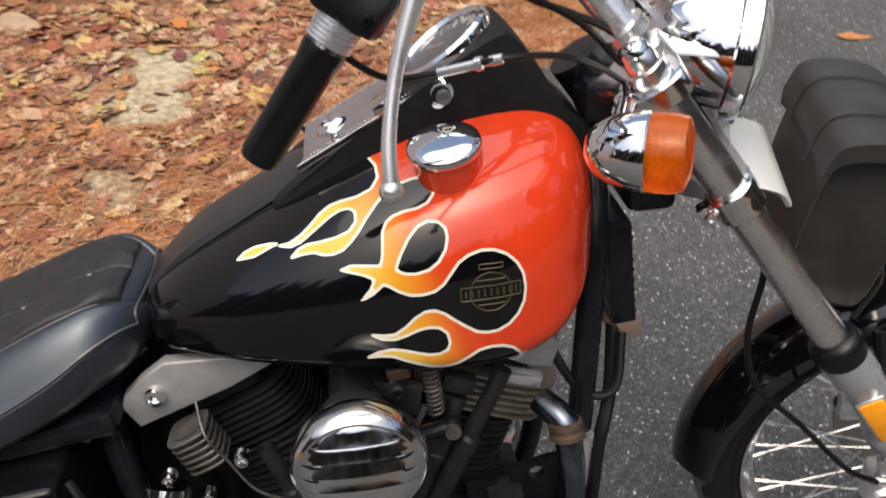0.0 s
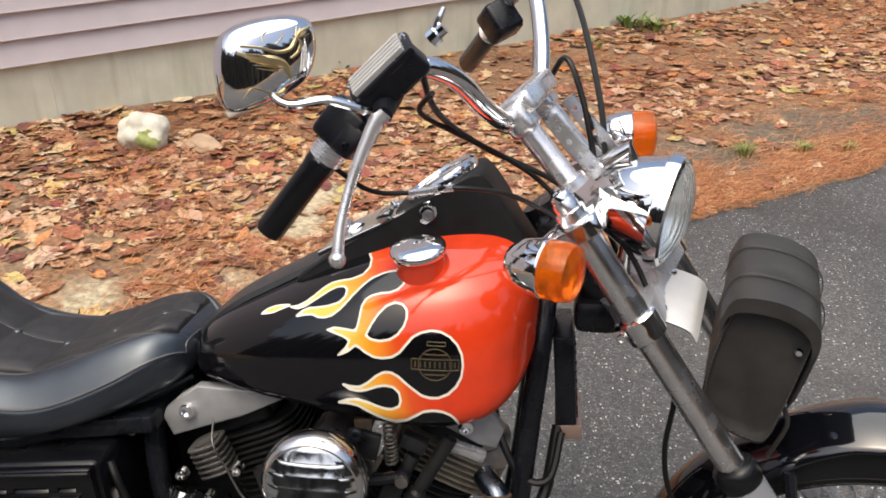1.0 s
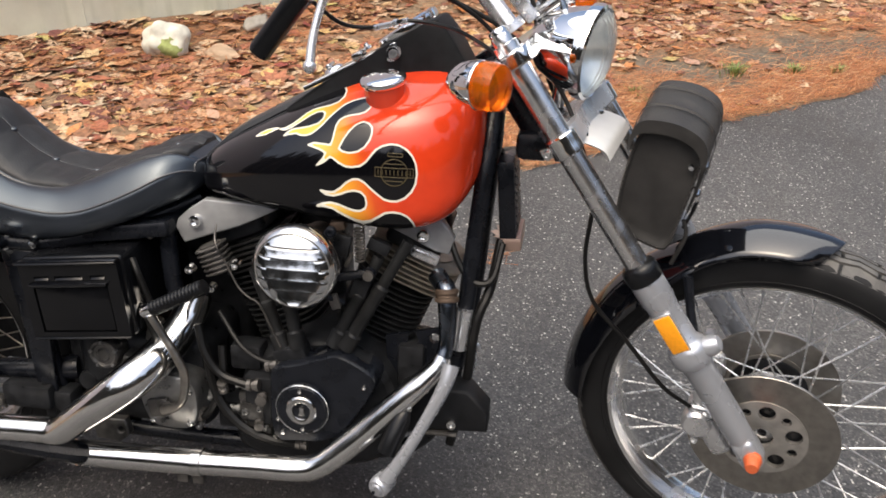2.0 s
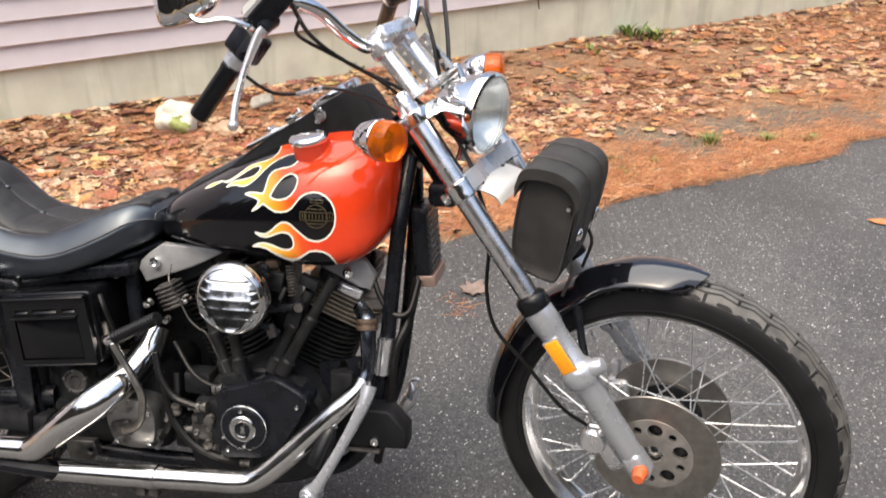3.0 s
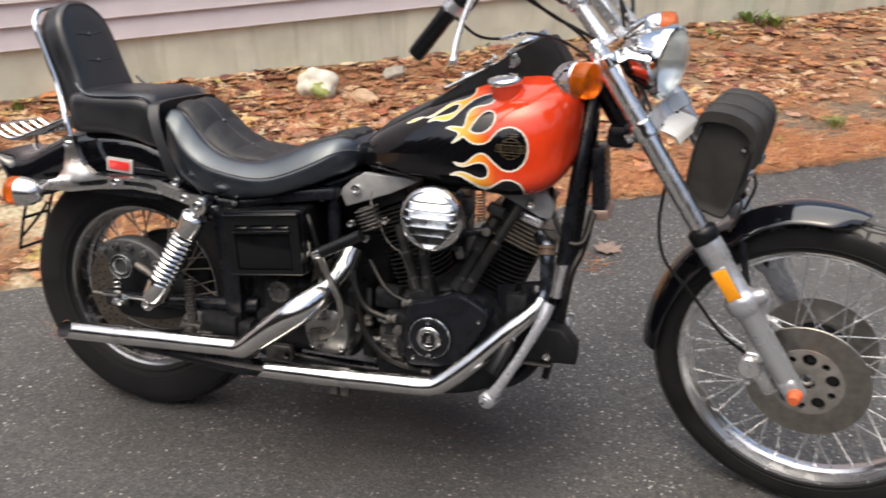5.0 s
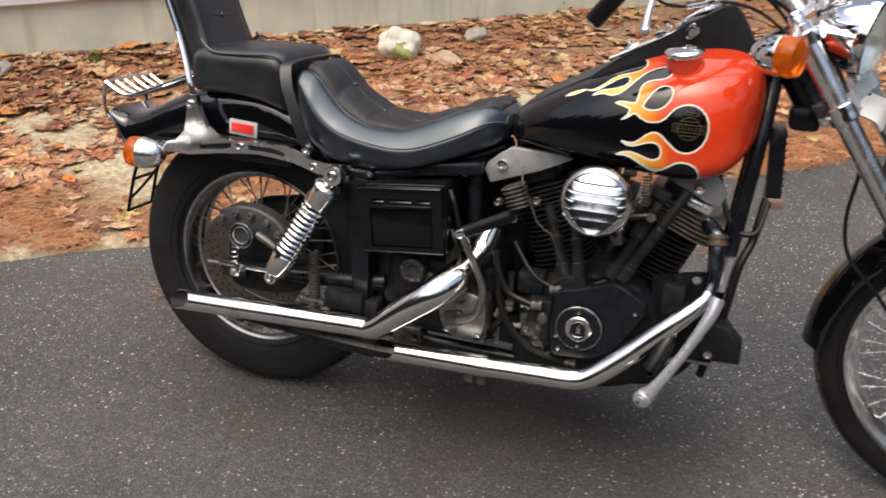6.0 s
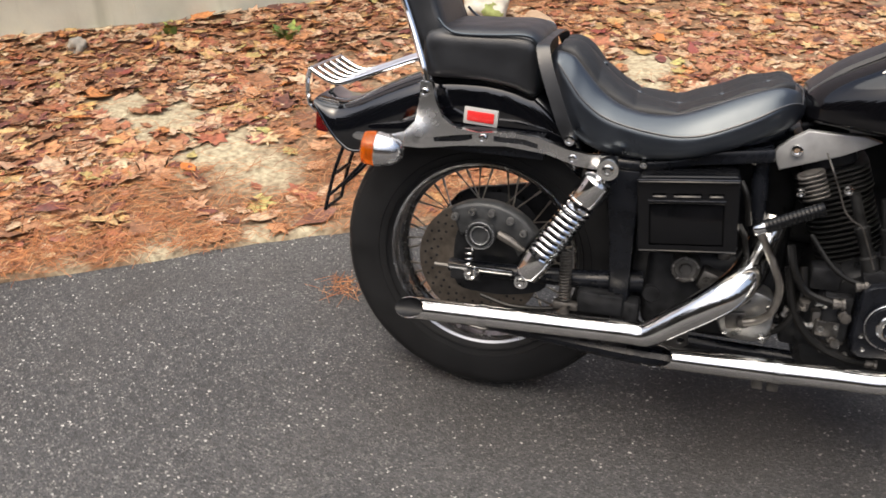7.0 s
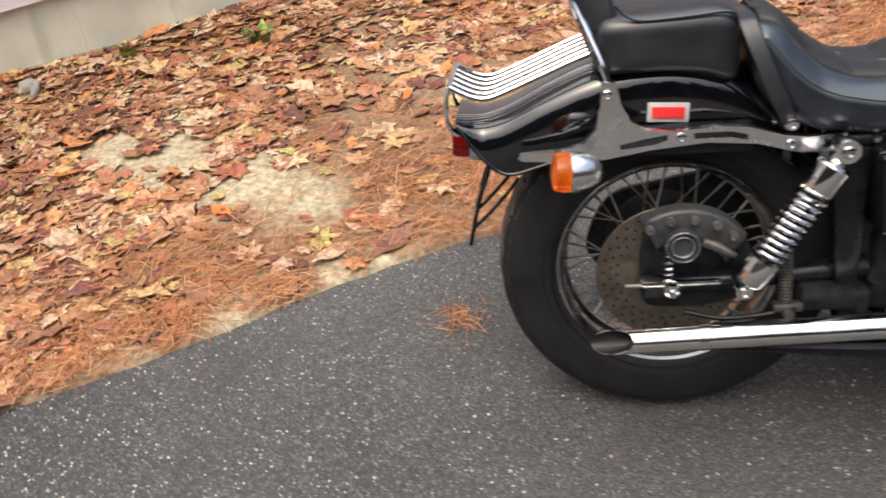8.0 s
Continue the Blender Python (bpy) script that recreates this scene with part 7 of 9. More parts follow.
    # grey top mounts
    mounts = [([(0.597, 0.652), (0.603, 0.668), (0.625, 0.688), (0.655, 0.708), (0.76, 0.706), (0.79, 0.698), (0.72, 0.662), (0.66, 0.640), (0.612, 0.622)], (0.638, 0.667)), ([(0.945, 0.706), (1.03, 0.712), (1.09, 0.702), (1.112, 0.672), (1.102, 0.640), (1.075, 0.645), (1.03, 0.668)], (1.057, 0.675))]
    for outline, at in mounts:
        bm = bmesh.new()
        plate(bm, outline, -0.078, -0.098, (), 0.003)
        mt = part("engine_mount", bm, MOUNT_GREY, bike, "grey alloy engine mount plate", angle=50)
        bm = bmesh.new()
        bolt(bm, (at[0], -0.098, at[1]), (0, -1, 0), 0.013, 0.010)
        part("mount_bolt", bm, CHROME, mt)
    # spark leads, breather and front head lump
    bm = bmesh.new()
    rbox(bm, (0.052, 0.016, 0.018), Matrix.Translation((1.062, -0.108, 0.640)) @ Matrix.Rotation(radians(20), 4, "Y"), 0.004)
    part("head_plate", bm, ALU, bike, "bright plate on the cylinder head")
    for pts, r in (([(0.690, -0.13, 0.675), (0.701, -0.165, 0.652), (0.720, -0.165, 0.612), (0.738, -0.165, 0.574), (0.756, -0.165, 0.556), (0.774, -0.165, 0.545), (0.792, -0.165, 0.508), (0.812, -0.165, 0.463)], 0.0017), ([(0.69, -0.14, 0.51), (0.74, -0.165, 0.455), (0.79, -0.17, 0.432), (0.85, -0.17, 0.438), (0.90, -0.165, 0.465)], 0.005), ([(0.655, -0.16, 0.49), (0.67, -0.172, 0.44), (0.70, -0.175, 0.40), (0.75, -0.178, 0.385)], 0.008), ([(0.66, -0.15, 0.44), (0.685, -0.165, 0.35), (0.73, -0.172, 0.295), (0.79, -0.172, 0.268), (0.84, -0.165, 0.262)], 0.009), ([(0.640, -0.15, 0.285), (0.67, -0.165, 0.315), (0.695, -0.16, 0.375), (0.69, -0.14, 0.44)], 0.008), ([(1.09, -0.03, 0.70), (1.105, -0.08, 0.655), (1.14, -0.10, 0.60), (1.18, -0.10, 0.60), (1.195, -0.07, 0.66)], 0.006)):
        bm = bmesh.new()
        tube(bm, pts, r, 8, 5)
        part("hose", bm, CABLE if r > 0.003 else ALU_DIRTY, bike, "black rubber hose" if r > 0.003 else "thin steel oil line")
    for x, y, z, d, r in ((0.755, -0.178, 0.385, (1, 0, 0.1), 0.011), (0.775, -0.172, 0.36, (0.2, -1, 0), 0.010), (0.70, -0.168, 0.365, (0, -0.3, 1), 0.010), (0.79, -0.172, 0.425, (1, 0, 0.2), 0.010), (0.765, -0.165, 0.300, (0.3, -1, 0), 0.009), (0.84, -0.168, 0.262, (1, 0, 0), 0.009), (0.645, -0.155, 0.292, (0.3, 0, 0.7), 0.010), (0.973, -0.150, 0.616, (0, -1, 0), 0.009)):
        bm = bmesh.new()
        lathe(bm, [(0, -0.004), (r, -0.004), (r, 0.004), (r * 0.8, 0.005), (r * 0.8, 0.011), (r * 1.05, 0.012), (r * 1.05, 0.018), (0, 0.019)], (x, y, z), d, 10)
        part("hose_fitting", bm, ALU_DIRTY, bike, "tarnished hose clamp")
    # oil pump and small castings behind the cam cover
    for c, size in (((0.765, -0.135, 0.345), (0.055, 0.06, 0.10)), ((0.735, -0.12, 0.42), (0.06, 0.05, 0.05)), ((0.70, -0.11, 0.29), (0.06, 0.05, 0.06)), ((1.04, -0.06, 0.40), (0.05, 0.10, 0.12))):
        bm = bmesh.new()
        rbox(bm, size, Matrix.Translation(c), 0.008)
        part("casting", bm, ENGINE, case)
    # gearbox
    bm = bmesh.new()
    rbox(bm, (0.27, 0.26, 0.20), Matrix.Translation((0.515, 0.01, 0.335)), 0.03, 3)
    gear = part("gearbox", bm, ENGINE, bike, "oily black gearbox")
    bm = bmesh.new()
    out = curve2([(0.535, 0.345), (0.545, 0.372), (0.59, 0.385), (0.635, 0.375), (0.648, 0.345), (0.645, 0.295), (0.625, 0.272), (0.565, 0.272), (0.542, 0.300)], 4)
    loft(bm, [[Vector((0.592 + (x - 0.592) * k, y, 0.328 + (z - 0.328) * k)) for x, z in out] for y, k in ((-0.115, 1), (-0.165, 1), (-0.172, 0.96), (-0.174, 0.9))])
    kc = part("kick_cover", bm, KICK, gear, "worn alloy kick-start cover", angle=40)
    bm = bmesh.new()
    rbox(bm, (0.042, 0.012, 0.036), Matrix.Translation((0.575, -0.178, 0.318)) @ Matrix.Rotation(radians(-12), 4, "Y"), 0.004)
    lathe(bm, [(0, 0.014), (0.012, 0.014), (0.014, 0.01), (0.014, 0)], (0.590, -0.180, 0.320), (0, -1, 0), 14)
    part("kick_boss", bm, ALU_DIRTY, kc)
    for x, z in ((0.548, 0.352), (0.635, 0.352), (0.558, 0.285), (0.632, 0.285)):
        bm = bmesh.new()
        bolt(bm, (x, -0.172, z), (0, -1, 0), 0.006)
        part("cover_bolt", bm, CHROME_OLD, kc)
    bm = bmesh.new()
    tube(bm, [(0.590, -0.192, 0.322), (0.618, -0.198, 0.335), (0.638, -0.206, 0.362), (0.644, -0.207, 0.41), (0.628, -0.207, 0.452), (0.605, -0.207, 0.495), (0.586, -0.207, 0.531)], [0.010, 0.0085, 0.0080, 0.0080, 0.0078, 0.0075, 0.009], 12, 5)
    kick = part("kick_starter", bm, STEEL, bike, "folding alloy kick-start arm with black pedal")
    bm = bmesh.new()
    a, b = Vector((0.587, -0.208, 0.532)), Vector((0.695, -0.208, 0.588))
    d = (b - a).normalized()
    ln = (b - a).length
    prof = [(0, 0.010), (0.0145, 0.010)]
    for i in range(14):
        h = 0.012 + (ln - 0.016) * i / 14
        prof += [(0.0138, h), (0.0138, h + 0.0045), (0.0126, h + 0.006)]
    lathe(bm, [*prof, (0.0135, ln), (0, ln)], a, d, 16)
    part("kick_pedal", bm, GRIP, kick, "ribbed black rubber pedal")
    bm = bmesh.new()
    lathe(bm, [(0, -0.012), (0.010, -0.012), (0.0125, -0.008), (0.0125, 0.010), (0.010, 0.012), (0, 0.012)], a, d, 14)
    part("pedal_end", bm, CHROME, kick)
    # plates and lumps between gearbox and box
    for c, size, mat in (((0.47, -0.088, 0.40), (0.07, 0.03, 0.07), ENGINE), ((0.43, -0.088, 0.315), (0.07, 0.03, 0.06), ENGINE), ((0.535, -0.10, 0.42), (0.026, 0.03, 0.09), ALU_DIRTY), ((0.44, -0.075, 0.245), (0.09, 0.03, 0.05), ENGINE)):
        bm = bmesh.new()
        rbox(bm, size, Matrix.Translation(c) @ Matrix.Rotation(radians(14), 4, "Y"), 0.008)
        part("bracket", bm, mat, gear)
    # unseen black blocks added inside and beyond the frame to darken see-through gaps
    for c, size, name in (((0.74, 0.115, 0.545), (0.26, 0.10, 0.26), "cylinder_gap_block"), ((0.60, 0.09, 0.50), (0.16, 0.08, 0.32), "box_gap_block"), ((0.385, 0.0, 0.44), (0.07, 0.20, 0.34), "wheel_gap_block"), ((0.67, 0.165, 0.30), (0.52, 0.09, 0.22), "primary_cover")):
        bm = bmesh.new()
        rbox(bm, size, Matrix.Translation(c), 0.02, 3)
        part(name, bm, ENGINE, bike, "black block added to darken a see-through gap")
    bm = bmesh.new()
    lathe(bm, [(0, 0.012), (0.018, 0.012), (0.022, 0.006), (0.022, 0)], (0.400, -0.110, 0.322), (0, -1, 0), 18)
    part("speedo_drive", bm, ENGINE, gear)


build_engine()


def side_box():
    """The black cover of battery and oil tank, with its moulded face."""
    bm = bmesh.new()
    c = Vector((0.448, 0.0, 0.537))
    m = Matrix.Translation(c) @ Matrix.Rotation(radians(-6.5), 4, "Y")
    rbox(bm, (0.198, 0.39, 0.158), m, 0.010, 3)
    box = part("battery_box", bm, BOX_BLACK, bike, "black battery cover with moulded slots")
    y = -0.195
    bm = bmesh.new()
    out = [(-0.095, -0.074), (0.095, -0.074), (0.095, 0.074), (-0.095, 0.074)]
    hole = [(-0.074, -0.062), (0.070, -0.062), (0.070, 0.030), (-0.074, 0.030)]
    slots = [[(a, 0.038), (b, 0.038), (b, 0.047), (a, 0.047)] for a, b in ((-0.068, -0.040), (-0.028, 0.026), (0.040, 0.068))]
    plate(bm, out, y - 0.012, y + 0.002, [hole, *slots])
    part("box_face", bm, BOX_BLACK, box, m=m, smooth=False)
    bm = bmesh.new()
    rbox(bm, (0.150, 0.012, 0.005), m @ Matrix.Translation((-0.002, y - 0.015, 0.033)), 0.002)
    rbox(bm, (0.196, 0.018, 0.008), m @ Matrix.Translation((0, y - 0.010, 0.074)), 0.003)
    part("box_lip", bm, BLACK_GLOSS, box)
    bm = bmesh.new()
    rbox(bm, (0.140, 0.006, 0.088), m @ Matrix.Translation((-0.002, y - 0.008, -0.016)), 0.003)
    part("box_panel", bm, BOX_BLACK, box)
    lean = Matrix.Rotation(radians(-48), 4, "X")
    for a, b in ((-0.068, -0.040), (-0.028, 0.026), (0.040, 0.068)):
        bm = bmesh.new()
        rbox(bm, (b - a - 0.001, 0.004, 0.013), m @ Matrix.Translation(((a + b) / 2, y - 0.0075, 0.0425)) @ lean, 0.0012)
        part("slot_ledge", bm, BOX_BLACK, box)
    for w, up, out in ((0.146, 0.0305, 0.014), (0.192, 0.0735, 0.016), (0.190, -0.0735, 0.013)):
        bm = bmesh.new()
        rbox(bm, (w, 0.005, 0.009 if up > 0 else 0.004), m @ Matrix.Translation((-0.002 if w < 0.15 else 0, y - out, up)) @ lean, 0.0018)
        part("moulded_ridge", bm, BOX_BLACK, box)
    for x, z in ((0.10, -0.03), (0.10, 0.06)):
        bm = bmesh.new()
        tube(bm, [m @ Vector((x, -0.16, z)), m @ Vector((x + 0.012, -0.17, z - 0.03)), m @ Vector((x + 0.018, -0.16, z - 0.09))], 0.006, 8, 4)
        part("loom", bm, CABLE, box)


side_box()


def gearbox_details():
    """Covers and lugs of the gearbox below the battery cover."""
    bm = bmesh.new()
    lathe(bm, [(0, 0.010), (0.011, 0.010), (0.014, 0.006), (0.021, 0.006), (0.024, 0.010), (0.028, 0.009), (0.030, 0.0), (0.030, -0.06)], (0.462, -0.150, 0.405), (0, -1, 0), 24)
    cov = part("gearbox_cover", bm, KICK_DARK, bike, "round oily gearbox cover")
    for i in range(5):
        a = i * 1.257 + 0.4
        bm = bmesh.new()
        bolt(bm, (0.462 + 0.026 * math.cos(a), -0.158, 0.405 + 0.026 * math.sin(a)), (0, -1, 0), 0.0035, 0.004)
        part("cover_bolt", bm, KICK, cov)
    bm = bmesh.new()
    rbox(bm, (0.055, 0.10, 0.044), Matrix.Translation((0.518, -0.105, 0.380)) @ Matrix.Rotation(radians(18), 4, "Y"), 0.008, 2)
    bolt(bm, (0.506, -0.155, 0.386), (0, -1, 0), 0.008, 0.006)
    bolt(bm, (0.533, -0.155, 0.370), (0, -1, 0), 0.008, 0.006)
    part("gearbox_lug", bm, KICK_DARK, bike, "greasy gearbox mounting lug")
    bm = bmesh.new()
    plate(bm, [(0.415, 0.258), (0.485, 0.261), (0.492, 0.228), (0.470, 0.208), (0.422, 0.213)], -0.130, -0.150, [circle(0.475, 0.237, 0.007, 10)], 0.003)
    part("gearbox_foot", bm, KICK_DARK, bike, "mottled grey gearbox foot", angle=50)


gearbox_details()


def oil_pump():
    """The oil pump behind the cam cover, with its unions and bolt heads."""
    bm = bmesh.new()
    rbox(bm, (0.066, 0.060, 0.075), Matrix.Translation((0.757, -0.125, 0.318)) @ Matrix.Rotation(radians(-6), 4, "Y"), 0.006, 2)
    rbox(bm, (0.046, 0.020, 0.036), Matrix.Translation((0.752, -0.158, 0.322)), 0.004, 2)
    rbox(bm, (0.030, 0.030, 0.026), Matrix.Translation((0.770, -0.145, 0.274)), 0.004, 2)
    pump = part("oil_pump", bm, KICK_DARK, bike, "oily grey pump body with bright bolt heads", angle=40)
    for x, z, r in ((0.740, 0.322, 0.0065), (0.750, 0.277, 0.006), (0.768, 0.331, 0.005), (0.736, 0.294, 0.0045), (0.778, 0.290, 0.0045), (0.796, 0.272, 0.0055)):
        bm = bmesh.new()
        bolt(bm, (x, -0.166, z), (0, -1, 0), r, 0.008)
        part("pump_bolt", bm, KICK, pump)
    # unions where the hoses meet the pump
    for at, way, r in (((0.722, -0.160, 0.376), (1, 0, -0.15), 0.0085), ((0.705, -0.155, 0.318), (1, 0, 0.1), 0.0075), ((0.667, -0.155, 0.332), (0.3, 0, 1), 0.0070), ((0.636, -0.150, 0.262), (0.5, 0, 1), 0.0065)):
        bm = bmesh.new()
        lathe(bm, [(r * 0.6, 0), (r, 0.001), (r, 0.007), (r * 0.75, 0.008), (r * 0.75, 0.014), (r * 1.05, 0.015), (r * 1.05, 0.022), (r * 0.6, 0.023)], at, way, 10)
        part("hose_union", bm, KICK, pump, "worn bright hose union")


oil_pump()


CALIPER = material("grey_cast_iron", (0.052, 0.055, 0.058), 0.5, 0.4, var=0.3, scale=50, rvar=0.1, bump=0.12, bscale=300)


def frame_and_swingarm():
    tubes = []
    for s in (-1, 1):
        tubes.append([(1.165, s * 0.02, 0.90), (1.158, s * 0.07, 0.80), (1.146, s * 0.09, 0.66), (1.132, s * 0.098, 0.50), (1.105, s * 0.10, 0.34), (1.06, s * 0.10, 0.26), (0.98, s * 0.10, 0.225), (0.80, s * 0.10, 0.215), (0.45, s * 0.10, 0.215), (0.36, s * 0.11, 0.25), (0.335, s * 0.125, 0.36), (0.32, s * 0.13, 0.58)])
        tubes.append([(0.62, s * 0.03, 0.69), (0.50, s * 0.10, 0.645), (0.36, s * 0.135, 0.615), (0.26, s * 0.140, 0.612)])
        tubes.append([(0.60, s * 0.09, 0.40), (0.585, s * 0.10, 0.55), (0.575, s * 0.085, 0.66)])
    for t in tubes:
        bm = bmesh.new()
        tube(bm, t, 0.016, 12, 5)
        part("frame_tube", bm, BLACK, bike, "black frame tube")
    bm = bmesh.new()
    tube(bm, [(1.17, 0, 0.90), (0.95, 0, 0.80), (0.65, 0, 0.695)], 0.028, 12, 4)
    part("backbone", bm, BLACK, bike)
    for s in (-1, 1):
        bm = bmesh.new()
        tube(bm, [(0.375, s * 0.10, 0.340), (0.28, s * 0.118, 0.335), (0.12, s * 0.125, 0.327), (-0.055, s * 0.125, 0.323)], [0.026, 0.022, 0.018, 0.016], 12, 4)
        arm = part("swingarm", bm, BLACK, bike, "black tubular swingarm")
        bm = bmesh.new()
        rbox(bm, (0.150, 0.014, 0.013), Matrix.Translation((0.022, s * 0.146, 0.332)) @ Matrix.Rotation(radians(-1), 4, "Y"), 0.003)
        part("axle_plate", bm, CHROME_OLD, arm, "bright axle adjuster plate")
        bm = bmesh.new()
        rbox(bm, (0.070, 0.020, 0.040), Matrix.Translation((-0.012, s * 0.138, 0.318)), 0.004)
        part("axle_block", bm, ENGINE, arm)
        bm = bmesh.new()
        lathe(bm, [(0, 0.030), (0.007, 0.030), (0.007, 0.018), (0.0145, 0.017), (0.0155, 0.014), (0.0155, 0.002), (0.018, 0.0), (0.018, -0.01)], (0.003, s * 0.150, 0.323), (0, s, 0), 6)
        part("axle_nut", bm, CHROME_OLD, arm)
        bm = bmesh.new()
        tube(bm, [(-0.085, s * 0.146, 0.328), (-0.02, s * 0.146, 0.328)], 0.005, 8)
        part("adjuster_screw", bm, ALU_DIRTY, arm)
        # frame gusset behind the shock
        bm = bmesh.new()
        plate(bm, [(0.275, 0.60), (0.345, 0.60), (0.352, 0.30), (0.315, 0.27), (0.30, 0.44)], s * 0.135, s * 0.150, (), 0.003)
        part("frame_gusset", bm, BLACK, bike, "black frame plate", angle=50)
        bm = bmesh.new()
        tube(bm, [(0.284, s * 0.135, 0.615), (0.284, s * 0.20, 0.615)], 0.014, 12)
        part("shock_stud", bm, BLACK, bike)
        bm = bmesh.new()
        tube(bm, [(0.128, s * 0.12, 0.335), (0.128, s * 0.205, 0.345)], 0.011, 12)
        part("shock_stud", bm, BLACK, bike)
    # long-bodied rear caliper over the disc
    bm = bmesh.new()
    outer = [(AX_R[0] + 0.02 + 0.144 * math.cos(radians(a)), AX_R[2] + 0.02 + 0.144 * math.sin(radians(a))) for a in range(36, 128, 8)]
    inner_ = [(AX_R[0] + 0.02 + 0.085 * math.cos(radians(a)), AX_R[2] + 0.015 + 0.085 * math.sin(radians(a))) for a in range(130, 14, -12)]
    plate(bm, outer + inner_, -0.105, -0.150, (), 0.008)
    cal = part("rear_caliper", bm, CALIPER, bike, "dark grey cast rear brake caliper", angle=50)
    bm = bmesh.new()
    c = Vector((0.021, -0.148, 0.419))
    lathe(bm, [(0, 0.014), (0.017, 0.014), (0.019, 0.018), (0.023, 0.019), (0.025, 0.014), (0.028, 0.021), (0.033, 0.019), (0.034, 0.0)], c, (0, -1, 0), 28)
    part("piston_cap", bm, CALIPER, cal, "round caliper cap")
    bm = bmesh.new()
    for r in (0.021, 0.031):
        lathe(bm, [(r - 0.002, 0.017), (r, 0.0215), (r + 0.002, 0.017)], c, (0, -1, 0), 32)
    part("cap_ring", bm, ALU, cal)
    for a in (122, 103, 83, 63, 45):
        bm = bmesh.new()
        q = (AX_R[0] + 0.02 + 0.126 * math.cos(radians(a)), -0.150, AX_R[2] + 0.02 + 0.126 * math.sin(radians(a)))
        bolt(bm, q, (0, -1, 0), 0.0088, 0.013)
        part("caliper_bolt", bm, KICK, cal)
    bm = bmesh.new()
    m = aim((-0.004, -0.154, 0.340), (0.03, 0, 1))
    pts = [m @ Vector((0.009 * math.cos(i * 0.6), 0.009 * math.sin(i * 0.6), 0.0012 * i)) for i in range(44)]
    tube(bm, pts, 0.002, 6)
    part("small_spring", bm, CHROME_OLD, cal)
    bm = bmesh.new()
    tube(bm, [(0.06, -0.155, 0.425), (0.085, -0.158, 0.415), (0.12, -0.158, 0.395)], [0.010, 0.010, 0.006], 10)
    part("bleeder", bm, ALU_DIRTY, cal)
    # black anchor plate between the disc and the swing arm
    bm = bmesh.new()
    plate(bm, curve2([(-0.040, 0.265), (-0.052, 0.33), (-0.046, 0.40), (-0.01, 0.435), (0.06, 0.45), (0.13, 0.43), (0.165, 0.37), (0.165, 0.29), (0.10, 0.262), (0.03, 0.255)], 4), -0.096, -0.103, (), 0.002)
    part("anchor_plate", bm, ENGINE, cal, "grimy black anchor plate", angle=50)
    # brake pedal return spring and its rod
    bm = bmesh.new()
    m = aim((0.212, -0.160, 0.408), (0.06, 0, -1))
    tube(bm, [m @ Vector((0.0115 * math.cos(i * 0.55), 0.0115 * math.sin(i * 0.55), 0.00062 * i)) for i in range(190)], 0.0024, 6)
    part("return_spring", bm, ALU_DIRTY, bike, "dark coil return spring")
    bm = bmesh.new()
    tube(bm, [(0.03, -0.16, 0.275), (0.10, -0.165, 0.262), (0.18, -0.168, 0.270), (0.235, -0.172, 0.288)], 0.005, 8, 5)
    part("brake_line", bm, CABLE, bike)
    bm = bmesh.new()
    rbox(bm, (0.055, 0.022, 0.018), Matrix.Translation((0.222, -0.165, 0.286)), 0.004)
    lathe(bm, [(0, 0.03), (0.010, 0.03), (0.012, 0.0)], (0.222, -0.160, 0.275), (0, -1, 0), 12)
    part("spring_anchor", bm, ALU_DIRTY, bike)
    bm = bmesh.new()
    rbox(bm, (0.10, 0.04, 0.05), Matrix.Translation((0.295, -0.15, 0.30)), 0.008)
    rbox(bm, (0.06, 0.05, 0.08), Matrix.Translation((0.35, -0.13, 0.27)), 0.010)
    part("rear_master_cylinder", bm, ENGINE, bike, "grimy rear brake master cylinder")
    # chain guard on the far side and the side stand that the machine leans on
    # the guard is unseen, and widened to darken the view through the rear wheel
    bm = bmesh.new()
    plate(bm, curve2([(-0.15, 0.30), (-0.10, 0.42), (0.02, 0.455), (0.11, 0.475), (0.20, 0.51), (0.33, 0.51), (0.33, 0.26), (0.10, 0.225), (-0.08, 0.235)], 4), 0.100, 0.118, (), 0.003)
    part("chain_guard", bm, ENGINE, bike, "black chain guard", angle=50)
    bm = bmesh.new()
    tube(bm, [(0.62, 0.13, 0.235), (0.60, 0.18, 0.205), (0.54, 0.31, 0.085), (0.53, 0.33, 0.066)], [0.014, 0.012, 0.011, 0.011], 12, 4)
    rbox(bm, (0.05, 0.045, 0.008), Matrix.Translation((0.53, 0.335, 0.063)) @ Matrix.Rotation(radians(10), 4, "X"), 0.002)
    part("side_stand", bm, BLACK, bike, "black side stand")
    # splash plate under the seat
    bm = bmesh.new()
    rbox(bm, (0.30, 0.27, 0.03), Matrix.Translation((0.45, 0, 0.635)) @ Matrix.Rotation(radians(-9), 4, "Y"), 0.008)
    part("seat_pan", bm, BLACK, bike)
    bm = bmesh.new()
    bolt(bm, (0.349, -0.150, 0.620), (0, -1, -0.3), 0.0085, 0.012)
    part("seat_bolt", bm, CHROME_OLD, bike)
    bm = bmesh.new()
    rbox(bm, (0.030, 0.012, 0.012), Matrix.Translation((0.552, -0.125, 0.644)) @ Matrix.Rotation(radians(18), 4, "Y"), 0.003)
    part("seat_clip", bm, STEEL, bike, "small steel seat clip")


frame_and_swingarm()


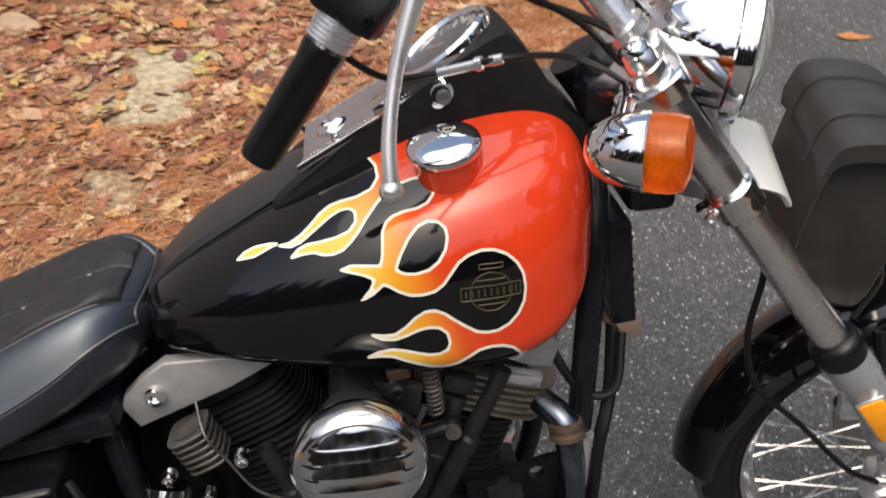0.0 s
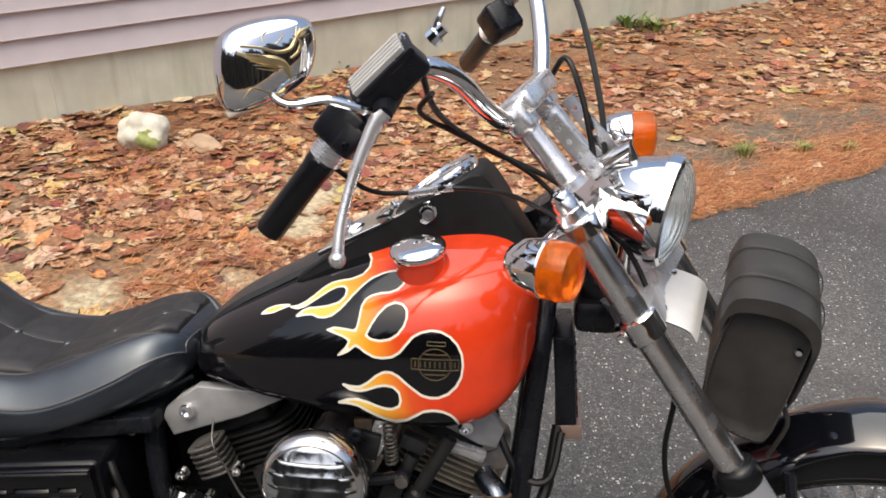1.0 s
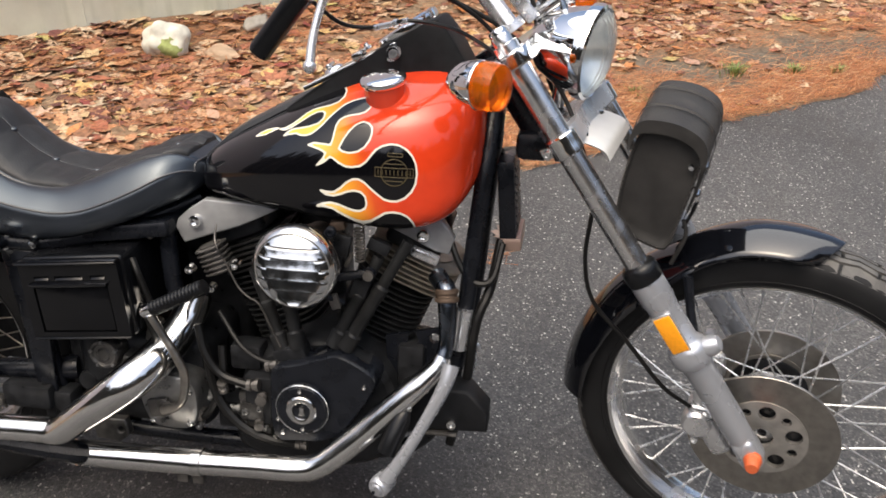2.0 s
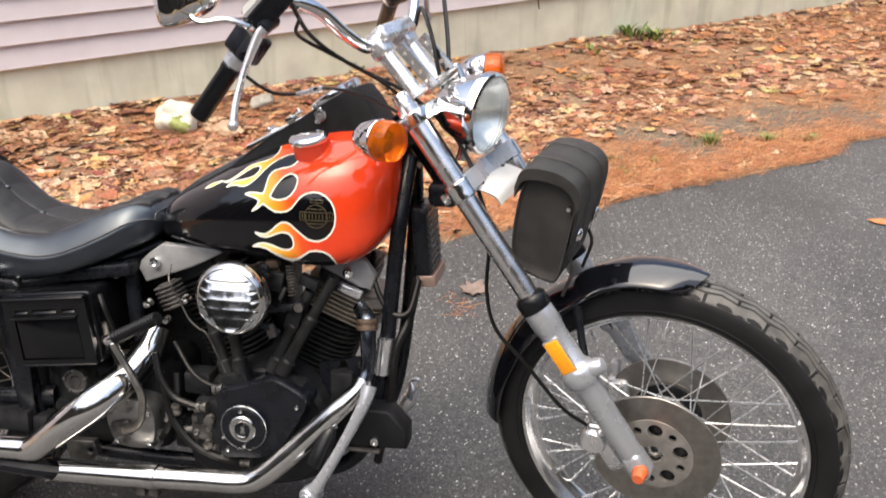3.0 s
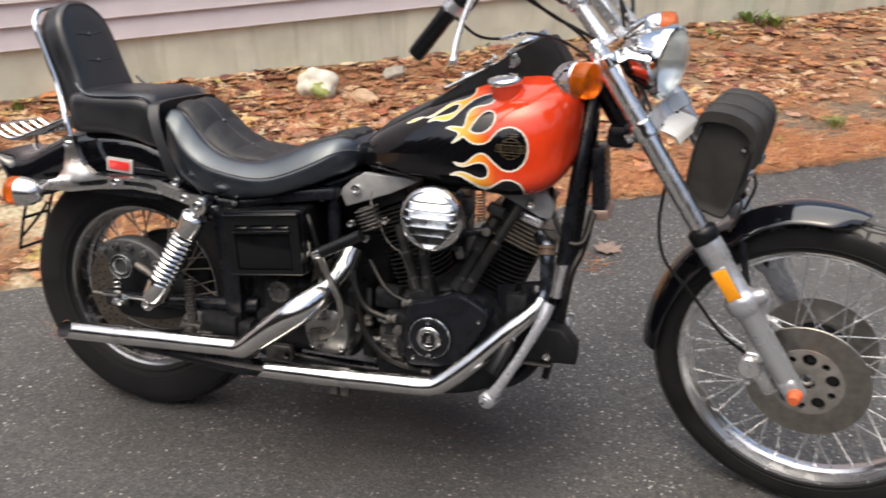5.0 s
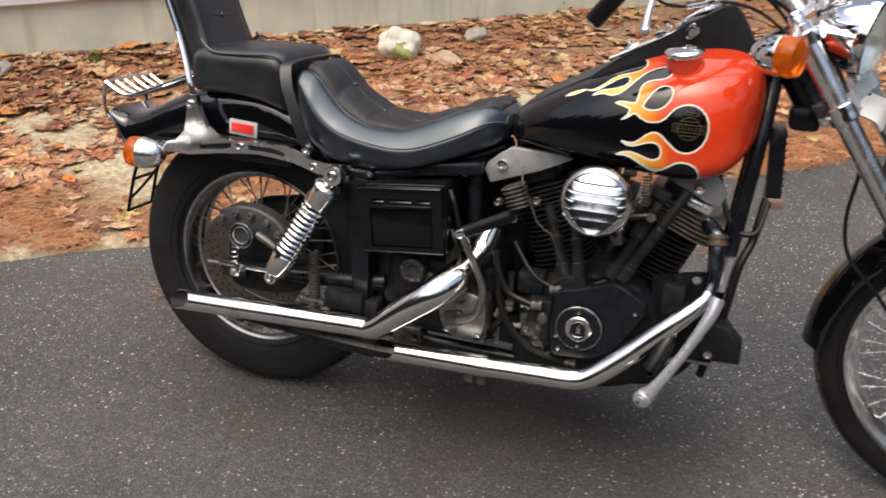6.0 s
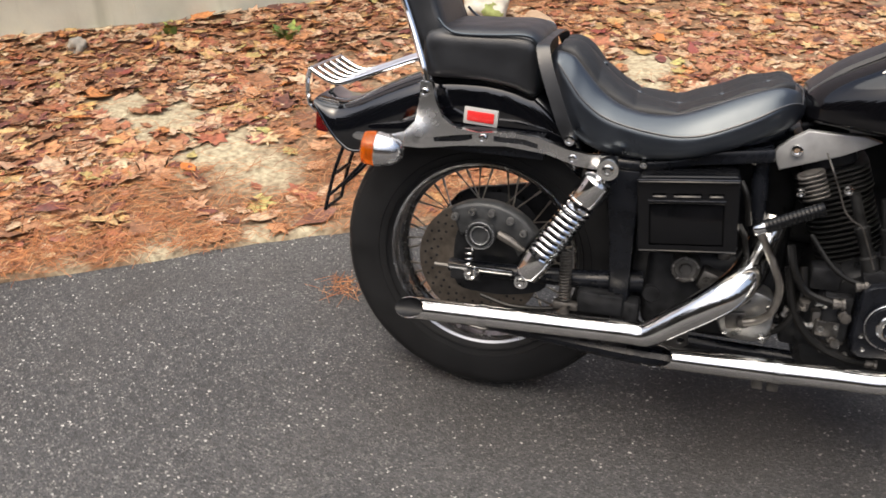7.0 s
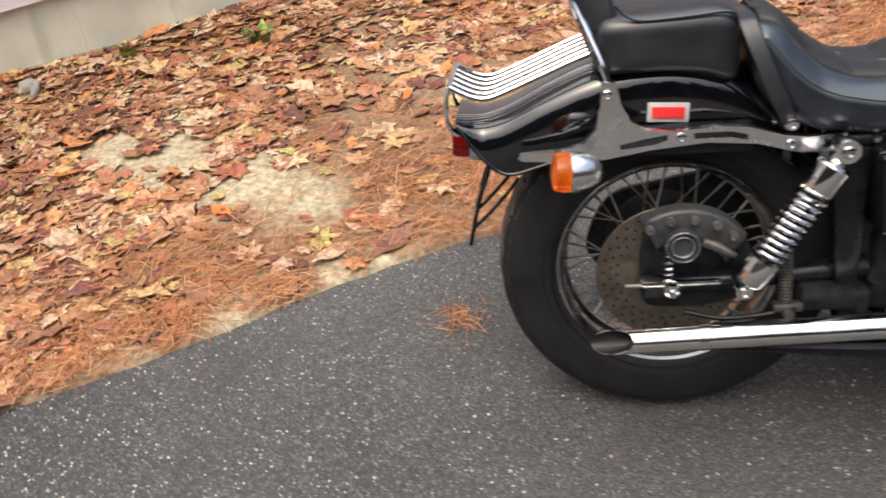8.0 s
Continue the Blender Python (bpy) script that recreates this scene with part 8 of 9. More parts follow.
def exhaust():
    def pipe(pts, r, label, mat=PIPE, slash=None, k=6):
        bm = bmesh.new()
        tube(bm, pts, r, 24, k, cap=False)
        return part("exhaust_pipe", bm, mat, bike, label, angle=60)

    def muffler(a, b, r, label):
        """A straight silencer, cut at a slant at its rear end a."""
        a, b = Vector(a), Vector(b)
        d = (b - a).normalized()
        m = aim(a, d, (0, 0, 1))
        rings = []
        for rad in (r, r - 0.002):
            ends = []
            for j in range(32):
                an = 2 * math.pi * j / 32
                p = m @ Vector((rad * math.cos(an), rad * math.sin(an), 0))
                ends.append(p + d * (0.070 * (0.5 - (p - a).y / (2 * rad)) + 0.042 * (0.5 + (p - a).z / (2 * rad))))
            far = [m @ Vector((rad * math.cos(2 * math.pi * j / 32), rad * math.sin(2 * math.pi * j / 32), (b - a).length)) for j in range(32)]
            deep = [m @ Vector((rad * math.cos(2 * math.pi * j / 32), rad * math.sin(2 * math.pi * j / 32), 0.16)) for j in range(32)]
            rings.append((ends, far, deep))
        bm = bmesh.new()
        loft(bm, [rings[0][1], rings[0][0], rings[1][0]], cap=False)
        ob = part("silencer", bm, PIPE, bike, label, angle=60)
        bm = bmesh.new()
        loft(bm, [rings[1][0], rings[1][2], [a + d * 0.161 + (p - a - d * 0.16) * 0.02 for p in rings[1][2]]], cap=False)
        part("sooty_bore", bm, ENGINE, ob, "sooty black bore")
        return ob

    muffler((-0.173, -0.227, 0.246), (0.388, -0.236, 0.280), 0.0245, "chrome slash-cut upper silencer")
    muffler((0.366, -0.221, 0.224), (0.668, -0.226, 0.240), 0.0245, "chrome slash-cut lower silencer")
    pipe([(0.372, -0.236, 0.279), (0.392, -0.237, 0.279), (0.412, -0.239, 0.287), (0.453, -0.240, 0.320), (0.510, -0.240, 0.366), (0.548, -0.230, 0.396), (0.576, -0.195, 0.418), (0.595, -0.145, 0.440), (0.610, -0.105, 0.470), (0.622, -0.080, 0.515)], [0.0242, 0.0252, 0.0268, 0.0300, 0.0338, 0.0355, 0.0355, 0.0345, 0.0325, 0.030], "chrome rear exhaust pipe with flared shield")
    pipe([(0.655, -0.226, 0.239), (0.78, -0.226, 0.247), (0.86, -0.226, 0.252), (0.90, -0.224, 0.266), (0.96, -0.216, 0.318), (1.05, -0.200, 0.410), (1.085, -0.190, 0.445), (1.103, -0.182, 0.466), (1.110, -0.176, 0.482)], [0.0235, 0.0235, 0.0235, 0.0235, 0.0235, 0.0220, 0.0195, 0.0175, 0.0160], "chrome front exhaust pipe")
    pipe([(1.108, -0.178, 0.478), (1.113, -0.168, 0.500), (1.113, -0.160, 0.535), (1.110, -0.152, 0.570), (1.106, -0.140, 0.592), (1.085, -0.11, 0.605)], [0.0140, 0.0140, 0.0155, 0.0168, 0.0172, 0.0172], "heat-blued front header", BLUED)
    for at, d, r in (((0.056, -0.231, 0.260), (1, 0, 0.06), 0.0262), ((0.668, -0.226, 0.240), (1, 0, 0.05), 0.0265)):
        bm = bmesh.new()
        lathe(bm, [(r - 0.003, -0.010), (r, -0.009), (r, 0.009), (r - 0.003, 0.010)], at, d, 28)
        part("pipe_clamp", bm, CHROME_OLD, bike)
    for x, z in ((0.665, 0.205), (0.635, 0.205)):
        bm = bmesh.new()
        rbox(bm, (0.022, 0.018, 0.022), Matrix.Translation((x, -0.222, z)), 0.003)
        part("clamp_bolt", bm, ALU_DIRTY, bike)
    bm = bmesh.new()
    tube(bm, [(0.06, -0.212, 0.228), (0.20, -0.208, 0.222), (0.36, -0.205, 0.215), (0.47, -0.20, 0.212)], [0.008, 0.013, 0.020, 0.020], 10, 4)
    part("silencer_hanger", bm, BLACK, bike)
    bm = bmesh.new()
    lathe(bm, [(0.017, -0.012), (0.021, -0.010), (0.021, -0.004), (0.0185, -0.002), (0.0185, 0.002), (0.0215, 0.004), (0.0215, 0.010), (0.017, 0.012)], (1.108, -0.147, 0.585), (0.1, -0.3, -1), 20)
    part("header_flange", bm, RUST, bike, "rust-brown exhaust flange")
    # heat strip and tubing on the front down tube
    bm = bmesh.new()
    tube(bm, [(1.136, -0.112, 0.545), (1.128, -0.116, 0.470)], 0.016, 14)
    part("tube_sleeve", bm, ALU, bike, "bare alloy sleeve on the down tube")
    bm = bmesh.new()
    tube(bm, [(1.19, -0.05, 0.66), (1.178, -0.085, 0.58), (1.158, -0.112, 0.52), (1.145, -0.118, 0.40), (1.12, -0.12, 0.27)], 0.009, 10, 5)
    part("loom_hose", bm, CABLE, bike)


exhaust()


def front_bits():
    # finned regulator before the down tubes
    bm = bmesh.new()
    m = Matrix.Translation((1.196, 0.0, 0.735)) @ Matrix.Rotation(radians(-5), 4, "Y")
    rbox(bm, (0.030, 0.120, 0.140), m, 0.003)
    reg = part("regulator", bm, BLACK, bike, "black finned voltage regulator")
    for i in range(9):
        bm = bmesh.new()
        rbox(bm, (0.006, 0.108, 0.005), m @ Matrix.Translation((0.0145, 0, -0.058 + i * 0.0145)), 0.001, 1)
        part("fin", bm, BLACK, reg)
    bm = bmesh.new()
    rbox(bm, (0.040, 0.116, 0.024), m @ Matrix.Translation((0.003, 0, -0.082)), 0.003)
    part("regulator_foot", bm, COPPER, reg, "bare coppery metal foot")
    # rear brake pedal, peg and their black shroud
    bm = bmesh.new()
    pts = [(1.128, -0.205, 0.482), (1.118, -0.222, 0.445), (1.085, -0.240, 0.375), (1.05, -0.252, 0.310), (1.022, -0.256, 0.262)]
    tube(bm, pts, [0.015, 0.0125, 0.0105, 0.0115, 0.015], 14, 5)
    lathe(bm, [(0, 0.020), (0.010, 0.020), (0.0105, 0.016), (0.016, 0.016), (0.019, 0.012), (0.020, 0.0), (0.018, -0.02)], (1.018, -0.252, 0.258), (-0.35, -0.9, -0.1), 20)
    ped = part("brake_pedal", bm, SLIDER, bike, "alloy forward brake pedal arm")
    bm = bmesh.new()
    rbox(bm, (0.006, 0.004, 0.005), Matrix.Translation((1.008, -0.275, 0.256)), 0.001)
    part("pedal_slot", bm, BLACK, ped)
    bm = bmesh.new()
    tube(bm, [(1.05, -0.205, 0.385), (1.045, -0.215, 0.372), (1.022, -0.232, 0.312)], [0.013, 0.018, 0.0185], 16)
    part("foot_peg", bm, GRIP, bike, "grey-black rubber foot peg")
    bm = bmesh.new()
    lathe(bm, [(0, 0.01), (0.009, 0.01), (0.012, 0.004), (0.012, -0.01)], (1.052, -0.206, 0.392), (0.2, -0.5, 0.8), 12)
    part("peg_bolt", bm, CHROME_OLD, bike)
    bm = bmesh.new()
    out = [(1.03, 0.395), (1.065, 0.412), (1.155, 0.412), (1.192, 0.372), (1.192, 0.332), (1.07, 0.325), (1.00, 0.290), (0.99, 0.31)]
    plate(bm, out, -0.110, -0.170, (), 0.006)
    sh = part("pedal_shroud", bm, BLACK_MATT, bike, "matt black pedal shroud", angle=50)
    bm = bmesh.new()
    bolt(bm, (1.128, -0.170, 0.345), (0, -1, 0), 0.010, 0.008)
    part("shroud_bolt", bm, CHROME_OLD, sh)
    bm = bmesh.new()
    rbox(bm, (0.075, 0.03, 0.006), Matrix.Translation((1.10, -0.16, 0.322)), 0.002)
    part("shroud_edge", bm, ALU_DIRTY, sh)
    # left-hand shift lever, seen past the frame
    bm = bmesh.new()
    tube(bm, [(1.03, 0.215, 0.205), (1.083, 0.22, 0.215), (1.110, 0.22, 0.250), (1.120, 0.22, 0.280), (1.116, 0.22, 0.302), (1.132, 0.22, 0.308), (1.138, 0.22, 0.293)], [0.007, 0.013, 0.020, 0.014, 0.006, 0.0055, 0.0055], 10, 4)
    part("shift_lever", bm, ALU, bike, "chrome shift lever")
    # horn and dark clutter behind the lower tree
    bm = bmesh.new()
    rbox(bm, (0.06, 0.09, 0.05), Matrix.Translation((1.235, 0.0, 0.83)), 0.012, 2)
    part("horn", bm, BLACK, bike, "black horn body")
    bm = bmesh.new()
    rbox(bm, (0.05, 0.06, 0.05), Matrix.Translation((1.17, -0.035, 0.955)), 0.010, 2)
    part("wiring_cover", bm, BLACK, bike, "black wiring cover")
    # engine strap across the front crankcase with two holes
    bm = bmesh.new()
    plate(bm, [(0.99, 0.47), (1.12, 0.50), (1.115, 0.40), (1.00, 0.33)], -0.085, -0.095, [circle(1.082, 0.474, 0.010, 12), [(1.030, 0.455), (1.045, 0.448), (1.052, 0.468), (1.046, 0.484), (1.034, 0.480)]], 0.0)
    part("front_engine_plate", bm, BLACK, bike, smooth=False)


front_bits()


def cables():
    runs = [
        ([(0.945, -0.255, 1.115), (0.980, -0.215, 1.068), (1.024, -0.186, 1.059), (1.083, -0.194, 1.076), (1.138, -0.16, 1.062), (1.175, -0.12, 1.03), (1.20, -0.09, 1.00)], 0.0032, STEER),
        ([(1.075, -0.235, 1.205), (1.045, -0.20, 1.17), (1.075, -0.15, 1.13), (1.115, -0.11, 1.095), (1.16, -0.08, 1.055), (1.20, -0.05, 1.00)], 0.0034, STEER),
        ([(1.065, -0.245, 1.235), (1.06, -0.18, 1.165), (1.10, -0.12, 1.105), (1.19, -0.06, 1.04), (1.28, -0.04, 0.95), (1.335, -0.07, 0.86), (1.368, -0.105, 0.79), (1.364, -0.112, 0.68), (1.385, -0.118, 0.60), (1.45, -0.122, 0.535), (1.52, -0.12, 0.455), (1.572, -0.108, 0.415)], 0.0040, STEER),
        ([(1.13, 0.10, 1.14), (1.16, 0.07, 1.18), (1.19, 0.05, 1.13), (1.215, 0.03, 1.05), (1.24, 0.03, 0.95), (1.27, 0.06, 0.86)], 0.0045, STEER),
        ([(1.06, 0.27, 1.27), (1.13, 0.22, 1.25), (1.19, 0.12, 1.16), (1.225, 0.05, 1.07), (1.23, 0.03, 0.98)], 0.0045, STEER),
        ([(1.20, -0.09, 1.01), (1.18, -0.06, 0.97), (1.15, -0.05, 0.93), (1.13, -0.06, 0.88)], 0.006, None),
    ]
    for pts, r, m in runs:
        bm = bmesh.new()
        tube(bm, pts, r, 8, 6)
        part("cable", bm, CABLE, bike, "black control cable", m)
    bm = bmesh.new()
    a, b = Vector((1.022, -0.186, 1.058)), Vector((1.083, -0.194, 1.076))
    ln = (b - a).length
    lathe(bm, [(0.0032, 0), (0.0046, 0.001), (0.0046, ln * 0.58), (0.0066, ln * 0.60), (0.0066, ln * 0.70), (0.0040, ln * 0.72), (0.0040, ln * 0.80), (0.0050, ln * 0.82), (0.0050, ln), (0.0032, ln + 0.001)], a, b - a, 12)
    part("cable_adjuster", bm, ALU, bike, "alloy cable adjuster", STEER)


cables()


# ---- litter on the bank ----
def uv_of(x, y):
    d = Vector((x, y, 0)) - EDGE_0
    return d.dot(U), d.dot(N)


LOBED = [(0, -0.50), (0.06, -0.20), (0.30, -0.34), (0.28, -0.14), (0.52, -0.02), (0.34, 0.10), (0.40, 0.34), (0.17, 0.24), (0.0, 0.58), (-0.17, 0.24), (-0.40, 0.34), (-0.34, 0.10), (-0.52, -0.02), (-0.28, -0.14), (-0.30, -0.34), (-0.06, -0.20)]
OVAL = [(0, -0.62), (0.10, -0.36), (0.24, -0.16), (0.29, 0.08), (0.21, 0.32), (0.0, 0.60), (-0.21, 0.32), (-0.29, 0.08), (-0.24, -0.16), (-0.10, -0.36)]
WAVY = [(0, -0.55), (0.08, -0.34), (0.26, -0.30), (0.16, -0.14), (0.33, -0.02), (0.18, 0.10), (0.27, 0.28), (0.12, 0.30), (0.0, 0.52), (-0.12, 0.30), (-0.27, 0.28), (-0.18, 0.10), (-0.33, -0.02), (-0.16, -0.14), (-0.26, -0.30), (-0.08, -0.34)]


def leaf_mesh(outline, size, curl, fold, ruffle, rng):
    """Vertices of one curled leaf: its rim, then its midrib points."""
    a = np.array(outline)
    rim = np.c_[a, np.zeros(len(a))]
    mid = np.array([[0, -0.25, 0], [0, 0.05, 0], [0, 0.3, 0]])
    v = np.r_[rim, mid] * size
    x, y = v[:, 0] / size, v[:, 1] / size
    v[:, 2] = size * (curl * (x * x + 0.6 * y * y) + fold * np.abs(x) + ruffle * rng.normal(size=len(v)) * (np.hypot(x, y) > 0.2))
    return v


def leaf_faces(outline):
    n = len(outline)
    low, mid, top = n, n + 1, n + 2
    out = []
    for i in range(n):
        j = (i + 1) % n
        ym = (outline[i][1] + outline[j][1]) / 2
        hub = low if ym < -0.1 else mid if ym < 0.2 else top
        out.append((i, j, hub))
    for i in range(n):
        j = (i + 1) % n
        a = (outline[i][1] + outline[(i - 1) % n][1]) / 2
        b = (outline[i][1] + outline[j][1]) / 2
        ha = low if a < -0.1 else mid if a < 0.2 else top
        hb = low if b < -0.1 else mid if b < 0.2 else top
        if ha != hb:
            out.append((i, hb, ha))
    return out


def turn(rng, tilt):
    a, b, c = rng.uniform(0, 2 * math.pi), rng.normal() * tilt, rng.normal() * tilt
    return np.array(Euler((b, c, a)).to_matrix())


def cover(u, n):
    """How much of the bank the leaves hide here: sandy gaps and the needle strip show less."""
    gap = noise.noise(Vector((u * 0.75 + 4.1, n * 1.3 + 1.7, 0.3)))
    d = 1.0 if gap < 0.10 else 0.35 if gap < 0.28 else 0.14
    q = place(u, bank(u, n))
    d *= (1 - 0.88 * sandiness(q.x, q.y)) * (1 - 0.85 * muddiness(q.x, q.y))
    strip = min(1.0, max(0.30, (n - 0.02) / (0.36 if u > 1.0 else 0.19)))
    right = 0.8 if u > 2.3 and n < 0.75 else 0.75 if u > 2.8 else 1.0
    return d * max(strip, 0.5 if u > 2.0 else 0.0) * right


def scatter_leaves():
    rng = np.random.default_rng(7)
    verts, faces, base = [], [], 0
    sets = [(LOBED, leaf_faces(LOBED)), (OVAL, leaf_faces(OVAL)), (WAVY, leaf_faces(WAVY))]
    made = 0
    while made < 13000:
        u = rng.uniform(-4.0, 9.5)
        n = rng.uniform(0.02, 1.76 + 0.0254 * u)
        if u > 4.5 and rng.random() < 0.35:
            continue
        if rng.random() > cover(u, n):
            continue
        outline, fs = sets[rng.choice(3, p=(0.27, 0.43, 0.30))]
        size = min(0.15, 0.050 + rng.gamma(2.2, 0.0155)) * (0.85 if outline is OVAL else 1.0) * (1.22 if place(u, bank(u, n)).x < -0.4 else 1.0)
        v = leaf_mesh(outline, size, rng.normal(0.10, 0.21), rng.normal(0.04, 0.11), 0.026, rng)
        flip = -1 if rng.random() < 0.35 else 1
        v[:, 2] *= flip
        v = v @ turn(rng, 0.10).T
        q = place(u, bank(u, n), rise(u, n))
        v += np.array((q.x, q.y, q.z + 0.004 + abs(v[:, 2].min()) * 0.25 + rng.random() * 0.004))
        verts.append(v)
        faces += [tuple(i + base for i in f) for f in fs]
        base += len(v)
        made += 1
    me = bpy.data.meshes.new("leaf_litter")
    me.from_pydata(np.concatenate(verts).tolist(), [], faces)
    me.materials.append(LEAF)
    me.shade_smooth()
    tagged(new("leaf_litter", me), "dry brown and orange autumn leaves strewn on the bank", "fallen leaves", kind="stuff")


scatter_leaves()


def scatter_needles():
    rng = np.random.default_rng(11)
    verts, faces, base, made = [], [], 0, 0
    while made < 42000:
        u = rng.uniform(-4.0, 7.5)
        n = rng.uniform(-0.04, 1.72) if rng.random() < 0.36 else abs(rng.normal(0.0, 0.24)) - 0.015
        if n > 1.74 or (n < 0 and rng.random() < 0.75):
            continue
        patch = noise.noise(Vector((u * 1.1 + 9, n * 1.6, 5.5)))
        if rng.random() > (0.9 if patch > -0.15 else 0.35) * (1.0 if u > 1.4 else 0.55):
            continue
        spot = place(u, bank(u, n))
        if rng.random() < max(0.8 * muddiness(spot.x, spot.y), 0.72 * sandiness(spot.x, spot.y)):
            continue
        ln, w = rng.uniform(0.05, 0.11), rng.uniform(0.0006, 0.0011)
        a = rng.normal(WALL_DIR, 0.8)
        bend, lift = rng.normal(0, 0.012), rng.normal(0.0, 0.010)
        q = place(u, bank(u, n) + edge_wobble(u) * (1 if n < 0.2 else 0), 0)
        z = max(rise(u, n), 0.004) if n > 0.0 else 0.004
        d, s = np.array((math.cos(a), math.sin(a), 0)), np.array((-math.sin(a), math.cos(a), 0))
        c = np.array((q.x, q.y, z + 0.003 + rng.random() * (0.010 if n < 0.3 else 0.024)))
        pts = [c - d * ln / 2, c + s * bend + np.array((0, 0, abs(lift))), c + d * ln / 2 + np.array((0, 0, lift * 0.6))]
        for p in pts:
            verts += [p - s * w, p + s * w + np.array((0, 0, 0.0006))]
        faces += [(base, base + 1, base + 3, base + 2), (base + 2, base + 3, base + 5, base + 4)]
        base += 6
        made += 1
    me = bpy.data.meshes.new("pine_needles")
    me.from_pydata([tuple(v) for v in verts], [], faces)
    me.materials.append(NEEDLE)
    tagged(new("pine_needles", me), "rust-orange pine needles along the driveway edge", "pine needles", kind="stuff")


scatter_needles()


def single_leaf(x, y, z, size, shape, color, turn_deg, label, curl=0.3):
    rng = np.random.default_rng(int(abs(x * 977 + y * 131)) + 3)
    v = leaf_mesh(shape, size, curl, 0.08, 0.02, rng)
    v[:, 2] -= v[:, 2].min()
    me = bpy.data.meshes.new("fallen_leaf")
    top = v.tolist()
    me.from_pydata(top + (v - np.array((0, 0, 0.0008))).tolist(), [], leaf_faces(shape) + [tuple(reversed([i + len(v) for i in f])) for f in leaf_faces(shape)])
    me.materials.append(material("leaf_" + label.split()[0], color, 0.6, var=0.25, scale=40))
    me.shade_smooth()
    ob = new("fallen_leaf", me)
    ob.matrix_world = Matrix.Translation((x, y, z)) @ Matrix.Rotation(radians(turn_deg), 4, "Z")
    tagged(ob, label, "leaf", "single fallen leaves")


def on_bank(x, y):
    u, n = uv_of(x, y)
    b = bulge(u)
    n = n if n >= 1 else (n - b) / (1 - b)
    return rise(u, n) if n > 0 else 0.001


for x, y, size, shape, color, a, label in (
    (1.131, 1.241, 0.12, LOBED, (0.19, 0.140, 0.115), 40, "brown curled leaf lying on the asphalt"),
    (2.697, 2.069, 0.11, OVAL, (0.42, 0.17, 0.06), 75, "orange-tan leaf lying flat on the asphalt"),
    (-0.068, 2.371, 0.12, OVAL, (0.62, 0.42, 0.17), 20, "yellow-tan leaf on the litter"),
    (-1.222, 0.699, 0.085, OVAL, (0.55, 0.17, 0.03), 60, "bright orange leaf on the litter"),
    (3.312, 3.367, 0.10, LOBED, (0.48, 0.24, 0.10), 10, "tan leaf at the driveway's edge"),
    (0.941, 2.609, 0.10, LOBED, (0.60, 0.40, 0.20), 140, "pale tan maple leaf on the litter"),
    (1.341, 2.522, 0.09, OVAL, (0.58, 0.40, 0.24), 200, "pale buff leaf on the litter"),
):
    single_leaf(x, y, on_bank(x, y) + (0.012 if on_bank(x, y) > 0.002 else 0), size, shape, color, a, label)


def big_leaves():
    """Leaves that stand out from the litter by size and colour."""
    rng = np.random.default_rng(41)
    kinds = []
    for word, color in (("pale buff", (0.50, 0.37, 0.26)), ("bright orange", (0.46, 0.17, 0.045)), ("yellow-tan", (0.47, 0.32, 0.14)), ("wine-red", (0.25, 0.06, 0.05)), ("pinkish tan", (0.45, 0.28, 0.19))):
        mat = material("leaf_" + word.split()[-1], color, 0.55, var=0.22, scale=45)
        for shape in (LOBED, OVAL):
            v = leaf_mesh(shape, 1.0, rng.normal(0.25, 0.2), rng.normal(0.1, 0.1), 0.03, rng)
            v[:, 2] -= v[:, 2].min()
            me = bpy.data.meshes.new("fallen_leaf")
            fs = leaf_faces(shape)
            me.from_pydata(v.tolist() + (v - np.array((0, 0, 0.01))).tolist(), [], fs + [tuple(reversed([i + len(v) for i in f])) for f in fs])
            me.materials.append(mat)
            me.shade_smooth()
            kinds.append((me, word + (" lobed maple leaf" if shape is LOBED else " oval leaf") + " lying on the litter"))
    made = 0
    while made < 90:
        u, n = rng.uniform(-2.2, 6.5), rng.uniform(0.5, 1.68)
        q = place(u, bank(u, n), rise(u, n) + 0.014)
        if rng.random() < muddiness(q.x, q.y):
            continue
        me, label = kinds[rng.integers(len(kinds))]
        ob = new("fallen_leaf", me)
        k = rng.uniform(0.065, 0.105)
        ob.matrix_world = Matrix.Translation(q) @ Euler((rng.normal() * 0.18, rng.normal() * 0.18, rng.uniform(0, 6.28))).to_matrix().to_4x4() @ Matrix.Scale(k, 4)
        tagged(ob, label, "leaf", "single fallen leaves")
        made += 1


big_leaves()


def needle_patch(x, y, count, spread, label):
    rng = np.random.default_rng(int(abs(x * 100)) + 5)
    bm = bmesh.new()
    for i in range(count):
        a, ln = rng.uniform(0, math.pi), rng.uniform(0.04, 0.08)
        c = Vector((x + rng.normal() * spread, y + rng.normal() * spread, 0.002 + rng.random() * 0.003))
        d = Vector((math.cos(a), math.sin(a), 0)) * ln / 2
        tube(bm, [c - d, c + Vector((0, 0, 0.001)), c + d], 0.0008, 4)
    tagged(part("needle_patch", bm, NEEDLE), label, "pine needles", kind="stuff")


needle_patch(-0.474, 0.261, 60, 0.035, "small clump of rust-orange pine needles on asphalt")
needle_patch(1.094, 1.101, 22, 0.04, "small clump of rust-orange pine needles on asphalt")


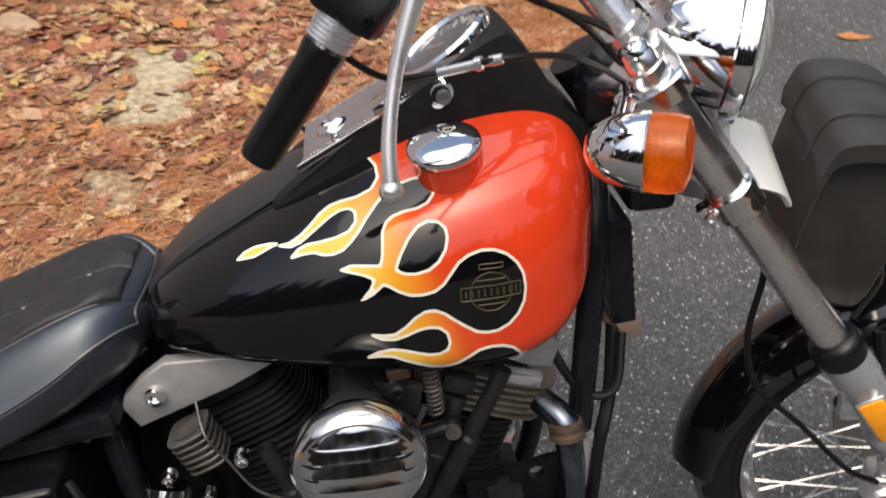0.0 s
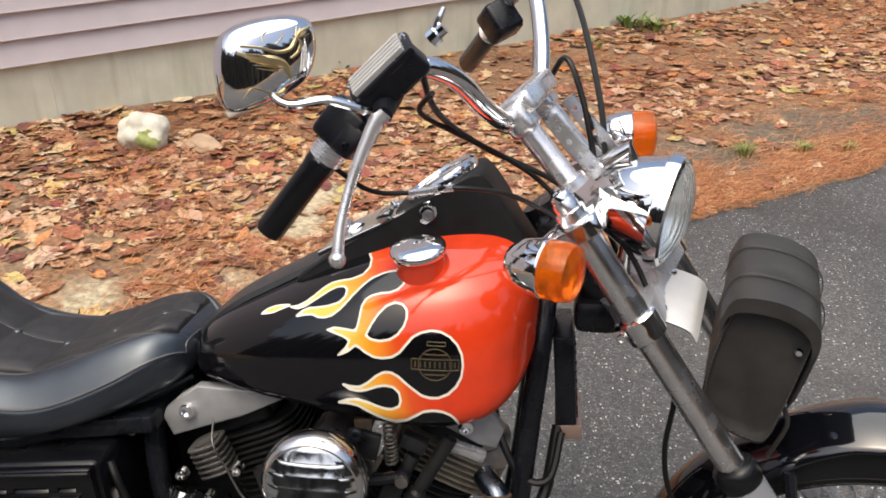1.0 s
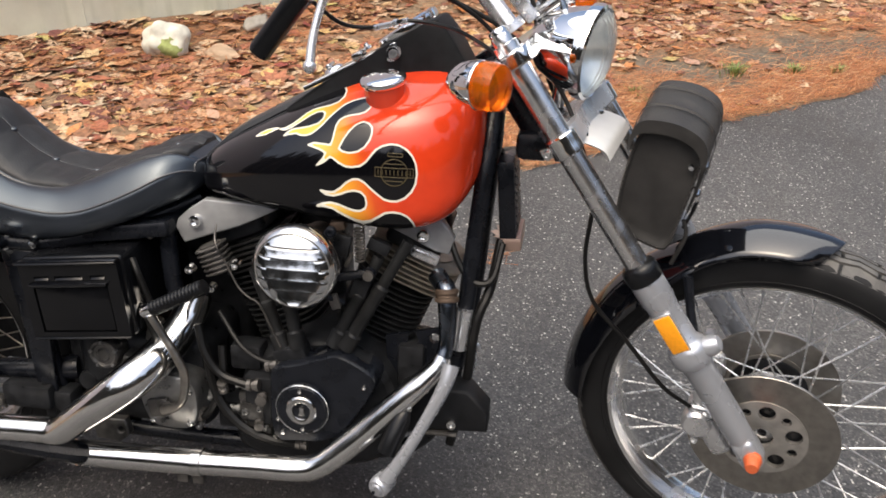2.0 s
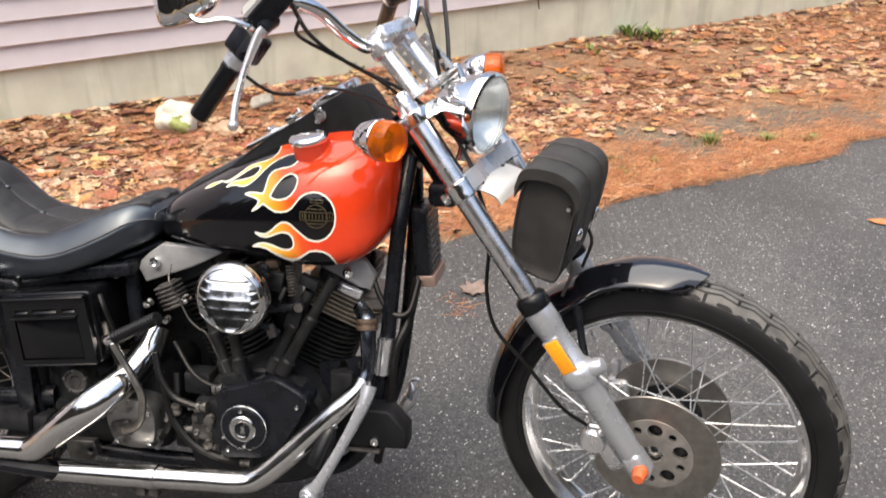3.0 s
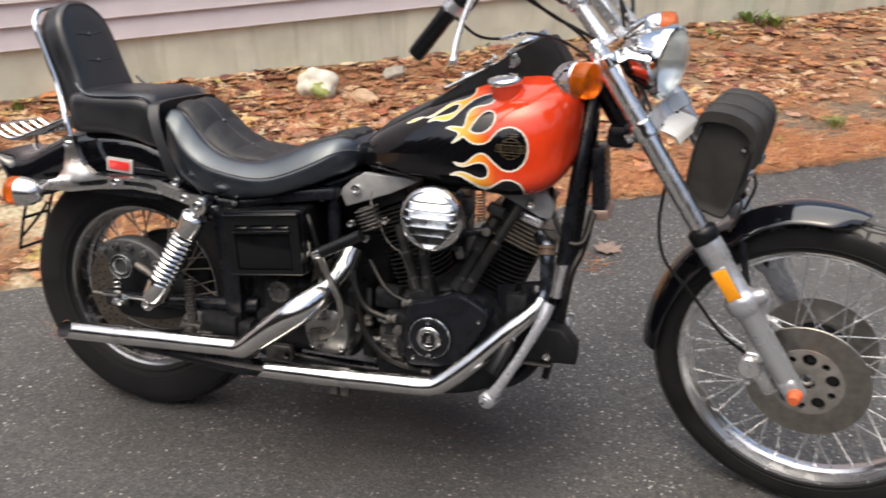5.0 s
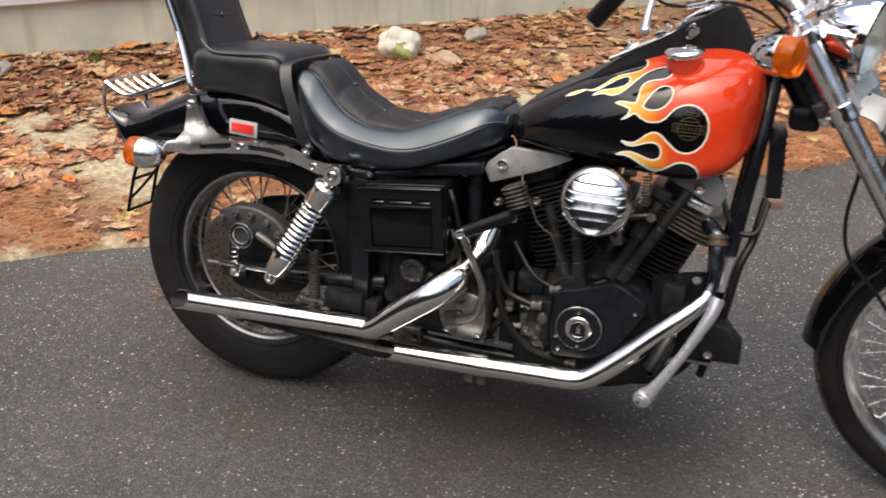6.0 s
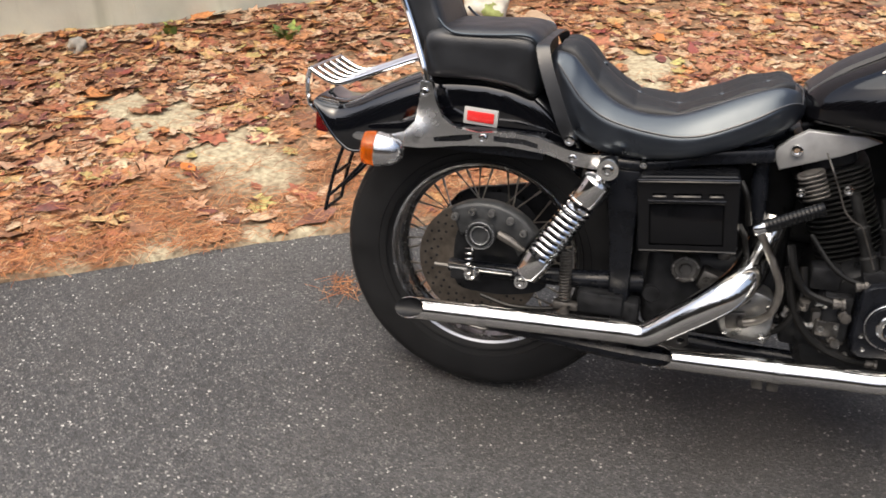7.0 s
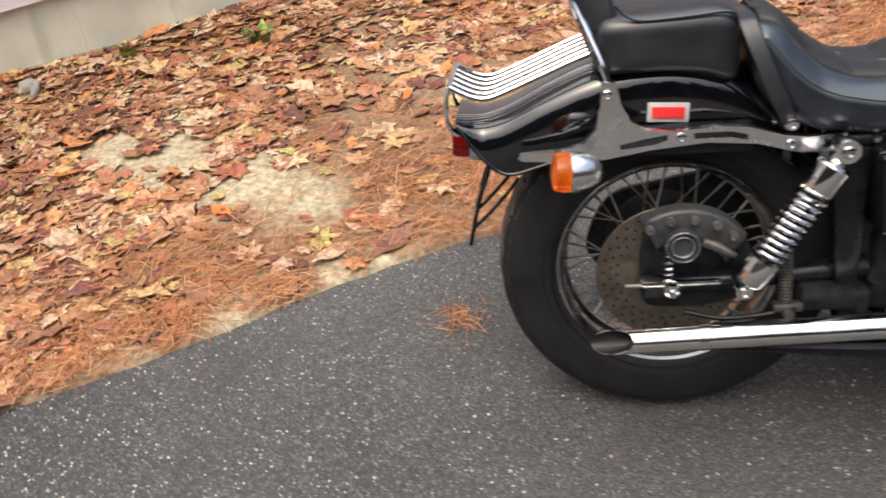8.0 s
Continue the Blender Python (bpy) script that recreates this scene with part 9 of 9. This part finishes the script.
# ---- stones, grass and weeds ----
def stone(x, y, z, size, mat, name, label, seed, cuts=3):
    bm = bmesh.new()
    bmesh.ops.create_icosphere(bm, subdivisions=4, radius=0.5)
    for v in bm.verts:
        k = 1 + 0.42 * noise.noise(v.co * 2.4 + Vector((seed, 0, 0))) + 0.07 * noise.noise(v.co * 6 + Vector((0, seed, 0)))
        v.co = Vector((v.co.x * size[0], v.co.y * size[1], v.co.z * size[2])) * k
    ob = part(name, bm, mat, None, "", angle=60)
    ob.location = (x, y, z)
    ob.rotation_euler = (0.1, 0.15, seed if mat is STONE else 0.0)
    tagged(ob, label, "stone")
    return ob


STONE_TAN = material("tan_stone", (0.42, 0.30, 0.20), 0.85, var=0.2, scale=18, bump=0.5, bscale=60)
white = stone(-0.60, 2.49, 0.195, (0.21, 0.17, 0.17), STONE_WHITE, "white_rock", "chalky white rock with yellow-green moss on one flank", 1.3)
bm = bmesh.new()
bmesh.ops.create_icosphere(bm, subdivisions=4, radius=0.5)
for v in list(bm.verts):
    k = 1 + 0.42 * noise.noise(v.co * 2.4 + Vector((1.3, 0, 0))) + 0.07 * noise.noise(v.co * 6 + Vector((0, 1.3, 0)))
    v.co = Vector((v.co.x * 0.21, v.co.y * 0.17, v.co.z * 0.17)) * k * 1.012
away = [v for v in bm.verts if (v.co - Vector((0.05, -0.07, -0.01))).length > 0.058 + 0.05 * noise.noise(v.co * 55)]
bmesh.ops.delete(bm, geom=away, context="VERTS")
part("moss_patch", bm, MOSS, white, "yellow-green moss")
stone(-0.35, 2.53, 0.130, (0.17, 0.12, 0.06), STONE_TAN, "field_stone", "flat tan field stone among the leaves", 2.2)
stone(-0.30, 2.91, 0.165, (0.15, 0.11, 0.08), STONE, "field_stone", "small grey-green stone near the foundation", 4.2)
stone(-2.15, 1.40, 0.205, (0.10, 0.08, 0.07), STONE, "field_stone", "small blue-grey stone among the leaves", 5.1)


def tuft(x, y, count, height, spread, mat, label, wide=0.003, name="grass_tuft"):
    rng = np.random.default_rng(int(abs(x * 311 + y * 17)))
    bm = bmesh.new()
    z0 = on_bank(x, y) - 0.004
    for i in range(count):
        a, r = rng.uniform(0, 2 * math.pi), abs(rng.normal()) * spread
        b = Vector((x + r * math.cos(a), y + r * math.sin(a), z0))
        lean = Vector((math.cos(a), math.sin(a), 0)) * rng.uniform(0.2, 0.9) * height
        h = height * rng.uniform(0.5, 1.0)
        side = Vector((-math.sin(a), math.cos(a), 0)) * wide * rng.uniform(0.6, 1.2)
        p = [b, b + lean * 0.3 + Vector((0, 0, h * 0.6)), b + lean + Vector((0, 0, h * 0.9))]
        v = [bm.verts.new(q) for q in (p[0] - side * 0.6, p[0] + side * 0.6, p[1] + side, p[1] - side, p[2])]
        bm.faces.new((v[0], v[1], v[2], v[3]))
        bm.faces.new((v[3], v[2], v[4]))
    ob = part(name, bm, mat)
    tagged(ob, label, "grass" if mat is GRASS else "weed", kind="stuff")


for x, y, c, h in ((2.075, 2.917, 90, 0.07), (2.371, 3.035, 60, 0.06), (2.59, 3.078, 60, 0.05), (1.789, 2.602, 35, 0.045), (1.681, 2.426, 35, 0.045), (1.581, 2.58, 35, 0.045), (1.65, 2.496, 20, 0.04)):
    tuft(x, y, c, h, 0.03, GRASS, "small tuft of fresh green grass", 0.0025)
for x, y, c, h, w in ((1.68, 4.95, 22, 0.11, 0.016), (1.86, 4.94, 22, 0.10, 0.015), (1.43, 4.46, 14, 0.06, 0.014), (-1.39, 1.91, 18, 0.07, 0.022), (-1.92, 1.76, 12, 0.05, 0.015), (0.03, 3.66, 12, 0.08, 0.012)):
    tuft(x, y, c, h, 0.06, GREEN_LEAF, "low green weed near the foundation", w, "weed")

# dark woods behind the camera, seen only in the bright metal
def woods():
    bm = bmesh.new()
    rng = np.random.default_rng(3)
    cx, cy, n = 1.0, -1.0, 160
    rows = []
    for i in range(n + 1):
        a = radians(150 + 255 * i / n)
        r = 15 + 1.2 * math.sin(i * 1.7) + rng.uniform(-0.8, 0.8)
        top = 8.0 + 2.2 * noise.noise(Vector((i * 0.21, 0, 0))) + rng.uniform(-1.6, 1.2)
        rows.append([Vector((cx + r * math.cos(a), cy + r * math.sin(a), z)) for z in (-0.2, 1.2, 3.0, 5.0, top)])
    loft(bm, rows, cap=False, closed=False)
    tagged(part("backdrop", bm, material("far_woods", (0.085, 0.076, 0.062), 0.95, var=0.6, scale=0.9, detail=8)), "dark bare autumn woods around the yard", "woods", kind="structure")


woods()
